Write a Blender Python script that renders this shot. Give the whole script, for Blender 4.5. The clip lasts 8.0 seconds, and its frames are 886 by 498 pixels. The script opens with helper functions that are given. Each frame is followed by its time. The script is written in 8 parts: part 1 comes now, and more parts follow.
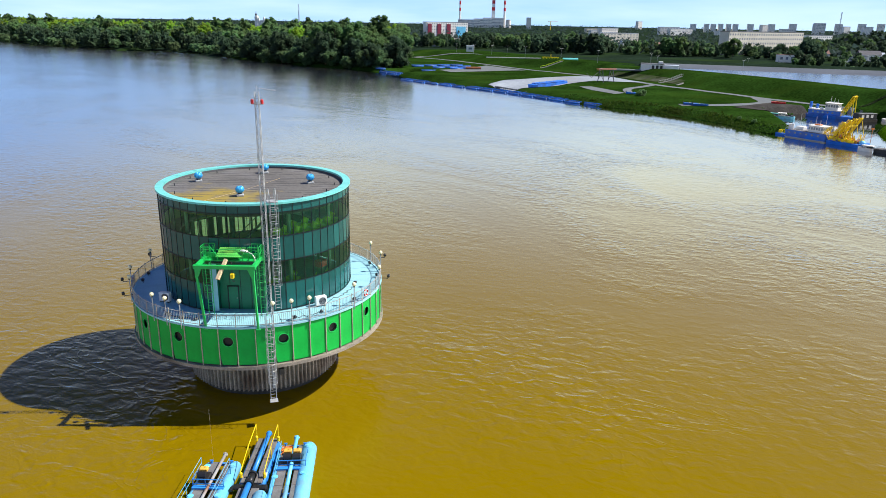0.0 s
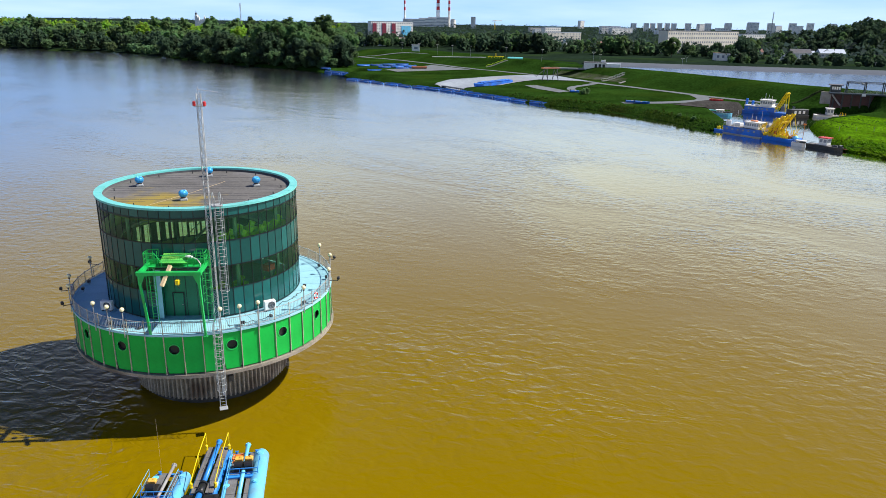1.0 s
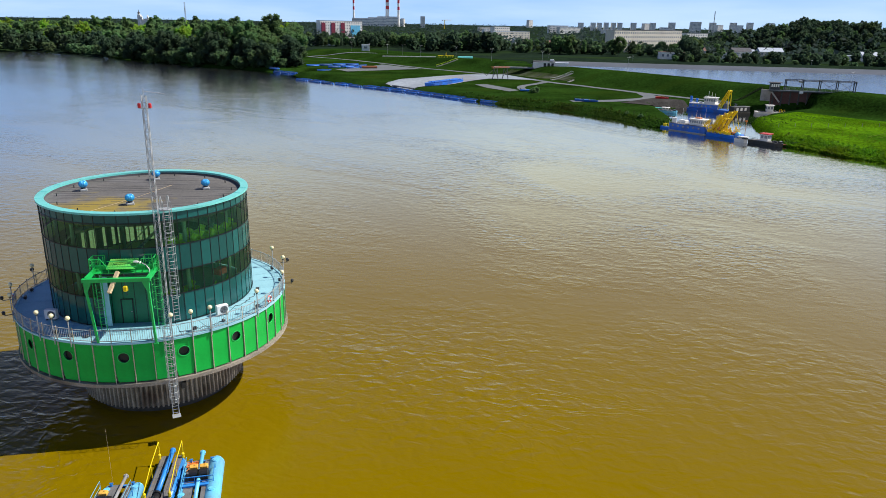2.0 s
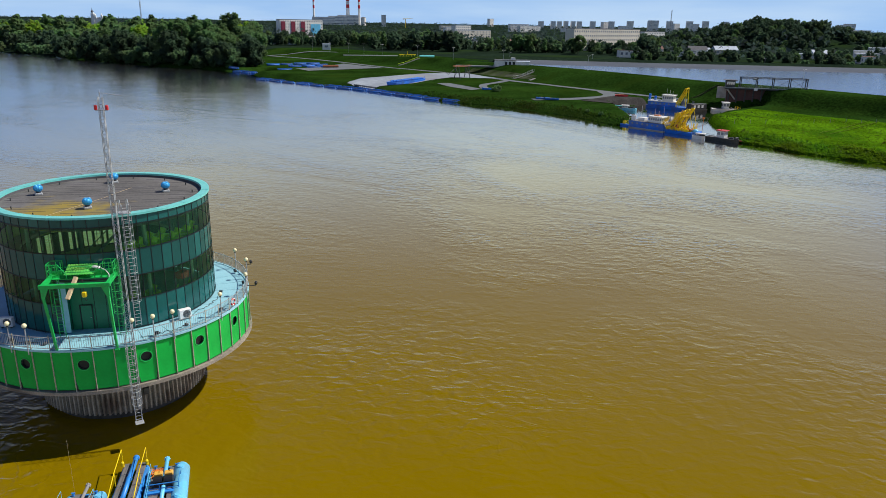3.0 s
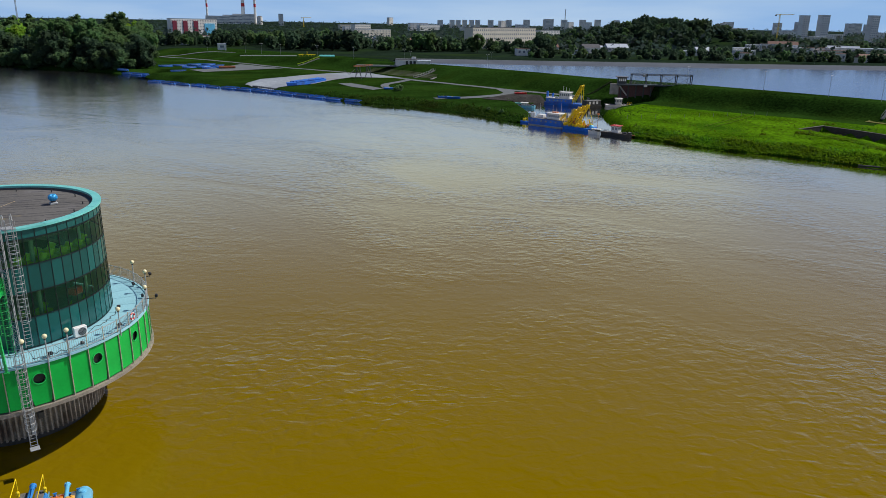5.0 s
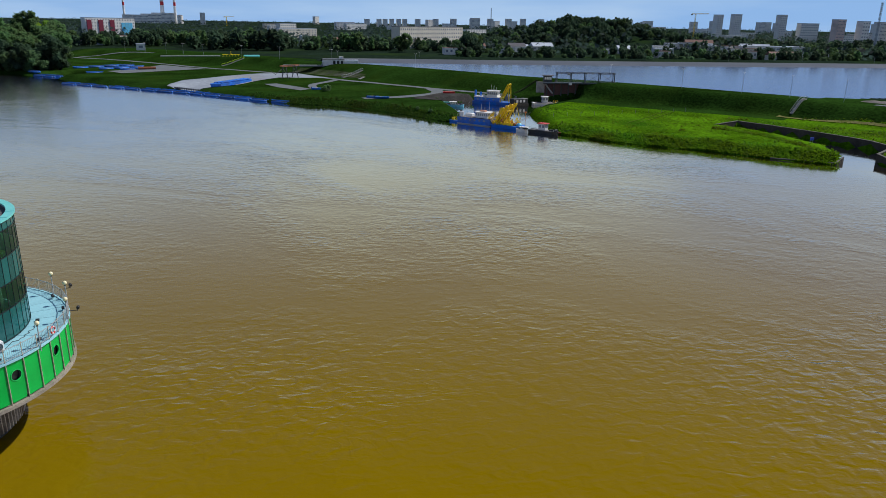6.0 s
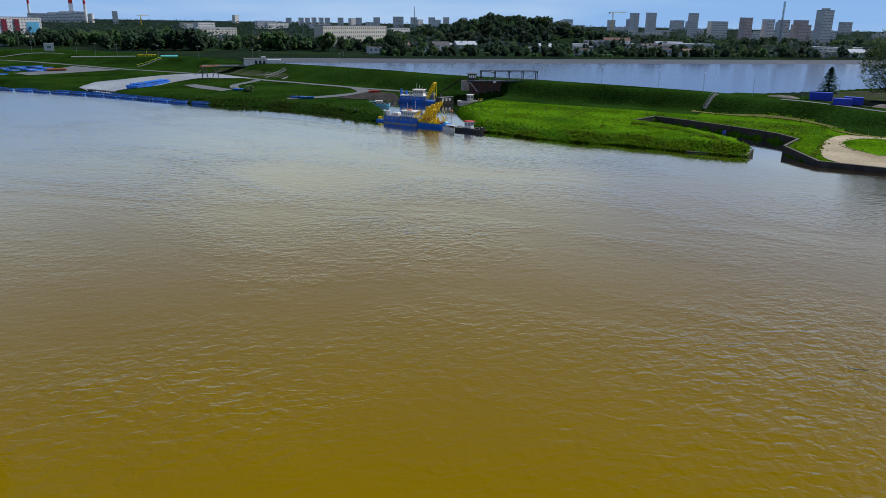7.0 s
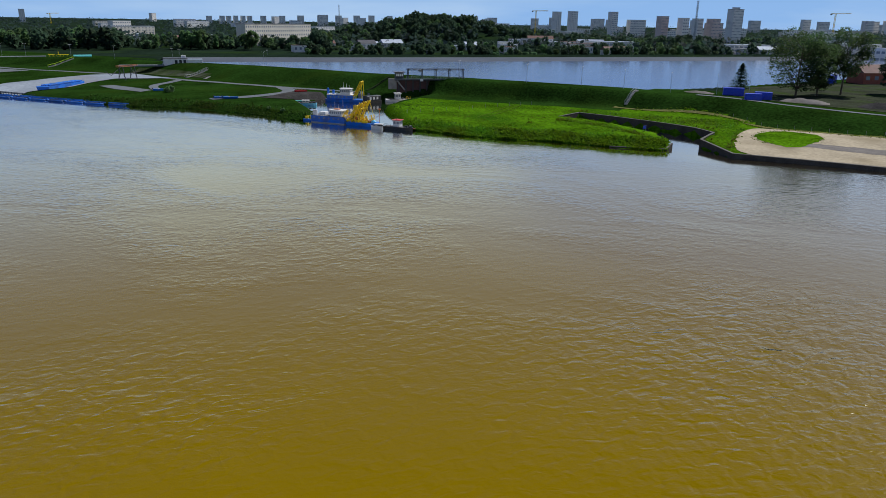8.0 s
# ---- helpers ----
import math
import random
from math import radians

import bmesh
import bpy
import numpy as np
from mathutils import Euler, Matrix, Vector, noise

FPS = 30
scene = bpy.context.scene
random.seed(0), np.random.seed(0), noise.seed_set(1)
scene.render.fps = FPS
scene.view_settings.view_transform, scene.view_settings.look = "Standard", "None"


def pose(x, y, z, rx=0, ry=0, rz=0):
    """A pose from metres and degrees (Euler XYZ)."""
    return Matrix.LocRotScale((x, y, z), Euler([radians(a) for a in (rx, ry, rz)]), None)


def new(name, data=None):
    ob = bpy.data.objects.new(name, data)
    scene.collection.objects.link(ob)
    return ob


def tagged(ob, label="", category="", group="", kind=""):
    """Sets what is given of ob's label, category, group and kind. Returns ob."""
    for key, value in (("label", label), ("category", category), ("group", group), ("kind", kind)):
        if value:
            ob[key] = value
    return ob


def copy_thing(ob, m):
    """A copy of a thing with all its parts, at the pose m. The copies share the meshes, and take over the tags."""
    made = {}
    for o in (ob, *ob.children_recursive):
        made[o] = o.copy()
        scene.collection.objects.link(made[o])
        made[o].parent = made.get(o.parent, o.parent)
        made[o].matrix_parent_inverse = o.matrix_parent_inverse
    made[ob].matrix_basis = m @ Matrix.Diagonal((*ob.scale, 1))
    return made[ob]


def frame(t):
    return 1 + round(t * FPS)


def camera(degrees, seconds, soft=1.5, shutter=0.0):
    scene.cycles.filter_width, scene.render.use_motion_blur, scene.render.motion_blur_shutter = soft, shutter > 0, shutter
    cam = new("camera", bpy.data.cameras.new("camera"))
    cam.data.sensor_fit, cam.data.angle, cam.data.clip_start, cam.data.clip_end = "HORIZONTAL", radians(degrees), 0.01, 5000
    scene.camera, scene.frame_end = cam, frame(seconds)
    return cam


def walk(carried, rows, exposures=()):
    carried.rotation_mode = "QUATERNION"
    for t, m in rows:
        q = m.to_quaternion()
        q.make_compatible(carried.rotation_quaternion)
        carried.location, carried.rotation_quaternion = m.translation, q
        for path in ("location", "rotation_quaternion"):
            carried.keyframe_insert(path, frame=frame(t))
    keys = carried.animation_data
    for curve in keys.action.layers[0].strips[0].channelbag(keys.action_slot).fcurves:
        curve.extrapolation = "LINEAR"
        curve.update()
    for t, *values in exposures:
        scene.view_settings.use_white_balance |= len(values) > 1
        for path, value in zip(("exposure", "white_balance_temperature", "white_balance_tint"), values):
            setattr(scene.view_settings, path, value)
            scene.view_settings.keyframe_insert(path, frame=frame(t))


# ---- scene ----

# ---------------------------------------------------------------- camera
cam = camera(63.35, 8.0, soft=0.6)
PATH = [  # seconds, eye, tilt, lean, heading
    (0, 0.00, 0.00, 32.87, 72.342, -1.005, 0.310),
    (0.5, -0.01, 0.03, 32.91, 72.352, -1.030, -1.926),
    (1, 0.00, 0.04, 32.94, 72.365, -1.003, -3.884),
    (1.5, 0.00, 0.01, 32.96, 72.379, -1.029, -5.826),
    (2, -0.03, -0.05, 32.99, 72.388, -1.015, -7.722),
    (2.2, -0.04, -0.09, 33.01, 72.376, -1.018, -8.488),
    (3.3, -0.09, -0.26, 33.14, 72.332, -0.998, -11.268),
    (3.5, -0.10, -0.29, 33.16, 72.329, -0.991, -11.673),
    (4, -0.04, -0.38, 33.26, 72.355, -0.963, -13.359),
    (4.5, 0.01, -0.52, 33.37, 72.374, -0.946, -15.543),
    (4.7, 0.02, -0.60, 33.42, 72.372, -0.935, -16.665),
    (5.8, 0.07, -1.04, 33.70, 72.387, -0.928, -22.665),
    (6, 0.08, -1.13, 33.75, 72.385, -0.916, -23.857),
    (6.5, 0.02, -1.36, 33.86, 72.373, -0.854, -26.713),
    (7, -0.07, -1.59, 33.92, 72.364, -0.833, -29.670),
    (7.5, -0.19, -1.80, 33.95, 72.354, -0.834, -32.517),
    (8, -0.31, -2.02, 33.96, 72.325, -0.861, -35.333),
]
walk(cam, [(t, pose(x, y, z, a, b, c)) for t, x, y, z, a, b, c in PATH],
     exposures=[(0.0, 0.55, 6650, 10), (2.0, 0.22, 6680, 10), (4.5, -0.25, 6680, 10), (6.0, -0.26, 6350, 10), (8.0, -0.25, 6230, 10)])

# ---------------------------------------------------------------- sky and sun
CLOUD_SEED, CLOUD_COL = 7.0, (16.4, 17.0, 11.4, 1)
SUN_TO = Vector((16.1, 1.0, 18.4)).normalized()
world = bpy.data.worlds.new("sky")
scene.world = world
world.use_nodes = True
wn = world.node_tree
sky = wn.nodes.new("ShaderNodeTexSky")
sky.sky_type = "NISHITA"
sky.sun_disc = False
sky.sun_elevation = math.asin(SUN_TO.z)
sky.sun_rotation = math.atan2(SUN_TO.x, SUN_TO.y)
sky.air_density, sky.dust_density, sky.ozone_density = 1.0, 0.0, 5.0
wn.nodes["Background"].inputs[1].default_value = 0.068
# thin broken cloud over the whole sky, seen on a flat layer overhead
geo_co, sep = wn.nodes.new("ShaderNodeTexCoord"), wn.nodes.new("ShaderNodeSeparateXYZ")
wn.links.new(geo_co.outputs["Generated"], sep.inputs[0])


def sky_math(op, a, b):
    x = wn.nodes.new("ShaderNodeMath")
    x.operation = op
    for i, v in enumerate((a, b)):
        if isinstance(v, (int, float)):
            x.inputs[i].default_value = v
        else:
            wn.links.new(v, x.inputs[i])
    return x.outputs[0]


lift = sky_math("ADD", sky_math("MAXIMUM", sep.outputs[2], 0.0), 0.12)
layer = wn.nodes.new("ShaderNodeCombineXYZ")
wn.links.new(sky_math("DIVIDE", sep.outputs[0], lift), layer.inputs[0])
wn.links.new(sky_math("DIVIDE", sep.outputs[1], lift), layer.inputs[1])
layer.inputs[2].default_value = CLOUD_SEED
clouds = wn.nodes.new("ShaderNodeTexNoise")
clouds.inputs["Scale"].default_value, clouds.inputs["Detail"].default_value, clouds.inputs["Roughness"].default_value = 0.55, 6, 0.55
wn.links.new(layer.outputs[0], clouds.inputs["Vector"])
cover = wn.nodes.new("ShaderNodeMapRange")
cover.interpolation_type = "SMOOTHSTEP"
cover.inputs["From Min"].default_value, cover.inputs["From Max"].default_value = 0.34, 0.70
cover.inputs["To Min"].default_value, cover.inputs["To Max"].default_value = 0.46, 0.88
wn.links.new(clouds.outputs["Fac"], cover.inputs["Value"])
fade = wn.nodes.new("ShaderNodeMapRange")
fade.inputs["From Min"].default_value, fade.inputs["From Max"].default_value = 0.0, 0.20
wn.links.new(sep.outputs[2], fade.inputs["Value"])
veil = wn.nodes.new("ShaderNodeMix")
veil.data_type = "RGBA"
veil.inputs["B"].default_value = CLOUD_COL
# the layer is looked through at a slant towards the horizon, so it closes up there and thins out overhead
closing = wn.nodes.new("ShaderNodeMapRange")
closing.interpolation_type = "SMOOTHSTEP"
closing.inputs["From Min"].default_value, closing.inputs["From Max"].default_value = 0.14, 0.50
closing.inputs["To Min"].default_value, closing.inputs["To Max"].default_value = 0.76, 0.02
wn.links.new(sep.outputs[2], closing.inputs["Value"])
# opening added in the unseen cloud up the river, for bluer reflections
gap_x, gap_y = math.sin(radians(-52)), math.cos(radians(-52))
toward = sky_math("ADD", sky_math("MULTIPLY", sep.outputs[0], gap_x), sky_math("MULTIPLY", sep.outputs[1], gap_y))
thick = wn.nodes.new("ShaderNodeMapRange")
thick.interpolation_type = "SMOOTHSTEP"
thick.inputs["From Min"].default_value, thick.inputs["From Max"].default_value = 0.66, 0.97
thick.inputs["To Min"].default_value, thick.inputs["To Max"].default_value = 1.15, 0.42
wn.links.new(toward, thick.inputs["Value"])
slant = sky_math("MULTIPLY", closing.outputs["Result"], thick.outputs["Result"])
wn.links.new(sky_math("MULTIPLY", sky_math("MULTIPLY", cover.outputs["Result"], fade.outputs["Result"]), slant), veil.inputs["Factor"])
tone = wn.nodes.new("ShaderNodeMix")
tone.data_type, tone.blend_type = "RGBA", "MULTIPLY"
tone.inputs["Factor"].default_value = 1.0
tone.inputs["B"].default_value = (0.12, 0.41, 1.06, 1)
wn.links.new(sky.outputs[0], tone.inputs["A"])
wn.links.new(tone.outputs["Result"], veil.inputs["A"])
# pale air along the horizon
near_rim = wn.nodes.new("ShaderNodeMapRange")
near_rim.interpolation_type = "SMOOTHSTEP"
near_rim.inputs["From Min"].default_value, near_rim.inputs["From Max"].default_value = 0.0, 0.22
near_rim.inputs["To Min"].default_value, near_rim.inputs["To Max"].default_value = 0.85, 0.0
wn.links.new(sep.outputs[2], near_rim.inputs["Value"])
rim = wn.nodes.new("ShaderNodeMix")
rim.data_type = "RGBA"
rim.inputs["B"].default_value = (4.9, 8.5, 14.6, 1)
wn.links.new(near_rim.outputs["Result"], rim.inputs["Factor"])
wn.links.new(veil.outputs["Result"], rim.inputs["A"])
streaks, stretch, patchy, low_down, bank = (wn.nodes.new("ShaderNode" + k) for k in ("TexNoise", "Mapping", "MapRange", "MapRange", "Mix"))
stretch.inputs["Scale"].default_value = (2.2, 2.2, 16.0)
streaks.inputs["Scale"].default_value, streaks.inputs["Detail"].default_value = 1.6, 5
wn.links.new(geo_co.outputs["Generated"], stretch.inputs["Vector"])
wn.links.new(stretch.outputs[0], streaks.inputs["Vector"])
patchy.inputs["From Min"].default_value, patchy.inputs["From Max"].default_value = 0.40, 0.66
patchy.inputs["To Min"].default_value, patchy.inputs["To Max"].default_value = 0.10, 0.60
wn.links.new(streaks.outputs["Fac"], patchy.inputs["Value"])
low_down.interpolation_type = "SMOOTHSTEP"
low_down.inputs["From Min"].default_value, low_down.inputs["From Max"].default_value = 0.0, 0.075
low_down.inputs["To Min"].default_value, low_down.inputs["To Max"].default_value = 1.0, 0.0
wn.links.new(sep.outputs[2], low_down.inputs["Value"])
bank.data_type = "RGBA"
bank.inputs["B"].default_value = (9.2, 11.8, 14.6, 1)
wn.links.new(sky_math("MULTIPLY", patchy.outputs["Result"], low_down.outputs["Result"]), bank.inputs["Factor"])
wn.links.new(rim.outputs["Result"], bank.inputs["A"])
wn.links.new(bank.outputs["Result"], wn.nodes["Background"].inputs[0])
sun = new("sun", bpy.data.lights.new("sun", "SUN"))
sun.data.energy, sun.data.angle, sun.data.color = 5.0, radians(0.5), (1.0, 0.96, 0.89)
sun.rotation_euler = SUN_TO.to_track_quat("Z", "Y").to_euler()

# ---------------------------------------------------------------- materials


def material(name, col, rough=0.6, metal=0.0, vary=0.25, scale=1.0, bump=0.0, grain=6.0, dirt=None, dirt_amount=0.35, each=0.0, spec=0.5):
    """Two scales of noise in the colour, an optional stain colour, fine relief, and a shade that differs from piece to piece."""
    m = bpy.data.materials.new(name)
    m.use_nodes = True
    n, l = m.node_tree.nodes, m.node_tree.links
    p = n["Principled BSDF"]
    p.inputs["Roughness"].default_value, p.inputs["Metallic"].default_value = rough, metal
    p.inputs["Specular IOR Level"].default_value = spec
    co = n.new("ShaderNodeTexCoord")
    big, fine = n.new("ShaderNodeTexNoise"), n.new("ShaderNodeTexNoise")
    big.inputs["Scale"].default_value, big.inputs["Detail"].default_value = scale, 5
    fine.inputs["Scale"].default_value, fine.inputs["Detail"].default_value = scale * grain, 4
    for t in (big, fine):
        l.new(co.outputs["Object"], t.inputs["Vector"])
    mix = n.new("ShaderNodeMix")
    mix.data_type = "RGBA"
    mix.inputs["A"].default_value = (*[c * (1 - vary) for c in col], 1)
    mix.inputs["B"].default_value = (*[min(1, c * (1 + vary)) for c in col], 1)
    add = n.new("ShaderNodeMath")
    add.operation = "ADD"
    l.new(big.outputs["Fac"], add.inputs[0])
    l.new(fine.outputs["Fac"], add.inputs[1])
    half = n.new("ShaderNodeMapRange")
    half.inputs["From Min"].default_value, half.inputs["From Max"].default_value = 0.7, 1.3
    l.new(add.outputs[0], half.inputs["Value"])
    l.new(half.outputs["Result"], mix.inputs["Factor"])
    out = mix.outputs["Result"]
    if dirt:
        d = n.new("ShaderNodeTexNoise")
        d.inputs["Scale"].default_value, d.inputs["Detail"].default_value = scale * 0.6, 8
        l.new(co.outputs["Object"], d.inputs["Vector"])
        r = n.new("ShaderNodeMapRange")
        r.inputs["From Min"].default_value, r.inputs["From Max"].default_value = 0.52, 0.68
        r.inputs["To Max"].default_value = dirt_amount
        l.new(d.outputs["Fac"], r.inputs["Value"])
        mix2 = n.new("ShaderNodeMix")
        mix2.data_type = "RGBA"
        mix2.inputs["B"].default_value = (*dirt, 1)
        l.new(r.outputs["Result"], mix2.inputs["Factor"])
        l.new(out, mix2.inputs["A"])
        out = mix2.outputs["Result"]
    if each:
        o, h = n.new("ShaderNodeObjectInfo"), n.new("ShaderNodeHueSaturation")
        r = n.new("ShaderNodeMapRange")
        r.inputs["To Min"].default_value, r.inputs["To Max"].default_value = 1 - each, 1 + each
        l.new(o.outputs["Random"], r.inputs["Value"])
        l.new(r.outputs["Result"], h.inputs["Value"])
        l.new(out, h.inputs["Color"])
        out = h.outputs["Color"]
    l.new(out, p.inputs["Base Color"])
    if bump:
        b = n.new("ShaderNodeBump")
        b.inputs["Strength"].default_value, b.inputs["Distance"].default_value = 0.6, bump
        l.new(fine.outputs["Fac"], b.inputs["Height"])
        l.new(b.outputs["Normal"], p.inputs["Normal"])
    return m


def glass_material(name, tint, ior=1.5, coat=None):
    """A thin tinted pane: it lets tinted light through and mirrors by its angle."""
    m = bpy.data.materials.new(name)
    m.use_nodes = True
    n, l = m.node_tree.nodes, m.node_tree.links
    n.remove(n["Principled BSDF"])
    t, g, f, x = n.new("ShaderNodeBsdfTransparent"), n.new("ShaderNodeBsdfGlossy"), n.new("ShaderNodeFresnel"), n.new("ShaderNodeMixShader")
    t.inputs[0].default_value = (*tint, 1)
    g.inputs["Roughness"].default_value = 0.02
    f.inputs[0].default_value = ior
    l.new(f.outputs[0], x.inputs[0])
    if coat:  # a faint coloured film that scatters a little light
        d, y = n.new("ShaderNodeBsdfDiffuse"), n.new("ShaderNodeMixShader")
        d.inputs[0].default_value = (*coat, 1)
        y.inputs[0].default_value = 0.06
        l.new(t.outputs[0], y.inputs[1])
        l.new(d.outputs[0], y.inputs[2])
        l.new(y.outputs[0], x.inputs[1])
    else:
        l.new(t.outputs[0], x.inputs[1])
    l.new(g.outputs[0], x.inputs[2])
    l.new(x.outputs[0], n["Material Output"].inputs[0])
    return m


def roof_material(name, col, moss, spot):
    """Old roofing felt: grey with paler dried puddles, and moss spreading from one low spot."""
    m = material(name, col, 0.75, 0.0, 0.30, 0.35, 0.006, 14, (0.20, 0.195, 0.20), 0.55)
    n, l = m.node_tree.nodes, m.node_tree.links
    p = n["Principled BSDF"]
    felt = p.inputs["Base Color"].links[0].from_socket
    co, far, grow, add, edge, mix = (n.new("ShaderNode" + k) for k in ("TexCoord", "VectorMath", "TexNoise", "Math", "MapRange", "Mix"))
    far.operation = "DISTANCE"
    far.inputs[1].default_value = spot
    grow.inputs["Scale"].default_value, grow.inputs["Detail"].default_value = 0.55, 7
    add.operation = "MULTIPLY_ADD"
    add.inputs[1].default_value = -0.085
    edge.inputs["From Min"].default_value, edge.inputs["From Max"].default_value = 0.08, 0.36
    edge.inputs["To Max"].default_value = 0.85
    mix.data_type = "RGBA"
    mix.inputs["B"].default_value = (*moss, 1)
    l.new(co.outputs["Object"], far.inputs[0])
    l.new(co.outputs["Object"], grow.inputs["Vector"])
    l.new(far.outputs["Value"], add.inputs[0])
    l.new(grow.outputs["Fac"], add.inputs[2])
    l.new(add.outputs[0], edge.inputs["Value"])
    l.new(edge.outputs["Result"], mix.inputs["Factor"])
    l.new(felt, mix.inputs["A"])
    l.new(mix.outputs["Result"], p.inputs["Base Color"])
    return m


def leaf_material(name, col, vary=0.22):
    """Foliage whose clumps and trees differ in shade, and let some light through."""
    m = bpy.data.materials.new(name)
    m.use_nodes = True
    n, l = m.node_tree.nodes, m.node_tree.links
    p = n["Principled BSDF"]
    p.inputs["Roughness"].default_value = 0.75
    p.inputs["Specular IOR Level"].default_value = 0.1
    geo = n.new("ShaderNodeNewGeometry")
    mix, hsv, r, r2 = n.new("ShaderNodeMix"), n.new("ShaderNodeHueSaturation"), n.new("ShaderNodeMapRange"), n.new("ShaderNodeMapRange")
    mix.data_type = "RGBA"
    mix.inputs["A"].default_value = (*[c * (1 - vary) for c in col], 1)
    mix.inputs["B"].default_value = (col[0] * (1 + vary * 1.4), col[1] * (1 + vary), col[2] * (1 + vary * 0.4), 1)
    l.new(geo.outputs["Random Per Island"], mix.inputs["Factor"])
    spread = n.new("ShaderNodeTexNoise")
    spread.inputs["Scale"].default_value, spread.inputs["Detail"].default_value = 0.07, 2
    l.new(geo.outputs["Position"], spread.inputs["Vector"])
    for q, lo, hi in ((r, 0.72, 1.35), (r2, 0.47, 0.525)):
        q.inputs["From Min"].default_value, q.inputs["From Max"].default_value = 0.3, 0.7
        q.inputs["To Min"].default_value, q.inputs["To Max"].default_value = lo, hi
        l.new(spread.outputs["Fac"], q.inputs["Value"])
    l.new(r.outputs["Result"], hsv.inputs["Value"])
    l.new(r2.outputs["Result"], hsv.inputs["Hue"])
    l.new(mix.outputs["Result"], hsv.inputs["Color"])
    l.new(hsv.outputs["Color"], p.inputs["Base Color"])
    # leaves lie at all angles: shade a clump nearer to its crown than to its single card
    up, soft_n = n.new("ShaderNodeVectorMath"), n.new("ShaderNodeVectorMath")
    up.operation, soft_n.operation = "ADD", "NORMALIZE"
    up.inputs[1].default_value = (0.2, 0.0, 1.3)
    l.new(geo.outputs["Normal"], up.inputs[0])
    l.new(up.outputs[0], soft_n.inputs[0])
    l.new(soft_n.outputs[0], p.inputs["Normal"])
    thin, both = n.new("ShaderNodeBsdfTranslucent"), n.new("ShaderNodeMixShader")
    l.new(hsv.outputs["Color"], thin.inputs[0])
    both.inputs[0].default_value = 0.55
    l.new(p.outputs[0], both.inputs[1])
    l.new(thin.outputs[0], both.inputs[2])
    l.new(both.outputs[0], n["Material Output"].inputs[0])
    return m


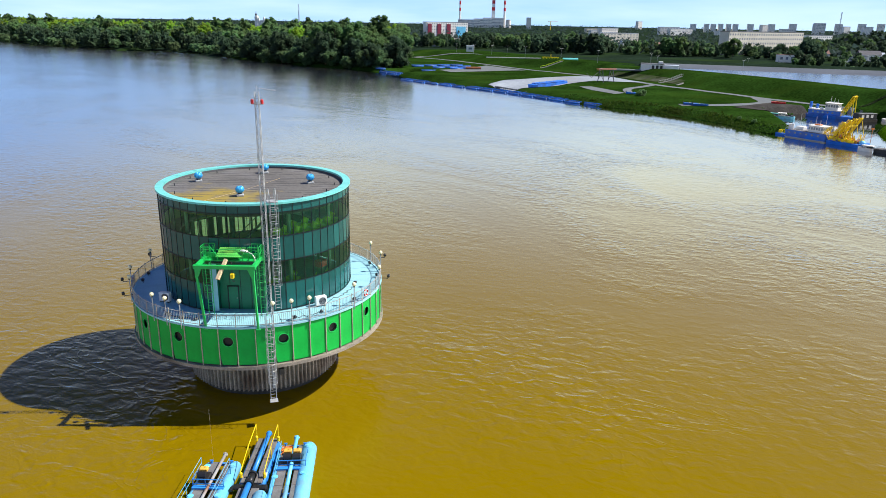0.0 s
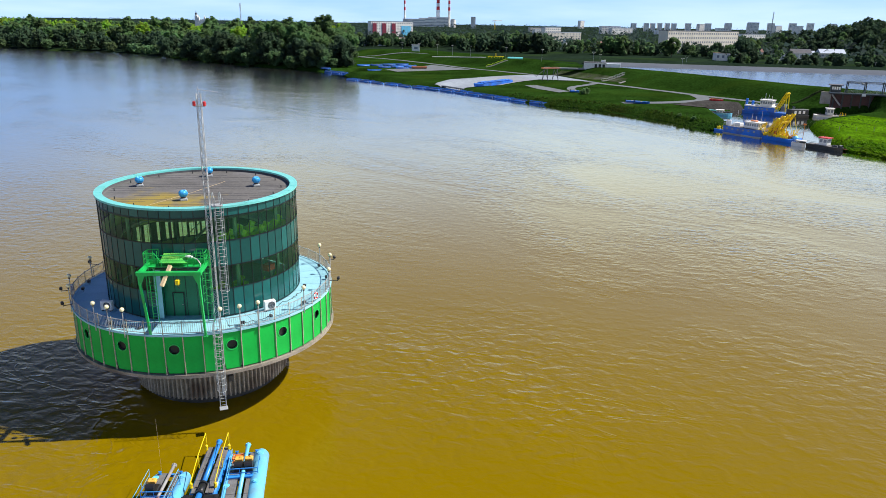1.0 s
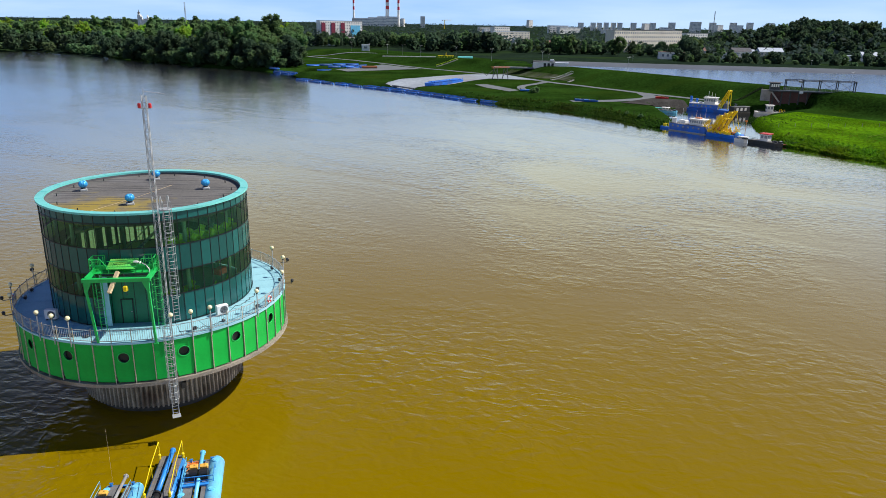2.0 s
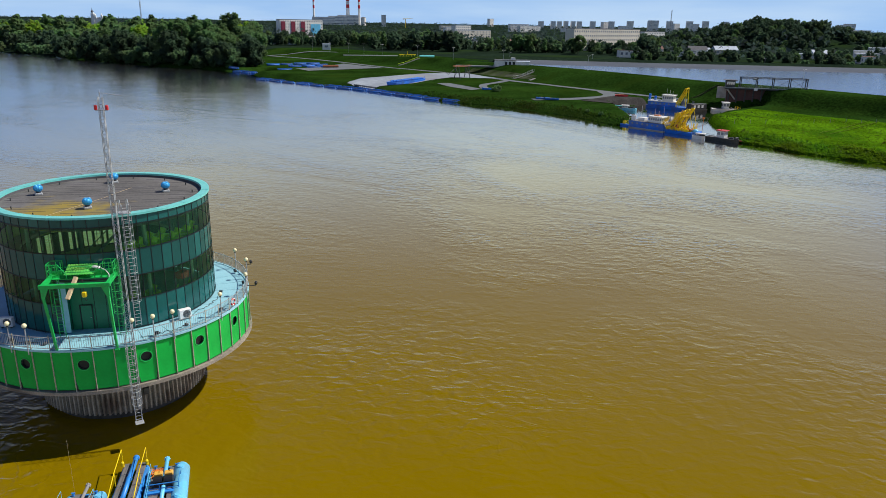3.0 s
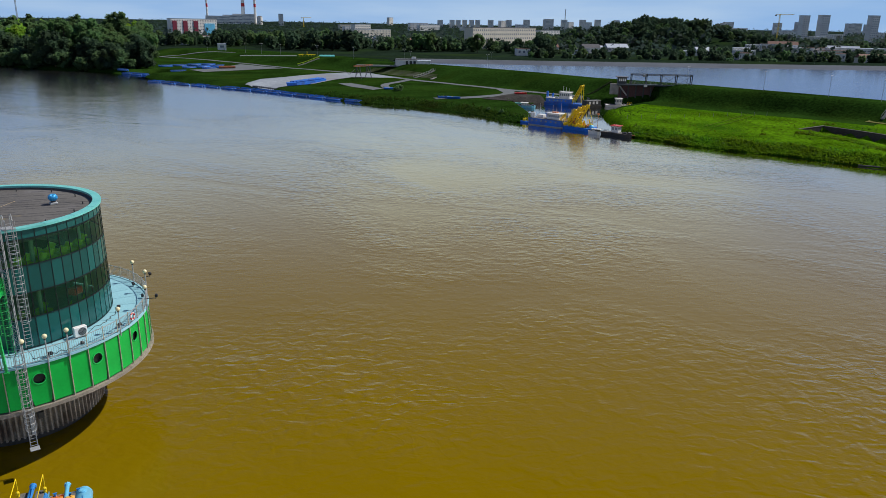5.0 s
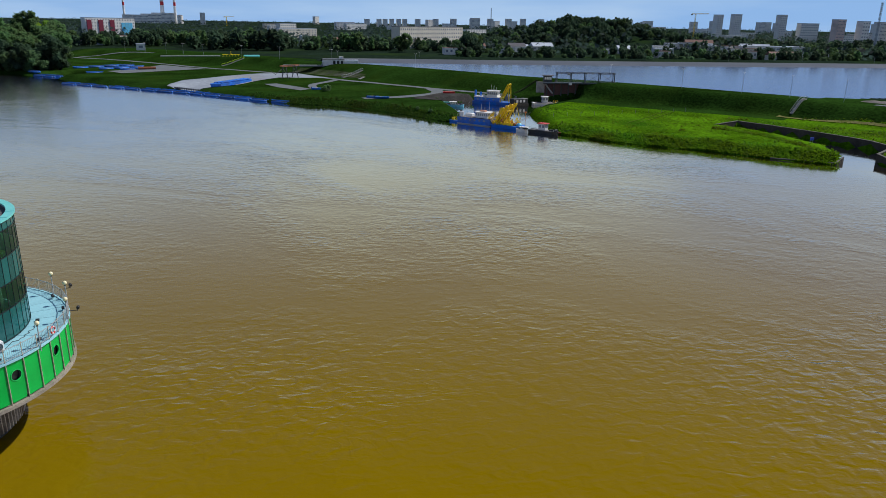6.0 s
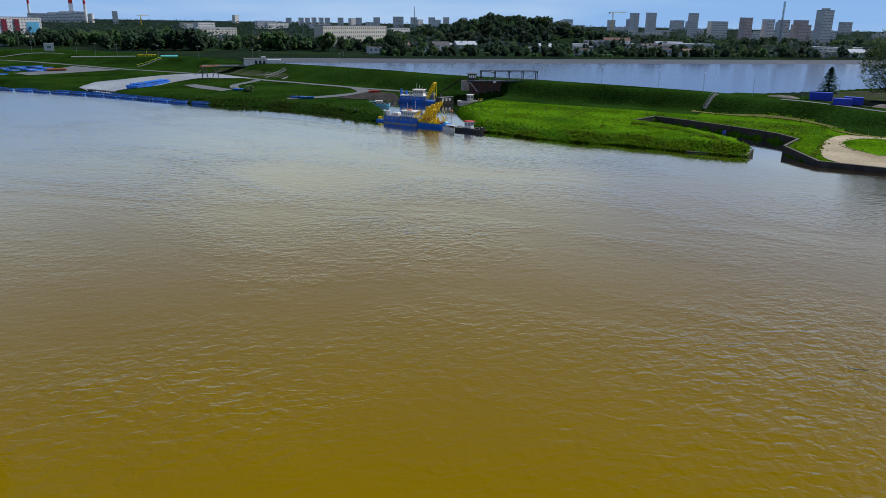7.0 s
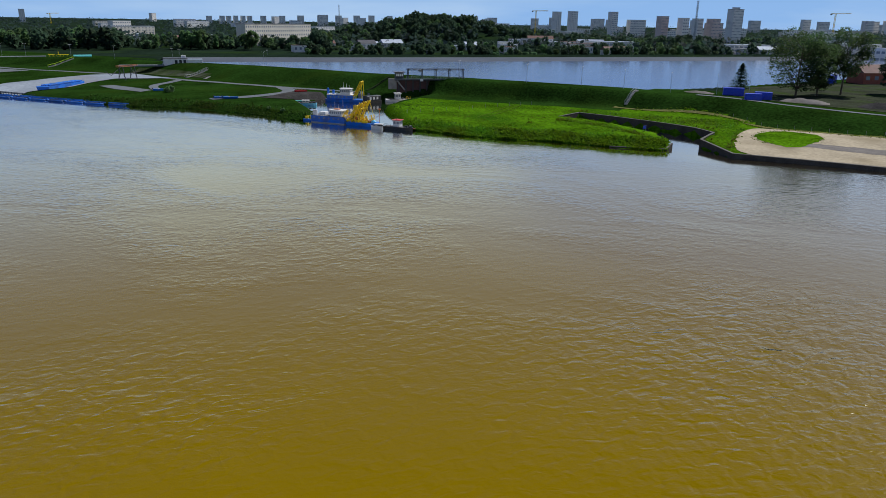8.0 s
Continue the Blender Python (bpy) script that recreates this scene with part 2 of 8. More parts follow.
def water_material(name, deep, pale, rough, wave, size, low=0.037, full=0.38, wake=None, calm=0.60, rough_patch=1.45):
    """Silty water: a muddy body under a mirror that ripples at several sizes, with smoother and rougher patches."""
    m = bpy.data.materials.new(name)
    m.use_nodes = True
    n, l = m.node_tree.nodes, m.node_tree.links
    n.remove(n["Principled BSDF"])
    body, mirror, angle, both = n.new("ShaderNodeBsdfDiffuse"), n.new("ShaderNodeBsdfGlossy"), n.new("ShaderNodeFresnel"), n.new("ShaderNodeMixShader")
    angle.inputs["IOR"].default_value = 1.33
    mirror.inputs["Roughness"].default_value = rough
    gain = n.new("ShaderNodeMapRange")  # gloss by the angle, a little steeper than still water's
    gain.inputs["From Min"].default_value, gain.inputs["From Max"].default_value = low, full
    l.new(angle.outputs[0], gain.inputs["Value"])
    l.new(gain.outputs["Result"], both.inputs[0])
    l.new(body.outputs[0], both.inputs[1])
    l.new(mirror.outputs[0], both.inputs[2])
    l.new(both.outputs[0], n["Material Output"].inputs[0])
    co = n.new("ShaderNodeTexCoord")

    def tex(scale, detail, stretch=(1, 1, 1), turn=0.0, twist=0.0):
        mp, t = n.new("ShaderNodeMapping"), n.new("ShaderNodeTexNoise")
        mp.vector_type = "TEXTURE"
        mp.inputs["Scale"].default_value = stretch
        mp.inputs["Rotation"].default_value = (0, 0, radians(turn))
        t.inputs["Scale"].default_value, t.inputs["Detail"].default_value, t.inputs["Distortion"].default_value = scale, detail, twist
        l.new(co.outputs["Object"], mp.inputs["Vector"])
        l.new(mp.outputs[0], t.inputs["Vector"])
        return t.outputs["Fac"]

    def math_node(op, a, b):
        x = n.new("ShaderNodeMath")
        x.operation = op
        for i, v in enumerate((a, b)):
            if isinstance(v, (int, float)):
                x.inputs[i].default_value = v
            else:
                l.new(v, x.inputs[i])
        return x.outputs[0]

    flow = tex(0.022, 3, (2.6, 1, 1), -62, 0.6)
    mix = n.new("ShaderNodeMix")
    mix.data_type = "RGBA"
    mix.inputs["A"].default_value, mix.inputs["B"].default_value = (*deep, 1), (*pale, 1)
    l.new(flow, mix.inputs["Factor"])
    l.new(mix.outputs["Result"], body.inputs["Color"])
    patch = n.new("ShaderNodeMapRange")
    patch.inputs["From Min"].default_value, patch.inputs["From Max"].default_value = 0.42, 0.68
    patch.inputs["To Min"].default_value, patch.inputs["To Max"].default_value = calm, rough_patch
    l.new(tex(0.030, 4, (2.0, 1, 1), -55, 1.0), patch.inputs["Value"])
    swell = tex(0.20 * size, 1, (1.5, 1, 1), -30, 0.7)
    chop = tex(0.86 * size, 1.5, (1.45, 1, 1), -16, 0.5)
    fine = tex(2.1 * size, 1.5, (1.5, 1, 1), -28, 0.4)
    height = math_node("ADD", math_node("MULTIPLY", swell, 0.7), math_node("ADD", math_node("MULTIPLY", chop, 1.05), math_node("MULTIPLY", fine, 0.22)))
    if wake:  # boils and eddy lines that drift with the current
        boil, some, line = tex(0.16, 2.0, (1.7, 1, 1), -20, 2.6), n.new("ShaderNodeMapRange"), n.new("ShaderNodeMapRange")
        some.interpolation_type = "SMOOTHSTEP"
        some.inputs["From Min"].default_value, some.inputs["From Max"].default_value = 0.50, 0.66
        l.new(tex(0.036, 2, (1.4, 1, 1), -35, 0.8), some.inputs["Value"])
        line.inputs["From Min"].default_value, line.inputs["From Max"].default_value = 0.0, 0.045
        line.inputs["To Min"].default_value, line.inputs["To Max"].default_value = 0.16, 0.0
        l.new(math_node("ABSOLUTE", math_node("SUBTRACT", boil, 0.5), 0.0), line.inputs["Value"])
        height = math_node("ADD", height, math_node("MULTIPLY", line.outputs["Result"], some.outputs["Result"]))
    rise = patch.outputs["Result"]
    for centre, r0, r1, more in wake or ():  # the current breaks into ripples round a pier and over shoals
        reach, near = n.new("ShaderNodeVectorMath"), n.new("ShaderNodeMapRange")
        reach.operation = "DISTANCE"
        reach.inputs[1].default_value = centre
        l.new(co.outputs["Object"], reach.inputs[0])
        near.interpolation_type = "SMOOTHSTEP"
        near.inputs["From Min"].default_value, near.inputs["From Max"].default_value = r0, r1
        near.inputs["To Min"].default_value, near.inputs["To Max"].default_value = more, 0.0
        l.new(reach.outputs["Value"], near.inputs["Value"])
        rise = math_node("ADD", rise, near.outputs["Result"])
    height = math_node("MULTIPLY", height, rise)
    if wake:  # slack water under the bank
        inland = n.new("ShaderNodeVectorMath")
        inland.operation = "DOT_PRODUCT"
        inland.inputs[1].default_value = (0.866, 0.501, 0.0)
        l.new(co.outputs["Object"], inland.inputs[0])
        lee, shine = n.new("ShaderNodeMapRange"), n.new("ShaderNodeMapRange")
        for q, a, b in ((lee, 1.0, 0.20), (shine, rough, 0.06)):
            q.interpolation_type = "SMOOTHSTEP"
            q.inputs["From Min"].default_value, q.inputs["From Max"].default_value = 189.0, 202.0
            q.inputs["To Min"].default_value, q.inputs["To Max"].default_value = a, b
            l.new(inland.outputs["Value"], q.inputs["Value"])
        height = math_node("MULTIPLY", height, lee.outputs["Result"])
        l.new(shine.outputs["Result"], mirror.inputs["Roughness"])
    b = n.new("ShaderNodeBump")
    b.inputs["Strength"].default_value, b.inputs["Distance"].default_value = 1.0, wave
    l.new(height, b.inputs["Height"])
    for node in (body, mirror, angle):
        l.new(b.outputs["Normal"], node.inputs["Normal"])
    return m


M = {}
M["river"] = water_material("river_water", (0.166, 0.107, 0.0005), (0.220, 0.149, 0.0012), 0.15, 0.085, 1.0, wake=(((-20.0, 64.0, 0.0), 9.0, 34.0, 0.5), ((64.0, 29.0, 0.0), 4.0, 38.0, 2.0), ((10.0, 63.0, 0.0), 3.0, 22.0, 1.2)), calm=0.30, rough_patch=1.25)
M["lake"] = water_material("reservoir_water", (0.024, 0.088, 0.265), (0.031, 0.102, 0.29), 0.16, 0.020, 1.0, 0.02, 0.95)
M["green_panel"] = material("green_panel_paint", (0.0, 0.42, 0.055), 0.5, 0.0, 0.06, 0.7, 0.002, 8, (0.0, 0.22, 0.03), 0.3, 0.05, spec=0.25)
M["green_steel"] = material("green_steel_paint", (0.01, 0.50, 0.10), 0.4, 0.0, 0.1, 1.5, 0.002, 8, (0.05, 0.22, 0.06), 0.4)
M["alcove"] = material("dark_green_cladding", (0.0, 0.16, 0.075), 0.4, 0.0, 0.1, 0.8)
M["teal"] = material("turquoise_coping", (0.16, 0.62, 0.58), 0.35, 0.1, 0.08, 0.9, 0.002, 8, (0.1, 0.4, 0.36), 0.4)
M["spandrel"] = material("teal_spandrel_glass", (0.008, 0.098, 0.090), 0.10, 0.0, 0.1, 0.5, each=0.25, spec=0.5)
M["mullion"] = material("dark_mullion", (0.012, 0.02, 0.022), 0.35, 0.3, 0.15)
M["glass"] = glass_material("green_tinted_glass", (0.66, 0.97, 0.70), 1.35, (0.05, 0.36, 0.20))
M["deck"] = material("pale_blue_deck", (0.29, 0.57, 0.65), 0.55, 0.0, 0.08, 0.5, 0.003, 10, (0.19, 0.40, 0.50), 0.5, 0.05)
M["concrete"] = material("weathered_concrete", (0.34, 0.32, 0.30), 0.85, 0.0, 0.2, 0.5, 0.01, 9, (0.16, 0.14, 0.12), 0.6)
M["beam"] = material("streaked_edge_beam", (0.27, 0.235, 0.19), 0.85, 0.0, 0.35, 0.9, 0.01, 9, (0.10, 0.08, 0.06), 0.7)
M["stained_steel"] = material("rust_stained_steel", (0.44, 0.40, 0.31), 0.6, 0.2, 0.3, 2.0, 0.002, 8, (0.22, 0.14, 0.07), 0.6)
M["pale_concrete"] = material("pale_concrete", (0.26, 0.295, 0.335), 0.85, 0.0, 0.18, 0.06, 0.02, 12, (0.22, 0.22, 0.22), 0.6, spec=0.15)
M["pile"] = material("rusted_sheet_pile", (0.29, 0.26, 0.215), 0.75, 0.1, 0.4, 0.8, 0.01, 9, (0.10, 0.06, 0.04), 0.7)
M["roof"] = roof_material("roofing_felt", (0.118, 0.112, 0.102), (0.30, 0.22, 0.02), (-2.6, -5.6, 18.1))
M["steel"] = material("galvanised_steel", (0.42, 0.44, 0.45), 0.6, 0.4, 0.18, 2.0, 0.001, 8)
M["dark_steel"] = material("dark_steel", (0.06, 0.065, 0.07), 0.5, 0.5, 0.25, 2.0)
M["black"] = material("black_housing", (0.015, 0.015, 0.017), 0.45, 0.0, 0.2, 3.0)
M["white"] = material("white_paint", (0.78, 0.78, 0.76), 0.45, 0.0, 0.06, 0.8, 0.001, 8, (0.55, 0.52, 0.47), 0.3)
M["globe"] = material("opal_globe", (0.85, 0.78, 0.48), 0.3, 0.0, 0.05, 3.0)
M["red"] = material("red_paint", (0.60, 0.02, 0.02), 0.35, 0.0, 0.12, 2.0)
M["tan"] = material("faded_tan_paint", (0.78, 0.43, 0.07), 0.5, 0.0, 0.18, 2.0, 0.002, 8, (0.3, 0.16, 0.05), 0.5)
M["orange"] = material("orange_paint", (0.75, 0.22, 0.03), 0.5, 0.0, 0.15, 2.0)
M["wood"] = material("pale_timber", (0.62, 0.47, 0.28), 0.7, 0.0, 0.18, 3.0, 0.003, 10)
M["vent_blue"] = material("sky_blue_vent", (0.05, 0.42, 0.80), 0.35, 0.2, 0.08, 2.0)
M["barge_blue"] = material("light_blue_float_paint", (0.15, 0.58, 0.86), 0.4, 0.0, 0.1, 0.8, 0.003, 9, (0.25, 0.2, 0.15), 0.35)
M["pipe_blue"] = material("blue_pipe_paint", (0.03, 0.26, 0.70), 0.35, 0.0, 0.12, 1.0, 0.002, 9, (0.02, 0.08, 0.2), 0.4)
M["hull_blue"] = material("blue_hull_paint", (0.012, 0.18, 0.74), 0.4, 0.0, 0.12, 0.3, 0.004, 9, (0.10, 0.07, 0.06), 0.4)
M["pontoon"] = material("pontoon_blue_paint", (0.014, 0.14, 0.54), 0.45, 0.0, 0.18, 0.3, 0.004, 9, (0.03, 0.05, 0.12), 0.6, 0.35)
M["rusty_pipe"] = material("rust_blotched_grey_pipe", (0.36, 0.36, 0.35), 0.7, 0.2, 0.2, 1.4, 0.003, 8, (0.24, 0.10, 0.04), 0.9)
M["grating"] = material("grey_walkway_plate", (0.17, 0.17, 0.17), 0.75, 0.2, 0.25, 2.0, 0.004, 9, (0.22, 0.13, 0.07), 0.4)
M["yellow"] = material("yellow_paint", (0.95, 0.66, 0.005), 0.45, 0.0, 0.12, 0.8, 0.002, 9, (0.35, 0.18, 0.03), 0.4)
M["rust"] = material("rusty_steel", (0.25, 0.09, 0.04), 0.8, 0.2, 0.35, 1.5, 0.004, 8)
M["machine_green"] = material("yellow_green_machine", (0.62, 0.85, 0.03), 0.4, 0.0, 0.15, 1.0)
M["canopy"] = material("lime_roof_sheet", (0.10, 0.56, 0.10), 0.45, 0.0, 0.2, 1.2, 0.002, 9, (0.34, 0.52, 0.06), 0.4)
M["lining"] = material("pale_olive_lining", (0.42, 0.50, 0.22), 0.7, 0.0, 0.1, 0.5)
M["pier"] = material("dark_olive_wall", (0.10, 0.125, 0.075), 0.7, 0.0, 0.15, 0.6)
M["inside"] = material("inside_floor", (0.30, 0.34, 0.30), 0.6, 0.0, 0.15, 0.5)
M["column"] = material("inside_column_paint", (0.20, 0.30, 0.22), 0.5, 0.0, 0.08, 0.8)
M["grass"] = material("bank_grass", (0.015, 0.040, 0.006), 0.95, 0.0, 0.65, 0.055, 0.4, 18, (0.024, 0.048, 0.006), 0.6, spec=0.0)
M["lush"] = material("lush_meadow_grass", (0.062, 0.148, 0.004), 0.95, 0.0, 0.72, 0.06, 0.5, 18, (0.020, 0.070, 0.004), 0.75, spec=0.0)
M["trail"] = material("trodden_grass", (0.15, 0.155, 0.05), 0.95, 0.0, 0.3, 0.3, 0.05, 12, (0.22, 0.19, 0.12), 0.6, spec=0.0)
M["track"] = material("flattened_grass", (0.085, 0.135, 0.018), 0.95, 0.0, 0.3, 0.3, 0.05, 12, (0.06, 0.14, 0.01), 0.6, spec=0.0)
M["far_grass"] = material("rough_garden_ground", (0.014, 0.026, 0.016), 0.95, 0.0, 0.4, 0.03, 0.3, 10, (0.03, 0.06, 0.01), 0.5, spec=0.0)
M["path"] = material("concrete_path", (0.145, 0.162, 0.17), 0.9, 0.0, 0.15, 0.1, 0.02, 10, (0.15, 0.15, 0.14), 0.5, spec=0.1)
M["sand"] = material("pale_sandy_ground", (0.43, 0.37, 0.26), 0.95, 0.0, 0.22, 0.10, 0.05, 12, (0.24, 0.20, 0.12), 0.6, spec=0)
M["stone"] = material("rough_rubble", (0.055, 0.053, 0.05), 0.95, 0.0, 0.4, 0.25, 0.15, 9, spec=0)
M["gravel"] = material("grey_gravel", (0.205, 0.19, 0.17), 0.95, 0.0, 0.25, 0.4, 0.06, 12, spec=0)
M["dark_concrete"] = material("dark_wet_concrete", (0.065, 0.062, 0.058), 0.85, 0.0, 0.3, 0.4, 0.02, 9, (0.03, 0.03, 0.028), 0.6, spec=0.1)
M["quay_cap"] = material("stained_quay_coping", (0.15, 0.145, 0.13), 0.9, 0.0, 0.3, 0.5, 0.02, 9, (0.06, 0.06, 0.05), 0.6, spec=0.1)
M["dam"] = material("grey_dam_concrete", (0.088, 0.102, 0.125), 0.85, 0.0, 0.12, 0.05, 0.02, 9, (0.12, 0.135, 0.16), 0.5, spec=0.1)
M["rubble_turf"] = material("stony_turf", (0.045, 0.062, 0.025), 0.95, 0.0, 0.5, 0.2, 0.1, 8, (0.11, 0.11, 0.10), 0.6, spec=0.0)
M["earth"] = material("dark_bare_earth", (0.045, 0.052, 0.034), 0.95, 0.0, 0.45, 0.12, 0.08, 10, (0.04, 0.075, 0.01), 0.7, spec=0)
M["red_brown"] = material("red_brown_panel", (0.085, 0.035, 0.034), 0.7, 0.0, 0.25, 0.3, 0.01, 9, (0.06, 0.03, 0.03), 0.5)
M["bark"] = material("bark", (0.10, 0.075, 0.05), 0.9, 0.0, 0.3, 1.5, 0.03, 8)
# dark and mid greens carry some blue-green distance haze in their colour
M["leaf_dark"] = leaf_material("dark_foliage", (0.060, 0.110, 0.062), 0.08)
M["leaf_mid"] = leaf_material("mid_green_foliage", (0.105, 0.195, 0.075), 0.08)
M["leaf_lime"] = leaf_material("fresh_lime_foliage", (0.20, 0.35, 0.040), 0.10)
M["leaf_willow"] = leaf_material("grey_green_willow_leaves", (0.105, 0.185, 0.085), 0.10)
# distance haze is put into this bluish colour of the farthest woods
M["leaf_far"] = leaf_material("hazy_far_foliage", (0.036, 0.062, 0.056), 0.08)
M["leaf_spruce"] = leaf_material("spruce_needles", (0.040, 0.080, 0.045))
M["container"] = material("blue_container", (0.010, 0.055, 0.55), 0.5, 0.1, 0.12, 0.5, 0.004, 9, (0.1, 0.07, 0.06), 0.3)
M["roof_grey"] = material("pale_sheet_roof", (0.44, 0.50, 0.58), 0.75, 0.0, 0.12, 0.2)
M["brick"] = material("red_brick_wall", (0.30, 0.09, 0.05), 0.85, 0.0, 0.2, 0.4, 0.01, 12)
M["cream"] = material("cream_render", (0.74, 0.69, 0.58), 0.85, 0.0, 0.08, 0.15, 0.005, 9, (0.42, 0.38, 0.3), 0.4)
# light, grey and red walls and windows: distance haze is put into the colours
M["light_wall"] = material("light_render", (0.88, 0.86, 0.80), 0.85, 0.0, 0.08, 0.12, 0.005, 9, (0.42, 0.42, 0.43), 0.4)
M["grey_wall"] = material("grey_panel_wall", (0.82, 0.79, 0.73), 0.85, 0.0, 0.1, 0.12, 0.005, 9, (0.25, 0.25, 0.27), 0.4)
M["pink_wall"] = material("dull_red_render", (0.76, 0.60, 0.53), 0.85, 0.0, 0.1, 0.12, 0.005, 9, (0.25, 0.17, 0.15), 0.4)
M["maroon"] = material("maroon_panel", (0.22, 0.02, 0.05), 0.7, 0.0, 0.12, 0.3)
M["window"] = material("dark_window_glass", (0.24, 0.27, 0.31), 0.1, 0.0, 0.3, 0.5, spec=0.8)
M["roof_dark"] = material("dark_flat_roof", (0.10, 0.10, 0.11), 0.9, 0.0, 0.25, 0.3)
M["roof_tile"] = material("dull_tile_roof", (0.16, 0.08, 0.06), 0.8, 0.0, 0.25, 0.4)

# ---------------------------------------------------------------- mesh helpers


class Geo:
    """Collects vertices and faces of one mesh."""

    def __init__(self):
        self.v, self.f = [], []

    def add(self, verts, faces):
        k = len(self.v)
        self.v += [tuple(p) for p in verts]
        self.f += [tuple(i + k for i in q) for q in faces]
        return self

    def box(self, c, size, rz=0.0, bevel=0.0):
        """A box round its centre, turned by rz degrees, with chamfered edges where bevel is given."""
        x, y, z = (s / 2 for s in size)
        ca, sa = math.cos(radians(rz)), math.sin(radians(rz))
        if bevel <= 0:
            pts = [(i * x, j * y, k * z) for k in (-1, 1) for i, j in ((-1, -1), (1, -1), (1, 1), (-1, 1))]
            faces = [(3, 2, 1, 0), (4, 5, 6, 7), (0, 1, 5, 4), (1, 2, 6, 5), (2, 3, 7, 6), (3, 0, 4, 7)]
        else:
            b = min(bevel, x * 0.9, y * 0.9, z * 0.9)
            pts, n = [], 8
            ring = [(-x + b, -y), (x - b, -y), (x, -y + b), (x, y - b), (x - b, y), (-x + b, y), (-x, y - b), (-x, -y + b)]
            inner = [(-x + b, -y + b), (x - b, -y + b), (x - b, -y + b), (x - b, y - b), (x - b, y - b), (-x + b, y - b), (-x + b, y - b), (-x + b, -y + b)]
            for src, zz in ((inner, -z), (ring, -z + b), (ring, z - b), (inner, z)):
                pts += [(px, py, zz) for px, py in src]
            faces = [tuple(reversed((0, 2, 4, 6))), (24, 26, 28, 30)]
            for r in range(3):
                for i in range(n):
                    j = (i + 1) % n
                    faces.append((r * n + i, r * n + j, (r + 1) * n + j, (r + 1) * n + i))
        return self.add([(c[0] + px * ca - py * sa, c[1] + px * sa + py * ca, c[2] + pz) for px, py, pz in pts], faces)

    def bar(self, a, b, w, h=None):
        """A square beam from a to b."""
        h = h or w
        a, b = Vector(a), Vector(b)
        d = (b - a).normalized()
        side = d.cross(Vector((0, 0, 1)))
        side = side.normalized() if side.length > 1e-4 else Vector((1, 0, 0))
        up = side.cross(d)
        pts = [p + side * i * w / 2 + up * j * h / 2 for p in (a, b) for i, j in ((-1, -1), (1, -1), (1, 1), (-1, 1))]
        return self.add(pts, [(0, 1, 2, 3), (7, 6, 5, 4), (0, 4, 5, 1), (1, 5, 6, 2), (2, 6, 7, 3), (3, 7, 4, 0)])

    def tube(self, a, b, r, n=8, r2=None):
        r2 = r if r2 is None else r2
        a, b = Vector(a), Vector(b)
        d = (b - a).normalized()
        side = d.cross(Vector((0, 0, 1)))
        side = side.normalized() if side.length > 1e-4 else Vector((1, 0, 0))
        up = side.cross(d)
        w = [2 * math.pi * i / n for i in range(n)]
        pts = [p + (side * math.cos(t) + up * math.sin(t)) * q for p, q in ((a, r), (b, r2)) for t in w]
        faces = [(i, (i + 1) % n, n + (i + 1) % n, n + i) for i in range(n)]
        return self.add(pts, faces + [tuple(range(n - 1, -1, -1)), tuple(range(n, 2 * n))])

    def pipe(self, pts, r, n=6):
        for a, b in zip(pts, pts[1:]):
            self.tube(a, b, r, n)
        return self

    def ball(self, c, r, n=12, m=8, squash=1.0):
        pts = [(c[0], c[1], c[2] - r * squash)]
        for j in range(1, m):
            t = math.pi * j / m
            pts += [(c[0] + r * math.sin(t) * math.cos(2 * math.pi * i / n), c[1] + r * math.sin(t) * math.sin(2 * math.pi * i / n), c[2] - r * squash * math.cos(t)) for i in range(n)]
        pts.append((c[0], c[1], c[2] + r * squash))
        e = len(pts) - 1
        faces = [(0, 1 + (i + 1) % n, 1 + i) for i in range(n)] + [(e, e - n + i, e - n + (i + 1) % n) for i in range(n)]
        for j in range(m - 2):
            faces += [(1 + j * n + i, 1 + j * n + (i + 1) % n, 1 + (j + 1) * n + (i + 1) % n, 1 + (j + 1) * n + i) for i in range(n)]
        return self.add(pts, faces)

    def shell(self, r0, r1, z0, z1, a0=0.0, a1=360.0, n=96):
        """A ring of rectangular section, or a piece of one, between two radii, heights and angles."""
        whole = a1 - a0 >= 359.99
        k = n if whole else n + 1
        pts = []
        for i in range(k):
            t = radians(a0 + (a1 - a0) * i / n)
            c, s = math.cos(t), math.sin(t)
            pts += [(r0 * c, r0 * s, z0), (r1 * c, r1 * s, z0), (r1 * c, r1 * s, z1), (r0 * c, r0 * s, z1)]
        faces = []
        for i in range(n):
            p, q = 4 * i, 4 * ((i + 1) % k)
            faces += [(p + e, q + e, q + (e + 1) % 4, p + (e + 1) % 4) for e in range(4)]
        if not whole:
            faces += [(0, 1, 2, 3), (4 * n + 3, 4 * n + 2, 4 * n + 1, 4 * n)]
        return self.add(pts, faces)

    def disc(self, r, z, n=96, down=False):
        pts = [(r * math.cos(2 * math.pi * i / n), r * math.sin(2 * math.pi * i / n), z) for i in range(n)]
        return self.add(pts, [tuple(range(n - 1, -1, -1)) if down else tuple(range(n))])

    def prism(self, outline, z0, z1):
        n = len(outline)
        pts = [(x, y, z0) for x, y in outline] + [(x, y, z1) for x, y in outline]
        return self.add(pts, [tuple(range(n - 1, -1, -1)), tuple(range(n, 2 * n))] + [(i, (i + 1) % n, n + (i + 1) % n, n + i) for i in range(n)])

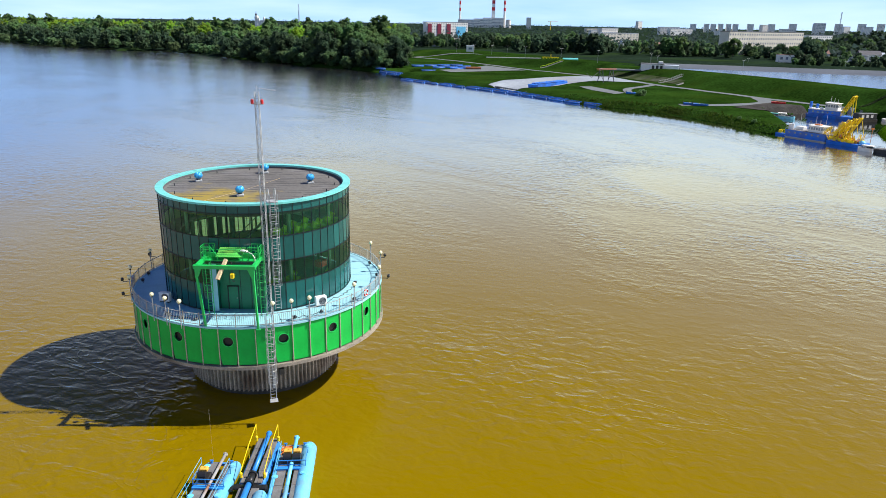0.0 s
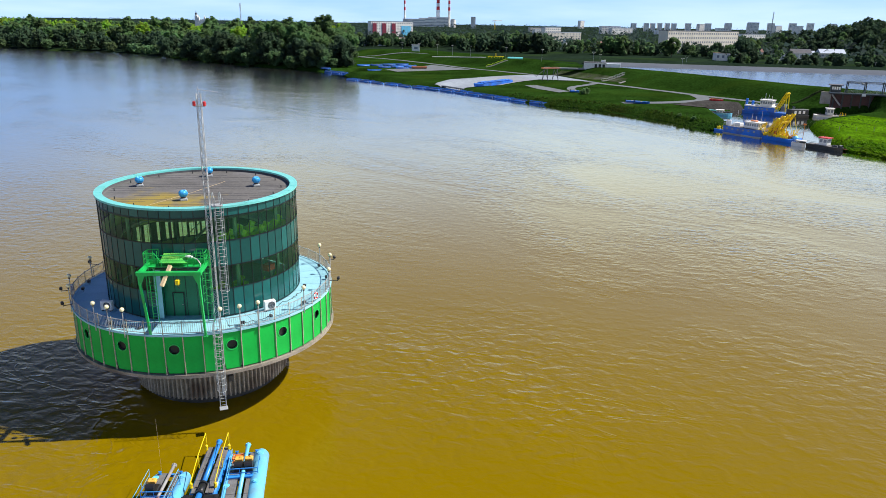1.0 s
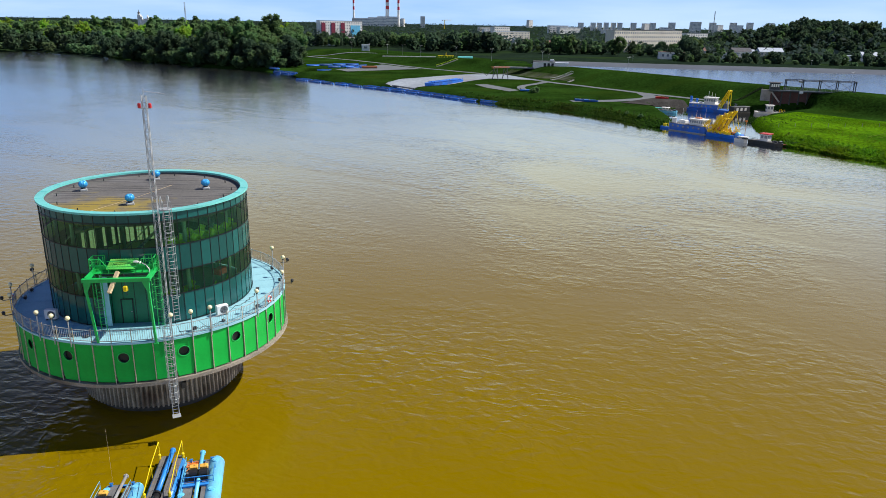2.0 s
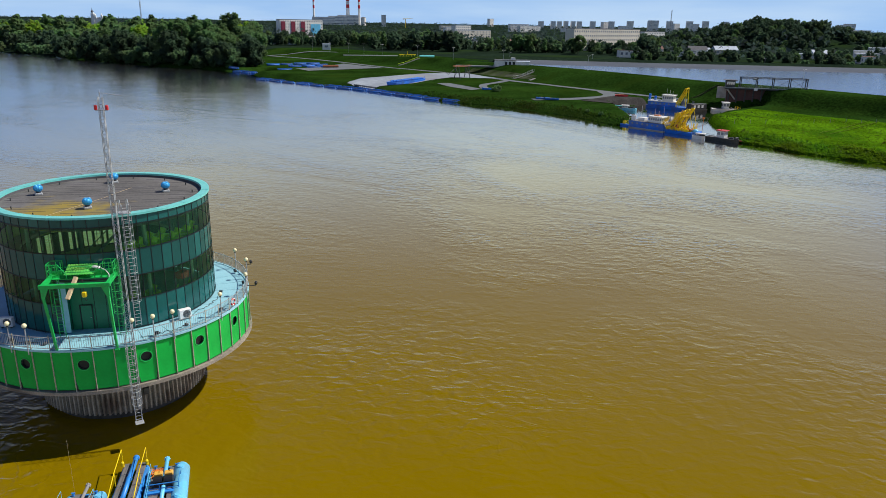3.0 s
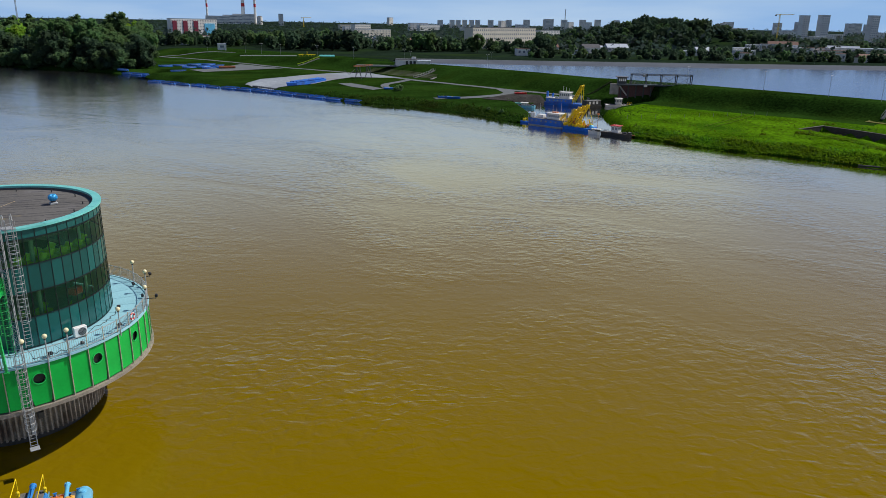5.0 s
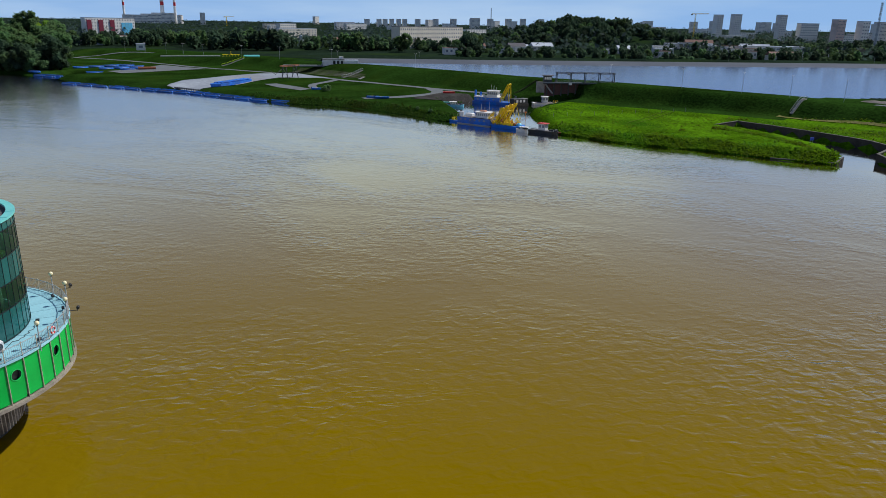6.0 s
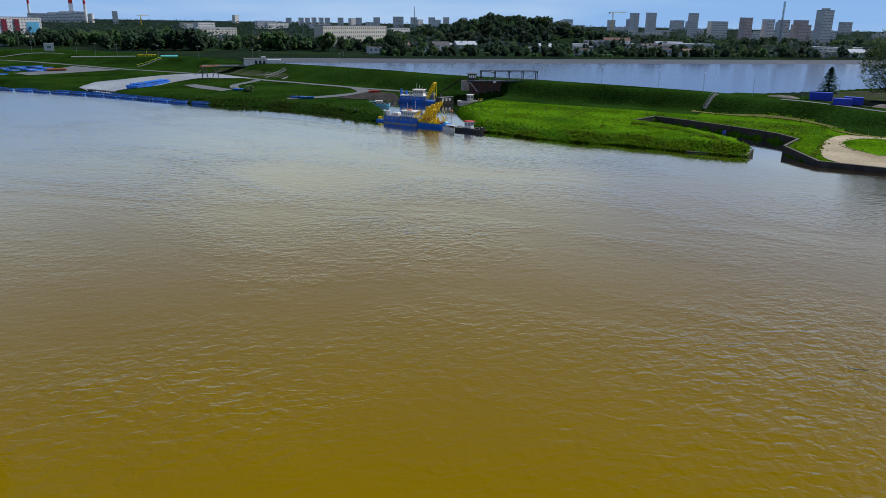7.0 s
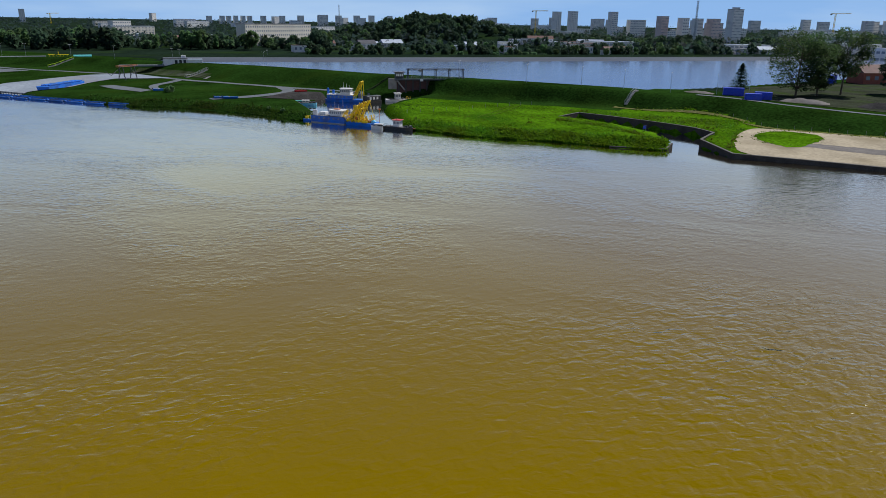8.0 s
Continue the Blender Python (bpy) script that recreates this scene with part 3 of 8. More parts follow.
    def mesh(self, name, mat, smooth=False):
        me = bpy.data.meshes.new(name)
        me.from_pydata(self.v, [], self.f)
        if mat:
            me.materials.append(mat)
        if smooth:
            me.polygons.foreach_set("use_smooth", [True] * len(me.polygons))
        me.update()
        return me


def part(name, geo, mat, parent=None, label="", smooth=False, loc=None, rz=0.0):
    """One mesh object under a thing or a part."""
    ob = new(name, geo.mesh(name, mat, smooth))
    ob.parent = parent
    if loc:
        ob.location = loc
    if rz:
        ob.rotation_euler = (0, 0, radians(rz))
    return tagged(ob, label)


def again(ob, parent=None, loc=None, rz=0.0):
    """One more piece on the same mesh."""
    o = new(ob.name.split(".")[0], ob.data)
    o.parent = parent or ob.parent
    o.location = loc or (0, 0, 0)
    o.rotation_euler = (0, 0, radians(rz))
    return tagged(o, kind=ob.get("kind", ""))


def thing(name, loc, label, category, group="", rz=0.0):
    e = new(name)
    e.location = loc
    e.rotation_euler = (0, 0, radians(rz))
    return tagged(e, label, category, group)


def pol(r, a, z=0.0):
    return (r * math.cos(radians(a)), r * math.sin(radians(a)), z)

# ---------------------------------------------------------------- the land: heights along (s) and away from (n) the river bank
BANK, ALONG, INLAND = (64.7, 298.5), (0.4666, -0.8845), (0.8845, 0.4666)


def bend(s, n):
    """The bank swings inland downstream of the little harbour."""
    near, far = smooth((np.asarray(n, float) - 50) / 35), smooth((np.asarray(n, float) - 95) / 40)
    return 6.5 * (smooth((np.asarray(s, float) - 112) / 40) * (1 - near) + smooth((np.asarray(s, float) - 180) / 30) * near * (1 - far))


def to_xy(s, n):
    n = n + bend(s, n)
    return BANK[0] + s * ALONG[0] + n * INLAND[0], BANK[1] + s * ALONG[1] + n * INLAND[1]


def to_sn(x, y):
    s, far_n = (x - BANK[0]) * ALONG[0] + (y - BANK[1]) * ALONG[1], (x - BANK[0]) * INLAND[0] + (y - BANK[1]) * INLAND[1]
    n = far_n
    for _ in range(4):
        n = far_n - bend(s, n)
    return s, n


SHORE = ((-5000, -1500), (-1500, -520), (-771, -251), (-636, -194), (-552, -146), (-499, -92), (-376, -62), (-268, -35), (-234, -14), (-200, -12),
         (0, 0), (13, 6.5), (33, 8), (56, 7), (80, 2), (110, 2.5), (127, 2.8), (140, -3.5), (152, -4), (167, -0.5), (184, -0.5), (195, 0.5), (206, 2.5), (213, 1.0), (232, 1.9), (245, 2.1), (260, 1.7), (330, 0.7), (420, -0.3), (5000, -60))
TOE = ((-5000, 90), (-300, 88), (-110, 96), (-50, 86), (20, 82), (50, 82), (100, 86), (130, 86), (172, 80), (205, 70), (230, 58), (255, 48), (320, 40), (5000, 40))
CREST = ((-5000, 118), (-300, 116), (-175, 114), (-110, 112), (-40, 110), (3, 105), (41, 97), (88, 98), (123, 96), (166, 92), (196, 88), (228, 79), (256, 68), (320, 60), (5000, 60))
CREST_Z = ((-5000, 6.0), (-300, 6.4), (-175, 8.2), (-40, 8.6), (90, 9.0), (166, 8.9), (196, 8.1), (228, 7.0), (256, 6.6), (5000, 6.5))
HARBOUR = ((79, -6), (129, -6), (116, 13), (104, 26), (89, 43), (85, 62), (84.5, 90), (80, 95), (66, 82), (44, 66), (40, 48), (64, 27), (79, 13))
BASIN = ((157.5, 42), (160.5, 54.6), (173, 50.6), (188.5, 44.2), (198, 39.7), (204, 36.7), (210, 30), (208.5, 14.4), (218.5, 0), (214, -9), (202, -9), (201.5, 8), (195, 22), (183, 32), (170, 38))
SLIP = ((-86, -4), (-99, 20), (-102, 48), (-104, 68), (-84, 84), (-70, 78), (-84, 62), (-74, 36), (-66, 20), (-64, -4))
COVE = ((-212, -18), (-214, 12), (-188, 16), (-184, -14))
LAKE = ((-146, 150), (-90, 124), (-40, 122), (3, 117), (41, 110), (88, 111), (123, 109), (172, 107), (186, 118), (196, 140), (222, 200), (262, 290), (350, 480), (490, 770), (450, 761), (215, 515), (20, 312), (-70, 222), (-132, 166))


def along(table, s):
    return np.interp(s, [a for a, _ in table], [b for _, b in table])


def inside(poly, s, n):
    """How far points lie inside an outline (positive) or outside it (negative)."""
    p = np.array(poly, float)
    q = np.roll(p, -1, 0)
    best, odd = np.full(s.shape, 1e9), np.zeros(s.shape, bool)
    for (ax, ay), (bx, by) in zip(p, q):
        dx, dy = bx - ax, by - ay
        t = np.clip(((s - ax) * dx + (n - ay) * dy) / (dx * dx + dy * dy), 0, 1)
        best = np.minimum(best, np.hypot(s - ax - t * dx, n - ay - t * dy))
        if ay != by:
            odd ^= ((ay > n) != (by > n)) & (s < (bx - ax) * (n - ay) / (by - ay) + ax)
    return np.where(odd, best, -best)


def smooth(x):
    x = np.clip(x, 0, 1)
    return x * x * (3 - 2 * x)


def height(s, n):
    """The ground's height."""
    s, n = np.asarray(s, float), np.asarray(n, float)
    d, toe, crest, top = n - along(SHORE, s), along(TOE, s), along(CREST, s), along(CREST_Z, s)
    steep = np.where(s > 203, 1.2, 7.0)
    wob = 0.35 * np.sin(s * 0.21 + n * 0.1) + 0.3 * np.sin(s * 0.083 - n * 0.17 + 1.0)
    meadow = 2.1 + 0.9 * np.clip((n - 5) / 70, 0, 1) + 0.12 * wob
    front = 0.6 + 1.55 * np.clip((n - 3) / 32, 0, 1) + 0.05 * wob
    meadow = meadow + (front - meadow) * smooth((s - 211) / 8) * (n < 60)
    z = np.where(d < 0, np.maximum(-3, d * 0.5), meadow * smooth(d / steep))
    z = z + (top - meadow) * smooth((n - toe) / (crest - toe)) * (n > toe)
    back = smooth((n - crest - 9) / 25)
    z = np.where(n > crest + 9, z + (np.where(s > 175, top - 0.2, 6.2) - z) * back, z)
    # the far dam and the land behind it
    lake = inside(LAKE, s, n)
    z = np.where((np.abs(n - 314 - (s - 20) * 1.04) < 40) & (n > 152), 4.6, z)
    z = np.where(lake > 0, 3.5 + (z - 3.5) * (1 - smooth(lake / 5)), z)
    far = np.hypot(s - 60, n + 280)
    z = z + 3.0 * smooth((far - 900) / 1500) * (n > 150)
    # the wooded hill
    hx, hy = to_sn(np.array(505.0), np.array(722.0))
    z = z + 25.5 * np.exp(-(((s - hx) * 0.75 + (n - hy) * 0.3) / 90) ** 2 - ((n - hy) / 60) ** 2)
    for poly, depth, edge in ((HARBOUR, -2.5, 5.0), (BASIN, -2.5, 1.6), (COVE, -2.0, 4.0)):
        k = smooth(inside(poly, s, n) / edge + 0.35)
        z = z + (np.minimum(depth, z) - z) * k
    k = smooth(inside(SLIP, s, n) / 7 + 0.1)
    ramp = np.clip((n - 6) * 0.045, -1.5, 4)
    return z + (np.minimum(z, ramp) - z) * k


def steps(a, b, d):
    return [a + d * i for i in range(int((b - a) / d) + 1)]


TRAIL = ((168, 81), (178, 77), (193, 77), (206, 71.5), (214, 64), (220, 55.5), (226, 51), (240, 49.6), (256, 48.5), (300, 45))


def build_ground():
    fine_s = steps(-300, 330, 2.5)
    sl = [-5000, -4000, -3000, -2300, -1800, -1400, -1100, -900, -800, -700, -620, -560, -500, -450, -400, -360, -330] + fine_s + [340, 355, 380, 420, 480, 560, 680, 850, 1100, 1500, 2200, 3300, 5000]
    nl = [-1560, -1000, -700, -500, -400, -320, -260, -220, -190, -160, -135, -110, -90, -75, -60, -50, -40, -32, -26] + steps(-20, 130, 2.0) + steps(135, 260, 7) + steps(275, 700, 16) + [730, 780, 850, 950, 1100, 1300, 1600, 2000, 2500, 3100, 3900, 4800]
    S, N = np.meshgrid(np.array(sl, float), np.array(nl, float))
    Z = height(S, N)
    Z = np.where(N < along(SHORE, S) - 60, -4, Z)
    X, Y = to_xy(S, N)
    w = len(sl)
    verts = list(zip(X.ravel().tolist(), Y.ravel().tolist(), Z.ravel().tolist()))
    faces = [(j * w + i, (j + 1) * w + i, (j + 1) * w + i + 1, j * w + i + 1) for j in range(len(nl) - 1) for i in range(w - 1)]
    me = bpy.data.meshes.new("ground")
    me.from_pydata(verts, [], [tuple(reversed(f)) for f in faces])
    me.materials.append(M["grass"])
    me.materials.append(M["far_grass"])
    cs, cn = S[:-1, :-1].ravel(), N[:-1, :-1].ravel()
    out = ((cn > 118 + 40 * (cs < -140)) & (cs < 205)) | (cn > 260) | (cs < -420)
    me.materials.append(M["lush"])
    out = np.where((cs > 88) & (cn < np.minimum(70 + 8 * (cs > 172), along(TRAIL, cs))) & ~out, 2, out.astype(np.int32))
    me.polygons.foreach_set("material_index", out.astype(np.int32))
    me.polygons.foreach_set("use_smooth", [True] * len(me.polygons))
    me.update()
    return tagged(new("ground", me), "grassy river bank, dike and plain behind it", "ground", kind="structure")


ground = build_ground()
if sum(p.normal.z for p in list(ground.data.polygons)[:400]) < 0:
    ground.data.flip_normals()


def flat(name, outline, z, mat, label, category):
    g = Geo()
    g.add([(x, y, z) for x, y in outline], [tuple(range(len(outline)))])
    return tagged(part(name, g, mat), label, category, kind="structure")


flat("water", [(-5000, -3000), (5000, -3000), (5000, 5000), (-5000, 5000)], 0.0, M["river"], "muddy yellow-brown river with ripples and eddies", "river")
flat("reservoir_water", [to_xy(s, n) for s, n in LAKE], 6.3, M["lake"], "calm grey-blue reservoir behind the dike", "reservoir")


def over(s, n, lift=0.0):
    """A point on the ground, in the world."""
    x, y = to_xy(s, n)
    return (float(x), float(y), float(height(s, n)) + lift)


def dense(pts, step=3.0):
    out = []
    for (a, b), (c, d) in zip(pts, pts[1:]):
        k = max(1, int(math.hypot(c - a, d - b) / step))
        out += [(a + (c - a) * i / k, b + (d - b) * i / k) for i in range(k)]
    return out + [pts[-1]]


def rounded(pts, times=2):
    for _ in range(times):
        new_pts = [pts[0]]
        for p, q in zip(pts, pts[1:]):
            new_pts += [(0.75 * p[0] + 0.25 * q[0], 0.75 * p[1] + 0.25 * q[1]), (0.25 * p[0] + 0.75 * q[0], 0.25 * p[1] + 0.75 * q[1])]
        pts = new_pts + [pts[-1]]
    return pts


def strip(name, left, right, mat, label, category, lift=0.14, cross=4, ragged=0.0):
    """A paved sheet between two edge lines, laid on the ground."""
    k = 140 if ragged else max(len(left), len(right), 24)

    def evenly(line):
        line = np.array(line, float)
        t = np.concatenate([[0], np.cumsum(np.hypot(*np.diff(line, axis=0).T))])
        u = np.linspace(0, t[-1], k)
        return np.interp(u, t, line[:, 0]), np.interp(u, t, line[:, 1])

    (ls, ln), (rs, rn) = evenly(left), evenly(right)
    if ragged:  # a worn edge where grass and bare ground meet
        rag = random.Random(name)
        for edge in (ls, ln, rs, rn):
            slow = np.interp(np.arange(k), np.arange(0, k + 5, 5), [rag.uniform(-1, 1) for _ in range(0, k + 5, 5)])
            edge += ragged * (0.7 * slow + 0.5 * np.array([rag.uniform(-1, 1) for _ in range(k)]))
    g = Geo()
    f = np.linspace(0, 1, cross + 1)
    S, N = ls[:, None] * (1 - f) + rs[:, None] * f, ln[:, None] * (1 - f) + rn[:, None] * f
    Z = height(S, N) + lift
    X, Y = to_xy(S, N)
    verts = np.stack([X, Y, Z], -1).reshape(-1, 3).tolist()
    c = cross + 1
    g.add(verts, [(i * c + j, i * c + j + 1, (i + 1) * c + j + 1, (i + 1) * c + j) for i in range(k - 1) for j in range(cross)])
    ob = part(name, g, mat)
    if sum(p.normal.z for p in ob.data.polygons) < 0:
        ob.data.flip_normals()
    return tagged(ob, label, category, kind="structure")


def path(name, pts, width, label, mat="path", ragged=0.0):
    pts = dense(rounded(pts), 3.0)
    left, right = [], []
    for i, (a, b) in enumerate(pts):
        c, d = pts[min(i + 1, len(pts) - 1)]
        e, f = pts[max(i - 1, 0)]
        tx, ty = c - e, d - f
        k = math.hypot(tx, ty) or 1
        left.append((a - ty / k * width / 2, b + tx / k * width / 2))
        right.append((a + ty / k * width / 2, b - tx / k * width / 2))
    return strip(name, left, right, M[mat], label, "path", 0.19 if ragged else 0.14, 2, ragged)


path("path", [(-330, 70), (-290, 78), (-240, 80), (-180, 76), (-120, 82), (-70, 80), (-52, 76), (-20, 76), (15, 73), (35, 74), (60, 76)], 4.5, "pale concrete path along the dike's foot")
path("path", [(-52, 76), (-45, 60), (-40, 46), (-22, 34)], 4.0, "pale concrete path down to the river bank")
path("path", [(15, 73), (30, 62), (30, 46), (27, 34), (20, 22)], 6.0, "pale concrete track to the boat landing")
path("path", [(-330, 70), (-345, 90), (-330, 112), (-300, 118)], 4.0, "pale path climbing the dike")
strip("pavement", [(-190, 22), (-196, 45), (-215, 72)], [(-170, 20), (-168, 44), (-165, 72)], M["path"], "pale concrete landing yard", "pavement")
strip("pavement", [(-60, 34), (-42, 28), (-24, 26)], [(-58, 40), (-42, 37), (-26, 34)], M["path"], "pale concrete strip by the slipway", "pavement")
strip("slipway", [(-90, -1), (-106, 18), (-111, 46), (-113, 70), (-104, 90)], [(-64, 2), (-66, 24), (-79, 48), (-83, 62), (-62, 80)], M["pale_concrete"], "broad pale concrete slipway sloping into the river", "slipway", 0.22, 14)
strip("rubble_slope", [(-112, 93), (-80, 91), (-50, 89)], [(-112, 103), (-80, 100), (-50, 96)], M["rubble_turf"], "dark rubble facing on the dike", "slope", 0.16, 6)
strip("rubble_slope", [(34, 36), (44, 38), (50, 40)], [(30, 62), (44, 66), (54, 66)], M["stone"], "dark stony shore of the little harbour", "slope", 0.16, 8)
strip("sand_ground", [(217.6, 24)] + rounded([(217.4, 20), (219, 7), (228, 2.2), (240, 1.0), (330, -1), (420, -3)]), [(217.6, 26)] + rounded([(217.4, 32), (219, 49), (227, 50.5), (241, 48.8), (256, 47.8), (330, 42), (420, 40)]), M["sand"], "pale sandy yard behind the quay", "sand", 0.14, 14, 0.45)
strip("grass_island", rounded([(222.6, 37), (221.8, 31), (224, 25), (231, 18.5)]), rounded([(225.5, 43), (230, 46.5), (239, 44), (241, 34), (235, 20)]), M["lush"], "oval patch of grass inside the sandy loop", "grass", 0.20, 8, 0.5)
strip("gravel_strip", [(232, 20.5), (238, 21), (245, 19), (254, 18), (300, 15)], [(235, 24.5), (239, 26.5), (246, 26), (254, 25.5), (300, 22)], M["gravel"], "grey gravel spread on the sand", "gravel", 0.17, 3, 0.6)
path("path", list(TRAIL), 2.3, "worn earth path with a wire fence", "trail", 0.35)
path("path", [(134.4, 26), (134.2, 40), (132.8, 58), (131.8, 70)], 0.32, "faint wheel track across the meadow", "track", 0.12)
path("path", [(137.2, 26), (136.9, 40), (135.6, 58), (134.6, 70)], 0.32, "faint wheel track across the meadow", "track", 0.12)
path("road", [(196, 93), (212, 89), (228, 81), (256, 70), (300, 62), (420, 60)], 3.2, "pale road along the dike's top", "path")
strip("yard", [(206, 100), (225, 92), (262, 80)], [(208, 150), (232, 205), (275, 250)], M["earth"], "bare dark yard beside the reservoir", "yard", 0.12, 12)


def wall_line(name, pts, z0, tops, thick, mat, label):
    """An upright wall along a line in the world, with a coping; tops: its height at each point."""
    w = thing(name, (0, 0, 0), label, "wall")
    tagged(w, kind="structure")
    for (a, b), (c, d), ta, tb in zip(pts, pts[1:], tops, tops[1:]):
        L = math.hypot(c - a, d - b)
        ux, uy = (c - a) / L, (d - b) / L

        def slab(g, wide, lo_a, lo_b, hi_a, hi_b, over_end):
            q = []
            for x, y, lo, hi, e in ((a, b, lo_a, hi_a, -over_end), (c, d, lo_b, hi_b, over_end)):
                for side in (-1, 1):
                    px, py = x + ux * e - uy * side * wide / 2, y + uy * e + ux * side * wide / 2
                    q += [(px, py, lo), (px, py, hi)]
            return g.add(q, [(0, 1, 5, 4), (3, 2, 6, 7), (1, 3, 7, 5), (2, 0, 4, 6), (0, 2, 3, 1), (4, 5, 7, 6)])

        part("wall_section", slab(Geo(), thick, z0, z0, ta, tb, thick * 0.2), mat, w)
        part("coping", slab(Geo(), thick * 1.15, ta + 0.004, tb + 0.004, ta + 0.12, tb + 0.12, thick * 0.25), M["quay_cap"], w)
    return w


QUAY = ((157, 42, 2.3), (160.5, 55, 2.6), (173, 51, 2.6), (188.5, 44.6, 2.6), (198, 40.1, 2.6), (204, 37, 2.5), (210.3, 30.2, 2.4), (208.8, 14.4, 2.3), (219, 0.2, 1.3), (233, 1.2, 1.1), (245, 1.4, 1.0), (260, 1.0, 0.9), (330, 0, 0.8), (420, -1, 0.8))
wall_line("quay_wall", [to_xy(s, n) for s, n, _ in QUAY], -2, [z for _, _, z in QUAY], 0.6, M["dark_concrete"], "dark concrete quay wall round the small basin")
wall_line("quay_wall", [to_xy(*p) for p in ((186, 0.2), (201.2, 3.2), (201.8, 8.5))], -2, (0.3, 0.5, 1.4), 0.4, M["dark_concrete"], "low concrete wall at the tip of the grassy spit")
# dam on the far side of the reservoir: a sloping concrete face, a grassy top and a grassy back
DAM = ((-146, 152), (-132, 168), (-70, 224), (20, 314), (215, 517), (330, 637), (450, 762))


def dam_band(name, near, far, z0, z1, mat, label, category):
    g, line = Geo(), dense(list(DAM), 12.0)
    pts = []
    for a, b in line:
        for off, z in ((near, z0), (far, z1)):
            x, y = to_xy(a - off * 0.72, b + off * 0.69)
            pts.append((x, y, z))
    g.add(pts, [(2 * i, 2 * i + 2, 2 * i + 3, 2 * i + 1) for i in range(len(line) - 1)])
    ob = part(name, g, mat)
    if sum(p.normal.z for p in ob.data.polygons) < 0:
        ob.data.flip_normals()
    return tagged(ob, label, category, kind="structure")


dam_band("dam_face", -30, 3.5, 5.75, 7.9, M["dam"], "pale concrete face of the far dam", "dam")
dam_band("dam_path", 3.5, 5.0, 7.9, 7.92, M["path"], "pale path along the far dam's top", "path")
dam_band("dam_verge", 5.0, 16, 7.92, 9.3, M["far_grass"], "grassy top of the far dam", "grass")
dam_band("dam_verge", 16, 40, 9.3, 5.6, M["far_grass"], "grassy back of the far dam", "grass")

# ---------------------------------------------------------------- the intake tower
TX, TY = -17.36, 64.69
DECK, RING_R, DRUM_R, RIM_Z = 8.66, 11.46, 8.5, 18.45
SQUAT, LIFT = 0.972, 0.517  # the tower, a little lower than its drawing
TOP_DECK = DECK * SQUAT + LIFT
LEVELS = (8.74, 11.22, 13.26, 15.48, 17.58, 18.30)
tower = thing("intake_tower", (TX, TY, LIFT), "round intake tower with green ring and glass drum in the river", "tower")
tower.scale = (1, 1, SQUAT)

g = Geo()
folds, pts = 104, []
for i in range(folds * 4):
    a = 360.0 * i / (folds * 4)
    r = 6.95 if i % 4 in (0, 1) else 6.62
    pts.append(pol(r, a)[:2])
g.prism(pts, 0.15, 4.8)
part("sheet_pile_wall", g, M["pile"], tower, "grey-brown corrugated sheet piling")
q = pol(7.0, -70.5)
part("drain_pipe", Geo().tube((q[0], q[1], 0.4), (q[0], q[1], 4.8), 0.11, 8), M["steel"], tower, "pale grey pipe down the piling")
for a, z in ((-64.5, 2.0), (-64.5, 3.4), (-30, 3.0)):
    q = pol(7.05, a, z)
    part("junction_box", Geo().box(q, (0.3, 0.45, 0.6), a, 0.04), M["dark_steel"], tower, "dark box on the piling")
# the caisson's dark colour stands for the shade below the piling
part("caisson", Geo().tube((0, 0, -3), (0, 0, 4.8), 6.3, 48), M["dark_concrete"], tower, "concrete caisson, coloured dark for the shade below the piling")
g = Geo()
g.shell(5.9, 11.2, 4.72, 4.9, n=96)
part("ring_floor", g, M["concrete"], tower)
g = Geo()
g.shell(10.9, 11.58, 4.76, 5.06, n=144)
part("ring_beam", g, M["beam"], tower, "stained concrete edge beam")
g = Geo()
g.shell(10.75, 10.95, 5.0, 8.4, n=96)
part("inner_wall", g, M["concrete"], tower)


def ring_panel(hole):
    """One flat green plate of the ring, 7.5 degrees wide, with or without a round opening."""
    g, half, z0, z1 = Geo(), math.tan(radians(3.66)) * 11.34, 5.16, 8.5
    if not hole:
        g.box((11.33, 0, (z0 + z1) / 2), (0.05, half * 2, z1 - z0), 0, 0.012)
        return g
    zc, r, k = 7.32, 0.43, 24
    for x in (11.355, 11.305):
        pts = []
        for i in range(k):
            t = 2 * math.pi * i / k
            cy, cz = math.cos(t), math.sin(t)
            m = min(half / abs(cy) if cy else 9, ((z1 - zc) if cz > 0 else (zc - z0)) / abs(cz) if cz else 9)
            pts += [(x, r * cy, zc + r * cz), (x, m * cy, zc + m * cz)]
        corners = [(x, sy * half, zz) for sy, zz in ((1, z1), (-1, z1), (-1, z0), (1, z0))]
        faces = [(2 * i, 2 * i + 1, 2 * ((i + 1) % k) + 1, 2 * ((i + 1) % k)) for i in range(k)]
        g.add(pts, faces)
        for q, (cx, cy, cz) in enumerate(corners):
            near = sorted(range(k), key=lambda i: (pts[2 * i + 1][1] - cy) ** 2 + (pts[2 * i + 1][2] - cz) ** 2)[:2]
            g.add([pts[2 * near[0] + 1], pts[2 * near[1] + 1], (cx, cy, cz)], [(0, 1, 2)])
    rim = [(x, r * math.cos(2 * math.pi * i / k), zc + r * math.sin(2 * math.pi * i / k)) for x in (11.355, 11.305) for i in range(k)]
    return g.add(rim, [(i, (i + 1) % k, k + (i + 1) % k, k + i) for i in range(k)])


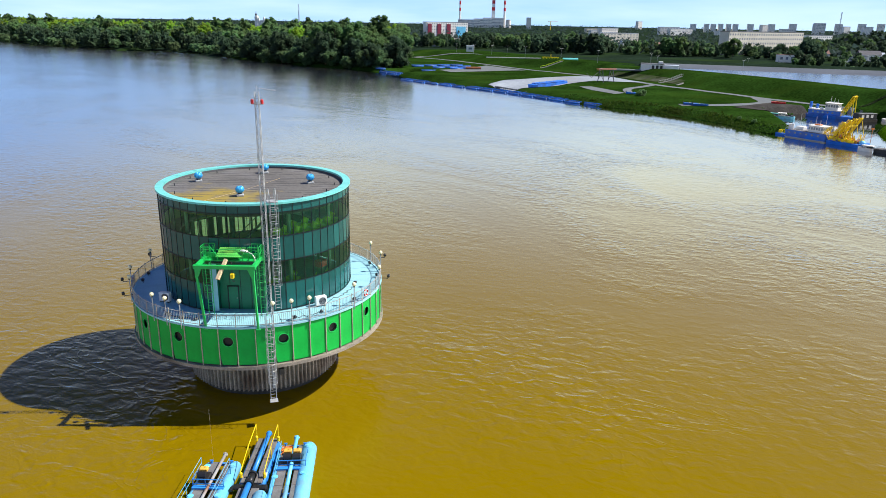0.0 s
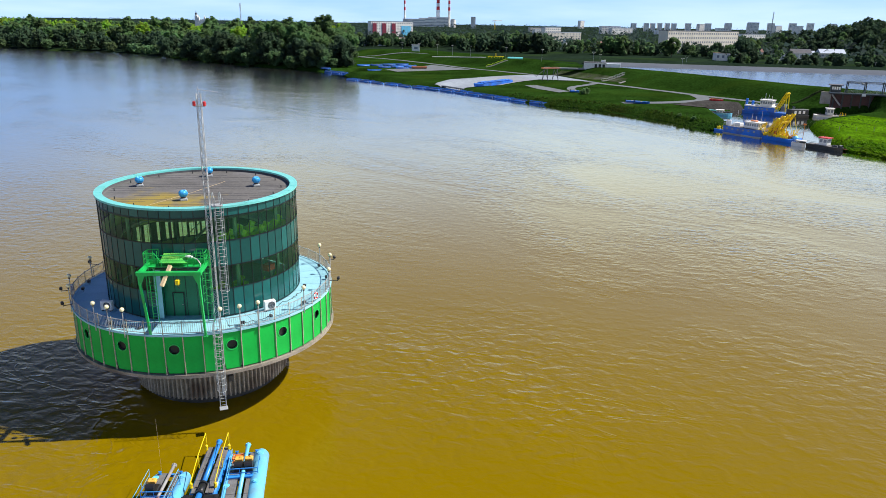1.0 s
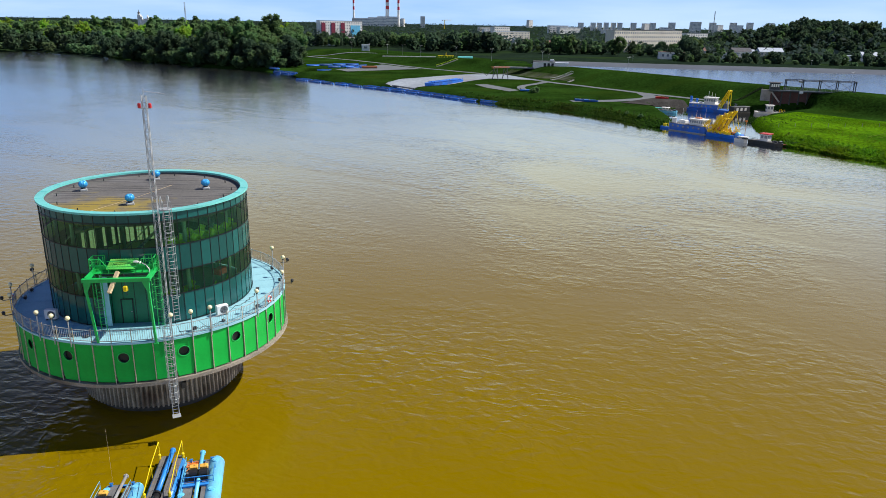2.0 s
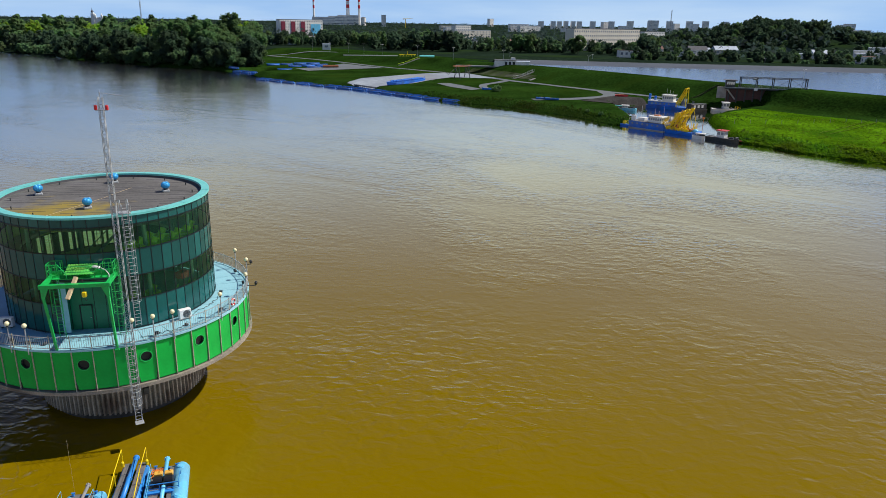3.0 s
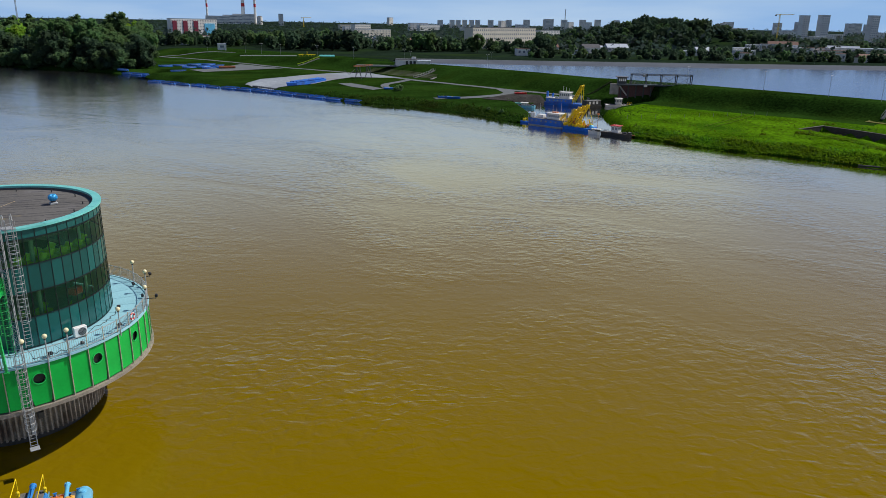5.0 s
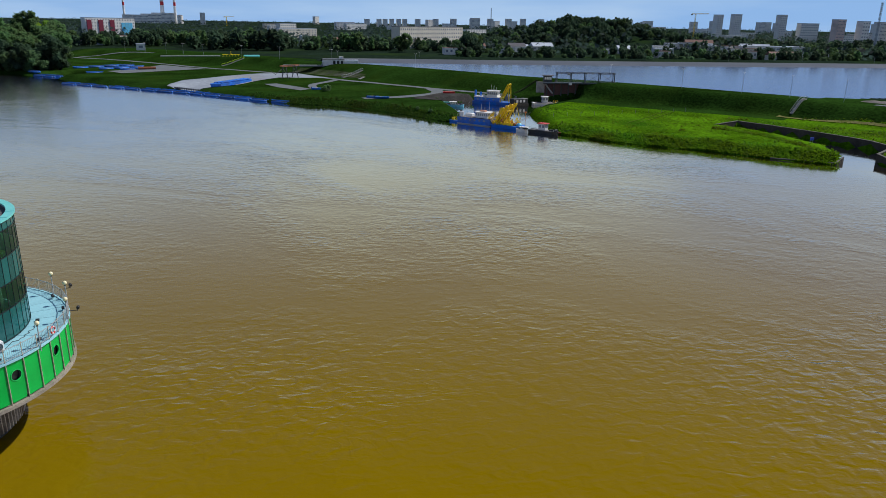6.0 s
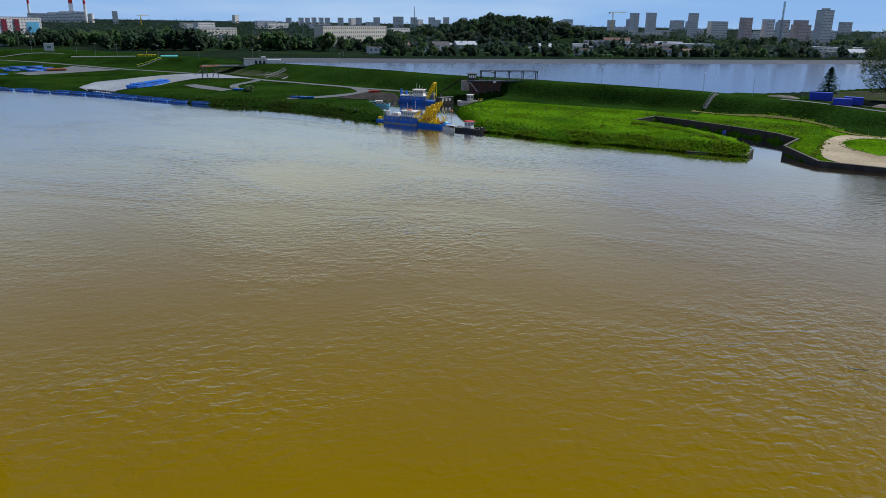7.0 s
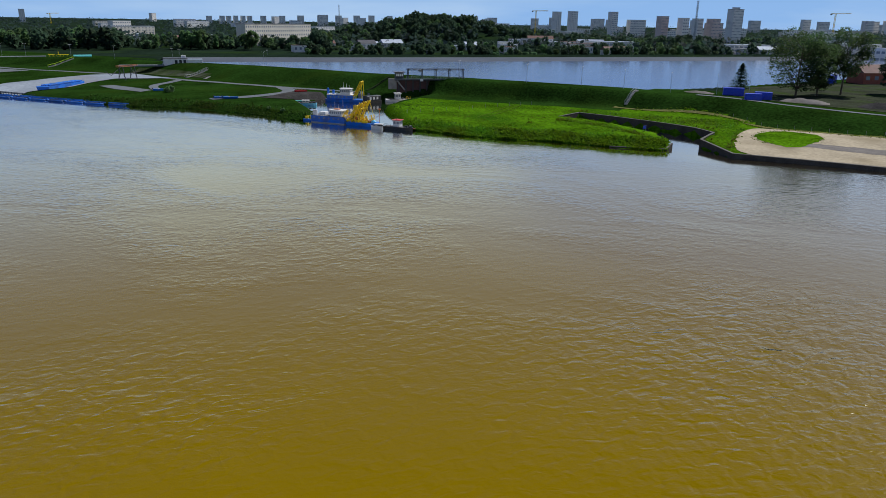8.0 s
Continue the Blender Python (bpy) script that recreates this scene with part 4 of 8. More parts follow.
plain = holed = frame_ring = pane_round = post = bay = None
for i in range(48):
    a = -90 + 7.5 * i
    if i % 3 == 0:
        if holed is None:
            holed = part("ring_panel", ring_panel(True), M["green_panel"], tower, rz=a)
            fr = Geo()
            for j in range(24):
                t0, t1 = 2 * math.pi * j / 24, 2 * math.pi * (j + 1) / 24
                fr.bar((11.37, 0.45 * math.cos(t0), 7.32 + 0.45 * math.sin(t0)), (11.37, 0.45 * math.cos(t1), 7.32 + 0.45 * math.sin(t1)), 0.05, 0.06)
            frame_ring = part("porthole_frame", fr, M["green_steel"], holed)
            pg = Geo()
            pg.add([(11.16, 0.42 * math.cos(2 * math.pi * j / 24), 7.32 + 0.42 * math.sin(2 * math.pi * j / 24)) for j in range(24)], [tuple(range(24))])
            pane_round = part("porthole_pane", pg, M["black"], holed, "dark round window pane")
        else:
            h = again(holed, tower, rz=a)
            again(frame_ring, h)
            again(pane_round, h)
    elif plain is None:
        plain = part("ring_panel", ring_panel(False), M["green_panel"], tower, rz=a)
    else:
        again(plain, tower, rz=a)
back_bars = Geo()
for i in range(48):
    a = -93.75 + 7.5 * i
    if post is None:
        g = Geo()
        g.box((11.43, 0, 6.85), (0.09, 0.065, 3.9), 0, 0.01)
        g.box((11.42, 0, 9.2), (0.05, 0.06, 1.3))
        post = part("ring_post", g, M["stained_steel"], tower, "stained steel upright", rz=a)
        rails = [part("rail", Geo().bar(pol(11.42, 0.0, z), pol(11.42, 7.5, z), 0.045), M["steel"], tower, "grey steel rail", rz=a) for z in (9.72, 8.8)]
        baluster = part("baluster", Geo().tube((11.42, 0, 8.8), (11.42, 0, 9.72), 0.013, 4), M["steel"], tower, rz=a + 7.5 / 9)
    else:
        again(post, tower, rz=a)
        for q in rails:
            again(q, tower, rz=a)
    for k in range(1, 9):
        if a < 52 and (i, k) != (0, 1):
            again(baluster, tower, rz=a + 7.5 * k / 9)
        elif a >= 52:
            p = pol(11.42, a + 7.5 * k / 9)
            back_bars.tube((p[0], p[1], 8.8), (p[0], p[1], 9.72), 0.013, 4)
tagged(part("railing_infill", back_bars, M["steel"], tower), kind="stuff")

g = Geo()
g.shell(11.28, 11.5, 8.5, 8.66, n=144)
part("deck_edge", g, M["deck"], tower, "pale deck edge strip")
plate = None
for i in range(32):
    if plate is None:
        g = Geo()
        g.shell(7.2, 11.27, 8.46, 8.64, 0.12, 11.13, 6)
        plate = part("deck_plate", g, M["deck"], tower)
    else:
        again(plate, tower, rz=11.25 * i)

# glass drum
MUL = -1.4
ALC = (-103.4, -73.4)
master = {}
for row in range(5):
    z0, z1 = LEVELS[row], LEVELS[row + 1]
    for i in range(60):
        a = MUL + 6 * i - 360 * (MUL + 6 * i > 180)
        if row < 2 and ALC[0] - 0.1 < a < ALC[1] - 0.1:
            continue
        if row not in master:
            g = Geo()
            x0 = DRUM_R * math.cos(radians(3)) - 0.03
            half = DRUM_R * math.sin(radians(3)) - 0.02
            clear = row in (1, 3)
            if clear:  # one sheet with a turned-in edge
                q = [(x0 + e, sy * half, zz) for e in (0.015, -0.03) for sy, zz in ((-1, z0 + 0.025), (1, z0 + 0.025), (1, z1 - 0.025), (-1, z1 - 0.025))]
                g.add(q, [(0, 1, 2, 3), (0, 4, 5, 1), (1, 5, 6, 2), (2, 6, 7, 3), (3, 7, 4, 0)])
            else:
                g.box((x0, 0, (z0 + z1) / 2), (0.03, 2 * half, z1 - z0 - 0.05))
            master[row] = part("glass_pane" if clear else "spandrel_pane", g, M["glass" if clear else "spandrel"], tower, "see-through green glass" if clear else "teal opaque glass", rz=a + 3)
        else:
            again(master[row], tower, rz=a + 3)
bar_full = bar_high = None
for i in range(60):
    a = MUL + 6 * i - 360 * (MUL + 6 * i > 180)
    high = ALC[0] + 0.1 < a < ALC[1] - 0.1
    src = bar_high if high else bar_full
    if src is None:
        g = Geo()
        lo = LEVELS[2] if high else LEVELS[0] - 0.08
        g.box((DRUM_R - 0.005, 0, (lo + 18.3) / 2), (0.035, 0.045, 18.3 - lo))
        src = part("mullion", g, M["mullion"], tower, rz=a)
        if high:
            bar_high = src
        else:
            bar_full = src
    else:
        again(src, tower, rz=a)
for k, z in enumerate(LEVELS[:5]):
    g = Geo()
    if k < 2:
        g.shell(DRUM_R - 0.07, DRUM_R + 0.02, z - 0.035, z + 0.035, ALC[1], 360 + ALC[0], 110)
    else:
        g.shell(DRUM_R - 0.07, DRUM_R + 0.02, z - 0.035, z + 0.035, n=120)
    part("transom", g, M["mullion"], tower)
g = Geo()
g.shell(7.98, 8.64, 18.30, 18.47, n=160)
part("coping", g, M["teal"], tower, "wide turquoise sheet coping")
seam = part("coping_seam", Geo().bar((8.0, 0, 18.475), (8.62, 0, 18.475), 0.03, 0.03), M["teal"], tower)
for i in range(1, 20):
    again(seam, tower, rz=18 * i + 4)
g = Geo()
g.shell(7.98, 8.12, 17.3, 18.30, n=120)
part("parapet", g, M["roof_dark"], tower)
g = Geo()
g.shell(0.01, 8.0, 17.2, 18.10, n=96)
part("flat_roof", g, M["roof"], tower, "dark roofing felt with mossy yellow patches")
rnd = random.Random(4)
g = Geo()
for i in range(-9, 10):  # felt laps, in slightly broken lines
    y = i * 0.82
    w = math.sqrt(max(0.1, 7.8 ** 2 - y * y))
    x = -w
    while x < w - 0.5:
        e = min(w, x + rnd.uniform(1.5, 4.0))
        if rnd.random() < 0.72:
            part("felt_lap", Geo().box(((x + e) / 2, y + rnd.uniform(-0.12, 0.12), 18.106), (e - x - 0.1, 0.045, 0.018), rnd.uniform(-1.6, 1.6)), M["roof_dark"], tower)
        x = e
g = Geo()
for i in range(14):
    p = pol(7.2, 26 * i + 5, 18.10)
    g.tube(p, (p[0], p[1], 18.36), 0.045, 6)
part("roof_pipe", g, M["dark_steel"], tower)
g = Geo()
g.pipe([(-3.2, -7.4, 18.14), (-0.2, -1.8, 18.18), (1.6, 3.0, 18.14)], 0.011, 4)
part("roof_cable", g, M["wood"], tower)
# inside: a tall hall with a gallery along the sunny side
part("hall_floor", Geo().shell(0.01, 8.3, 8.4, 8.62, n=60), M["inside"], tower)
# linings are added inside, pale to catch light behind the dark panes
part("lining", Geo().shell(8.36, 8.42, LEVELS[2] + 0.05, LEVELS[3] - 0.05, n=60), M["lining"], tower, "pale olive lining added behind the opaque glass")
part("lining", Geo().shell(8.36, 8.42, LEVELS[4] + 0.05, LEVELS[5] - 0.05, n=60), M["lining"], tower)
part("lining", Geo().shell(8.36, 8.42, LEVELS[0], LEVELS[1] - 0.05, -72, 255, 60), M["lining"], tower)
part("gallery", Geo().shell(5.4, 8.2, 14.0, 14.25, -72, 70, 50), M["inside"], tower)
part("gallery", Geo().shell(6.9, 8.2, 14.0, 14.25, 70, 288, 60), M["inside"], tower)
g = Geo()
for i in range(24):
    g.tube(pol(5.5, -72 + 6 * i, 14.25), pol(5.5, -72 + 6 * i, 15.25), 0.03, 5)
g.pipe([pol(5.5, -72 + 6 * i, 15.25) for i in range(24)], 0.035)
part("gallery_rail", g, M["column"], tower)
# solid wall and piers of the far side, with bays of tall windows between them
for a0, a1 in ((34, 101.5), (105.6, 107.0), (108.8, 110.2), (114.2, 115.8), (121.4, 124.8), (126.8, 128.3), (130.8, 134.6), (137.2, 141.8), (147.2, 149.0), (154.6, 156.4), (160.0, 222)):
    part("pier", Geo().shell(8.1, 8.3, LEVELS[1] - 0.05, LEVELS[2] + 0.05, a0, a1, max(2, int((a1 - a0) / 2))), M["pier"], tower, "dark olive wall between windows")
lamp_at = pol(5.2, 118, 16.15)
part("ceiling_lamp", Geo().ball(lamp_at, 0.24, 14, 10).tube((lamp_at[0], lamp_at[1], 16.35), (lamp_at[0], lamp_at[1], 17.2), 0.02, 6), M["globe"], tower, "round opal hanging lamp")
col = None
for i in range(10):
    if i == 7:  # the recess takes its place
        continue
    if col is None:
        g = Geo()
        g.tube((7.4, 0, 8.6), (7.4, 0, 17.2), 0.17, 12)
        col = part("column", g, M["column"], tower, "pale green round column", rz=17)
    else:
        again(col, tower, rz=17 + 36 * i)
g = Geo()
for k in range(20):
    g.box((-5.2 + 0.27 * k, 1.5, 8.8 + 0.27 * k), (0.3, 1.2, 0.06))
g.bar((-5.4, 0.9, 9.7), (0.2, 0.9, 15.3), 0.07)
g.bar((-5.4, 2.1, 9.7), (0.2, 2.1, 15.3), 0.07)
part("staircase", g, M["column"], tower)
for a, z, r in ((-52, 8.62, 6.3), (-36, 8.62, 6.9), (-22, 8.62, 6.2), (-8, 8.62, 6.6), (-64, 14.25, 7.3), (-57, 14.25, 6.9), (-50, 14.25, 7.4), (-43, 14.25, 7.0), (-36, 14.25, 7.4), (-28, 14.25, 7.0), (-20, 14.25, 7.3), (-8, 14.25, 7.0), (-46, 14.25, 5.9), (-32, 14.25, 5.8), (-60, 8.62, 4.2), (-30, 8.62, 4.0)):
    g = Geo()
    p = pol(r, a, z)
    g.box((p[0], p[1], z + 0.55), (1.3, 0.9, 1.1), a, 0.08)
    g.tube((p[0], p[1], z + 1.1), (p[0] + 0.2, p[1] + 0.1, z + 1.6), 0.28, 10)
    g.tube((p[0] - 0.7, p[1], z + 0.5), (p[0] + 1.1, p[1] + 0.2, z + 0.5), 0.18, 8)
    part("pump", g, M["machine_green"], tower, "yellow-green pump behind the glass")
p = pol(7.4, -30, 0)
part("control_box", Geo().box((p[0], p[1], 11.75), (0.7, 0.95, 0.6), -30, 0.05), M["red"], tower, "red cabinet behind the glass")
part("box_stand", Geo().box((p[0], p[1], 10.0), (0.5, 0.6, 2.8), -30, 0.03), M["column"], tower)

# recess with the door
BACK = -7.45
g = Geo()
g.box((0.15, BACK + 0.06, 10.95), (4.3, 0.12, 4.6))
part("recess_wall", g, M["alcove"], tower, "dark green clad back wall of the recess")
g = Geo()
for k in range(5):
    g.box((-1.6 + 0.9 * k, BACK - 0.012, 10.95), (0.035, 0.03, 4.5))
part("cladding_joint", g, M["mullion"], tower)
g = Geo()
g.box((-2.0, -7.86, 10.95), (0.10, 0.85, 4.6))
part("recess_side", g, M["deck"], tower, "pale blue side wall of the recess")
part("recess_jamb", Geo().box((-1.76, -8.12, 10.95), (0.40, 0.06, 4.5), 0, 0.01), M["deck"], tower, "pale blue panel beside the doorway")
g = Geo()
g.box((2.36, -7.86, 10.95), (0.10, 0.85, 4.6))
part("recess_side", g, M["alcove"], tower)
g = Geo()
g.shell(7.2, DRUM_R - 0.02, 13.12, 13.24, ALC[0], ALC[1], 12)
part("recess_soffit", g, M["alcove"], tower)
door = part("door", Geo().box((-0.45, BACK - 0.03, 9.72), (0.80, 0.06, 2.05), 0, 0.012), M["alcove"], tower, "closed dark green steel door")
g = Geo()
for x in (-0.9, 0.0):
    g.box((x, BACK - 0.05, 9.74), (0.07, 0.08, 2.15))
g.box((-0.45, BACK - 0.05, 10.80), (0.97, 0.08, 0.07))
part("door_frame", g, M["mullion"], door)
g = Geo()
g.box((-0.14, BACK - 0.09, 9.7), (0.12, 0.05, 0.04), 0, 0.01)
part("door_handle", g, M["steel"], door)


# ---------------------------------------------------------------- gantry over the recess
gantry = thing("lifting_gantry", (TX, TY, TOP_DECK), "bright green steel lifting gantry with catwalk above the doorway", "gantry")
FX, FY, TOP = (-2.12, 2.38), -11.22, 5.05
for x in FX:
    g = Geo()
    s = 1 if x < 0 else -1
    g.bar((x + (0.42 if s > 0 else 0.14), FY - 0.02, -0.25), (x, FY, TOP - 0.75), 0.16, 0.16)
    g.add([(x - s * 0.1, FY - 0.085, TOP - 0.9), (x + s * 0.1, FY - 0.085, TOP - 0.9), (x + s * 0.1, FY - 0.085, TOP - 0.15), (x - s * 0.1, FY - 0.085, TOP - 0.15), (x + s * 0.42, FY - 0.085, TOP - 0.15),
           (x - s * 0.1, FY + 0.085, TOP - 0.9), (x + s * 0.1, FY + 0.085, TOP - 0.9), (x + s * 0.1, FY + 0.085, TOP - 0.15), (x - s * 0.1, FY + 0.085, TOP - 0.15), (x + s * 0.42, FY + 0.085, TOP - 0.15)],
          [(0, 1, 2, 3), (8, 7, 6, 5), (0, 3, 8, 5), (1, 4, 2), (6, 7, 9), (1, 6, 9, 4)])
    g.box((x + (0.42 if s > 0 else 0.14), FY - 0.02, -0.2), (0.36, 0.30, 0.10), 0, 0.02)
    part("leg", g, M["green_steel"], gantry)
    g = Geo()
    g.bar((x, FY + 0.1, TOP), (x, -8.4, TOP), 0.22, 0.34)
    part("side_beam", g, M["green_steel"], gantry)
    g = Geo()
    g.bar((x, -9.4, TOP - 0.1), (x, -8.5, TOP + 0.75), 0.12)
    part("brace", g, M["green_steel"], gantry)
g = Geo()
g.bar((FX[0] - 0.2, FY, TOP), (FX[1] + 0.2, FY, TOP), 0.20, 0.26)
g.bar((FX[0] - 0.2, FY, TOP + 0.15), (FX[1] + 0.2, FY, TOP + 0.15), 0.30, 0.04)
part("front_beam", g, M["green_steel"], gantry)
g = Geo()
g.bar((FX[0], -8.75, TOP + 0.15), (FX[1], -8.75, TOP + 0.15), 0.2, 0.5)
part("back_beam", g, M["green_steel"], gantry)
g = Geo()
for k in range(12):
    g.bar((-1.0 + 0.18 * k, -9.52, TOP + 0.30), (-0.86 + 0.18 * k, -8.56, TOP + 0.82), 0.13, 0.04)
    if k < 11:
        g.bar((-0.91 + 0.18 * k, -9.50, TOP + 0.28), (-0.77 + 0.18 * k, -8.58, TOP + 0.80), 0.06, 0.02)
part("canopy_sheet", g, M["canopy"], gantry, "ribbed yellow-green roof sheet")
g = Geo()
g.box((0.15, -9.2, TOP - 0.02), (4.2, 0.7, 0.05))
part("catwalk", g, M["green_steel"], gantry)
for x, s in ((FX[0], -1), (FX[1], 1)):
    for y in (-9.6, -9.0, -8.55):
        for px in (x + s * 0.1, x - s * 0.75):
            g = Geo()
            g.tube((px, y, TOP), (px, y, TOP + 1.15), 0.03, 6)
            part("rail_post", g, M["green_steel"], gantry)
    for z in (TOP + 0.6, TOP + 1.15):
        g = Geo()
        g.pipe([(x - s * 0.75, -9.6, z), (x + s * 0.1, -9.6, z), (x + s * 0.1, -8.55, z), (x - s * 0.75, -8.55, z)], 0.03)
        part("guard_rail", g, M["green_steel"], gantry)
    g = Geo()
    g.pipe([(x - s * 0.75, -9.6, TOP + 1.15), (x - s * 1.25, -9.6, TOP + 0.35), (x - s * 1.25, -9.6, TOP)], 0.03)
    part("handrail", g, M["green_steel"], gantry)
for z in (TOP + 0.5, TOP + 0.95):
    g = Geo()
    g.tube((FX[0] + 1.2, -9.55, z), (FX[1] - 1.2, -9.55, z), 0.025, 5)
    part("guard_rail", g, M["green_steel"], gantry)


def ladder(name, parent, x, y, z0, z1, cage0, cage1, out, mat, label=""):
    """A caged ladder; out: the direction in degrees in which the cage bulges."""
    ux, uy = math.cos(radians(out)), math.sin(radians(out))
    vx, vy = -uy, ux
    g = Geo()
    for s in (-0.23, 0.23):
        g.bar((x + vx * s, y + vy * s, z0), (x + vx * s, y + vy * s, z1), 0.05)
    k = int((z1 - z0) / 0.3)
    for i in range(k):
        z = z0 + 0.15 + 0.3 * i
        g.tube((x + vx * 0.23, y + vy * 0.23, z), (x - vx * 0.23, y - vy * 0.23, z), 0.016, 4)
    lad = part(name, g, mat, parent, label)
    g = Geo()
    hoop = [(-0.23, 0.0), (-0.36, 0.25), (-0.3, 0.55), (0.0, 0.72), (0.3, 0.55), (0.36, 0.25), (0.23, 0.0)]
    z = cage0
    while z <= cage1:
        g.pipe([(x + vx * a + ux * b, y + vy * a + uy * b, z) for a, b in hoop], 0.015, 4)
        z += 0.62
    for a, b in hoop[1:-1]:
        g.bar((x + vx * a + ux * b, y + vy * a + uy * b, cage0), (x + vx * a + ux * b, y + vy * a + uy * b, cage1), 0.02)
    part("cage", g, mat, lad if parent else None)
    return lad


ladder("gantry_ladder", gantry, -2.0, -8.75, 0.0, TOP + 1.1, 2.2, TOP + 1.1, -90, M["green_steel"])
ladder("gantry_ladder", gantry, 2.45, -8.9, 0.0, TOP + 1.2, 2.0, TOP + 1.2, -90, M["green_steel"])
beam = thing("timber_beam", (TX, TY - 11.35, TOP_DECK + TOP - 0.15), "pale timber plank leaning over the gantry's front beam", "beam")
g = Geo()
g.bar((0.12, 0.75, 0.62), (-0.28, -0.5, -0.62), 0.26, 0.2)
part("plank", g, M["wood"], beam)
hoist = thing("chain_hoist", (TX + 0.25, TY - 9.7, TOP_DECK + 3.6), "small yellow chain hoist hanging from the gantry", "hoist")
part("hoist_body", Geo().box((0, 0, 0.2), (0.34, 0.28, 0.45), 0, 0.06), M["yellow"], hoist)
part("chain", Geo().tube((0, 0, 0.4), (0, 0, 1.4), 0.03, 5), M["dark_steel"], hoist)
part("hook", Geo().pipe([(0, 0, 0), (0, 0, -0.22), (0.1, 0, -0.32), (0.15, 0, -0.22)], 0.03, 5), M["dark_steel"], hoist)
flood = thing("gantry_lamp", (TX + 1.0, TY - 9.3, TOP_DECK + TOP), "white street-lamp head on a bent arm over the gantry", "lamp")
part("arm", Geo().pipe([(1.2, -0.5, 0), (1.2, -0.5, 0.35), (0.95, -0.3, 0.62), (0.5, 0, 0.72)], 0.035), M["white"], flood)
part("lamp_head", Geo().box((0.2, 0.12, 0.74), (0.75, 0.28, 0.16), -30, 0.06), M["white"], flood)

# ---------------------------------------------------------------- mast and ladders
mx, my = TX + 2.86, TY - 8.72
mast = thing("lattice_mast", (mx, my, TOP_DECK), "slender galvanised lattice mast with red lights at its head", "mast")
H_M, W_M = 18.5, 0.20
for i, (sx, sy) in enumerate(((-1, -1), (1, -1), (1, 1), (-1, 1))):
    part("mast_leg", Geo().bar((sx * W_M, sy * W_M, 0), (sx * W_M * 0.75, sy * W_M * 0.75, H_M), 0.032), M["steel"], mast)
g = Geo()
for i in range(34):
    z0, z1 = H_M * i / 34, H_M * (i + 1) / 34
    w = W_M * (1 - 0.25 * i / 34)
    cor = [(-w, -w), (w, -w), (w, w), (-w, w)]
    for j in range(4):
        a, b = cor[j], cor[(j + 1) % 4]
        p, q = (a, b) if (i + j) % 2 else (b, a)
        g.tube((*p, z0), (*q, z1), 0.016, 4)
        g.tube((*a, z0), (*b, z0), 0.011, 4)
part("lattice", g, M["steel"], mast)
part("cross_arm", Geo().bar((-0.45, 0, 17.55), (0.45, 0, 17.55), 0.06), M["steel"], mast)
for s in (-0.38, 0.38):
    part("warning_light", Geo().tube((s, 0, 17.58), (s, 0, 17.86), 0.12, 12).ball((s, 0, 17.86), 0.12, 12, 8, 0.5), M["red"], mast, "red obstruction light")
g = Geo()
g.tube((0, 0, H_M), (0, 0, H_M + 0.5), 0.02, 5)
g.tube((-0.1, 0, H_M + 0.3), (1.5, -0.2, H_M + 0.12), 0.018, 5)
for k in range(8):
    x = 0.1 + 0.19 * k
    z = H_M + 0.3 - (x + 0.1) * 0.11
    g.tube((x, -0.22, z), (x, 0.18, z), 0.009, 4)
part("antenna", g, M["steel"], mast)

r2 = pol(8.78, -66.7)
up_ladder = thing("roof_ladder", (TX, TY, LIFT), "galvanised caged ladder up the glass drum to the roof", "ladder")
up_ladder.scale = (1, 1, SQUAT)
ladder("ladder_rail", up_ladder, r2[0], r2[1], 8.95, 19.3, 11.3, 19.3, -66.7, M["steel"])
g = Geo()
u, v = pol(1, -66.7), pol(1, 23.3)
for s in (-0.28, 0.28):
    q = (r2[0] + v[0] * s, r2[1] + v[1] * s)
    g.pipe([(q[0], q[1], 19.2), (q[0] - u[0] * 0.25, q[1] - u[1] * 0.25, 19.65), (q[0] - u[0] * 0.8, q[1] - u[1] * 0.8, 19.5), (q[0] - u[0] * 0.95, q[1] - u[1] * 0.95, 18.5)], 0.03)
part("grab_rail", g, M["steel"], up_ladder)
g = Geo()
q = pol(8.2, -66.7, 18.52)
g.box(q, (0.9, 0.8, 0.06), -66.7)
part("landing_plate", g, M["steel"], up_ladder)
r3 = pol(11.66, -73.0)
low_ladder = thing("water_ladder", (TX, TY, LIFT), "galvanised caged ladder from the deck down to the river", "ladder")
low_ladder.scale = (1, 1, SQUAT)
ladder("ladder_rail", low_ladder, r3[0], r3[1], 1.9, 9.75, 3.6, 9.75, -73.0, M["steel"])
g = Geo()
q = pol(11.95, -73.0, 1.9)
g.box(q, (0.55, 0.65, 0.08), -73.0, 0.02)
part("foot_platform", g, M["steel"], low_ladder)
g = Geo()
for z in (5.0, 8.4):
    for s in (-0.2, 0.2):
        q = pol(11.4, -73 + s * 4, z)
        e = pol(11.66, -73 + s * 4, z)
        g.bar(q, e, 0.05)
part("bracket", g, M["steel"], low_ladder)


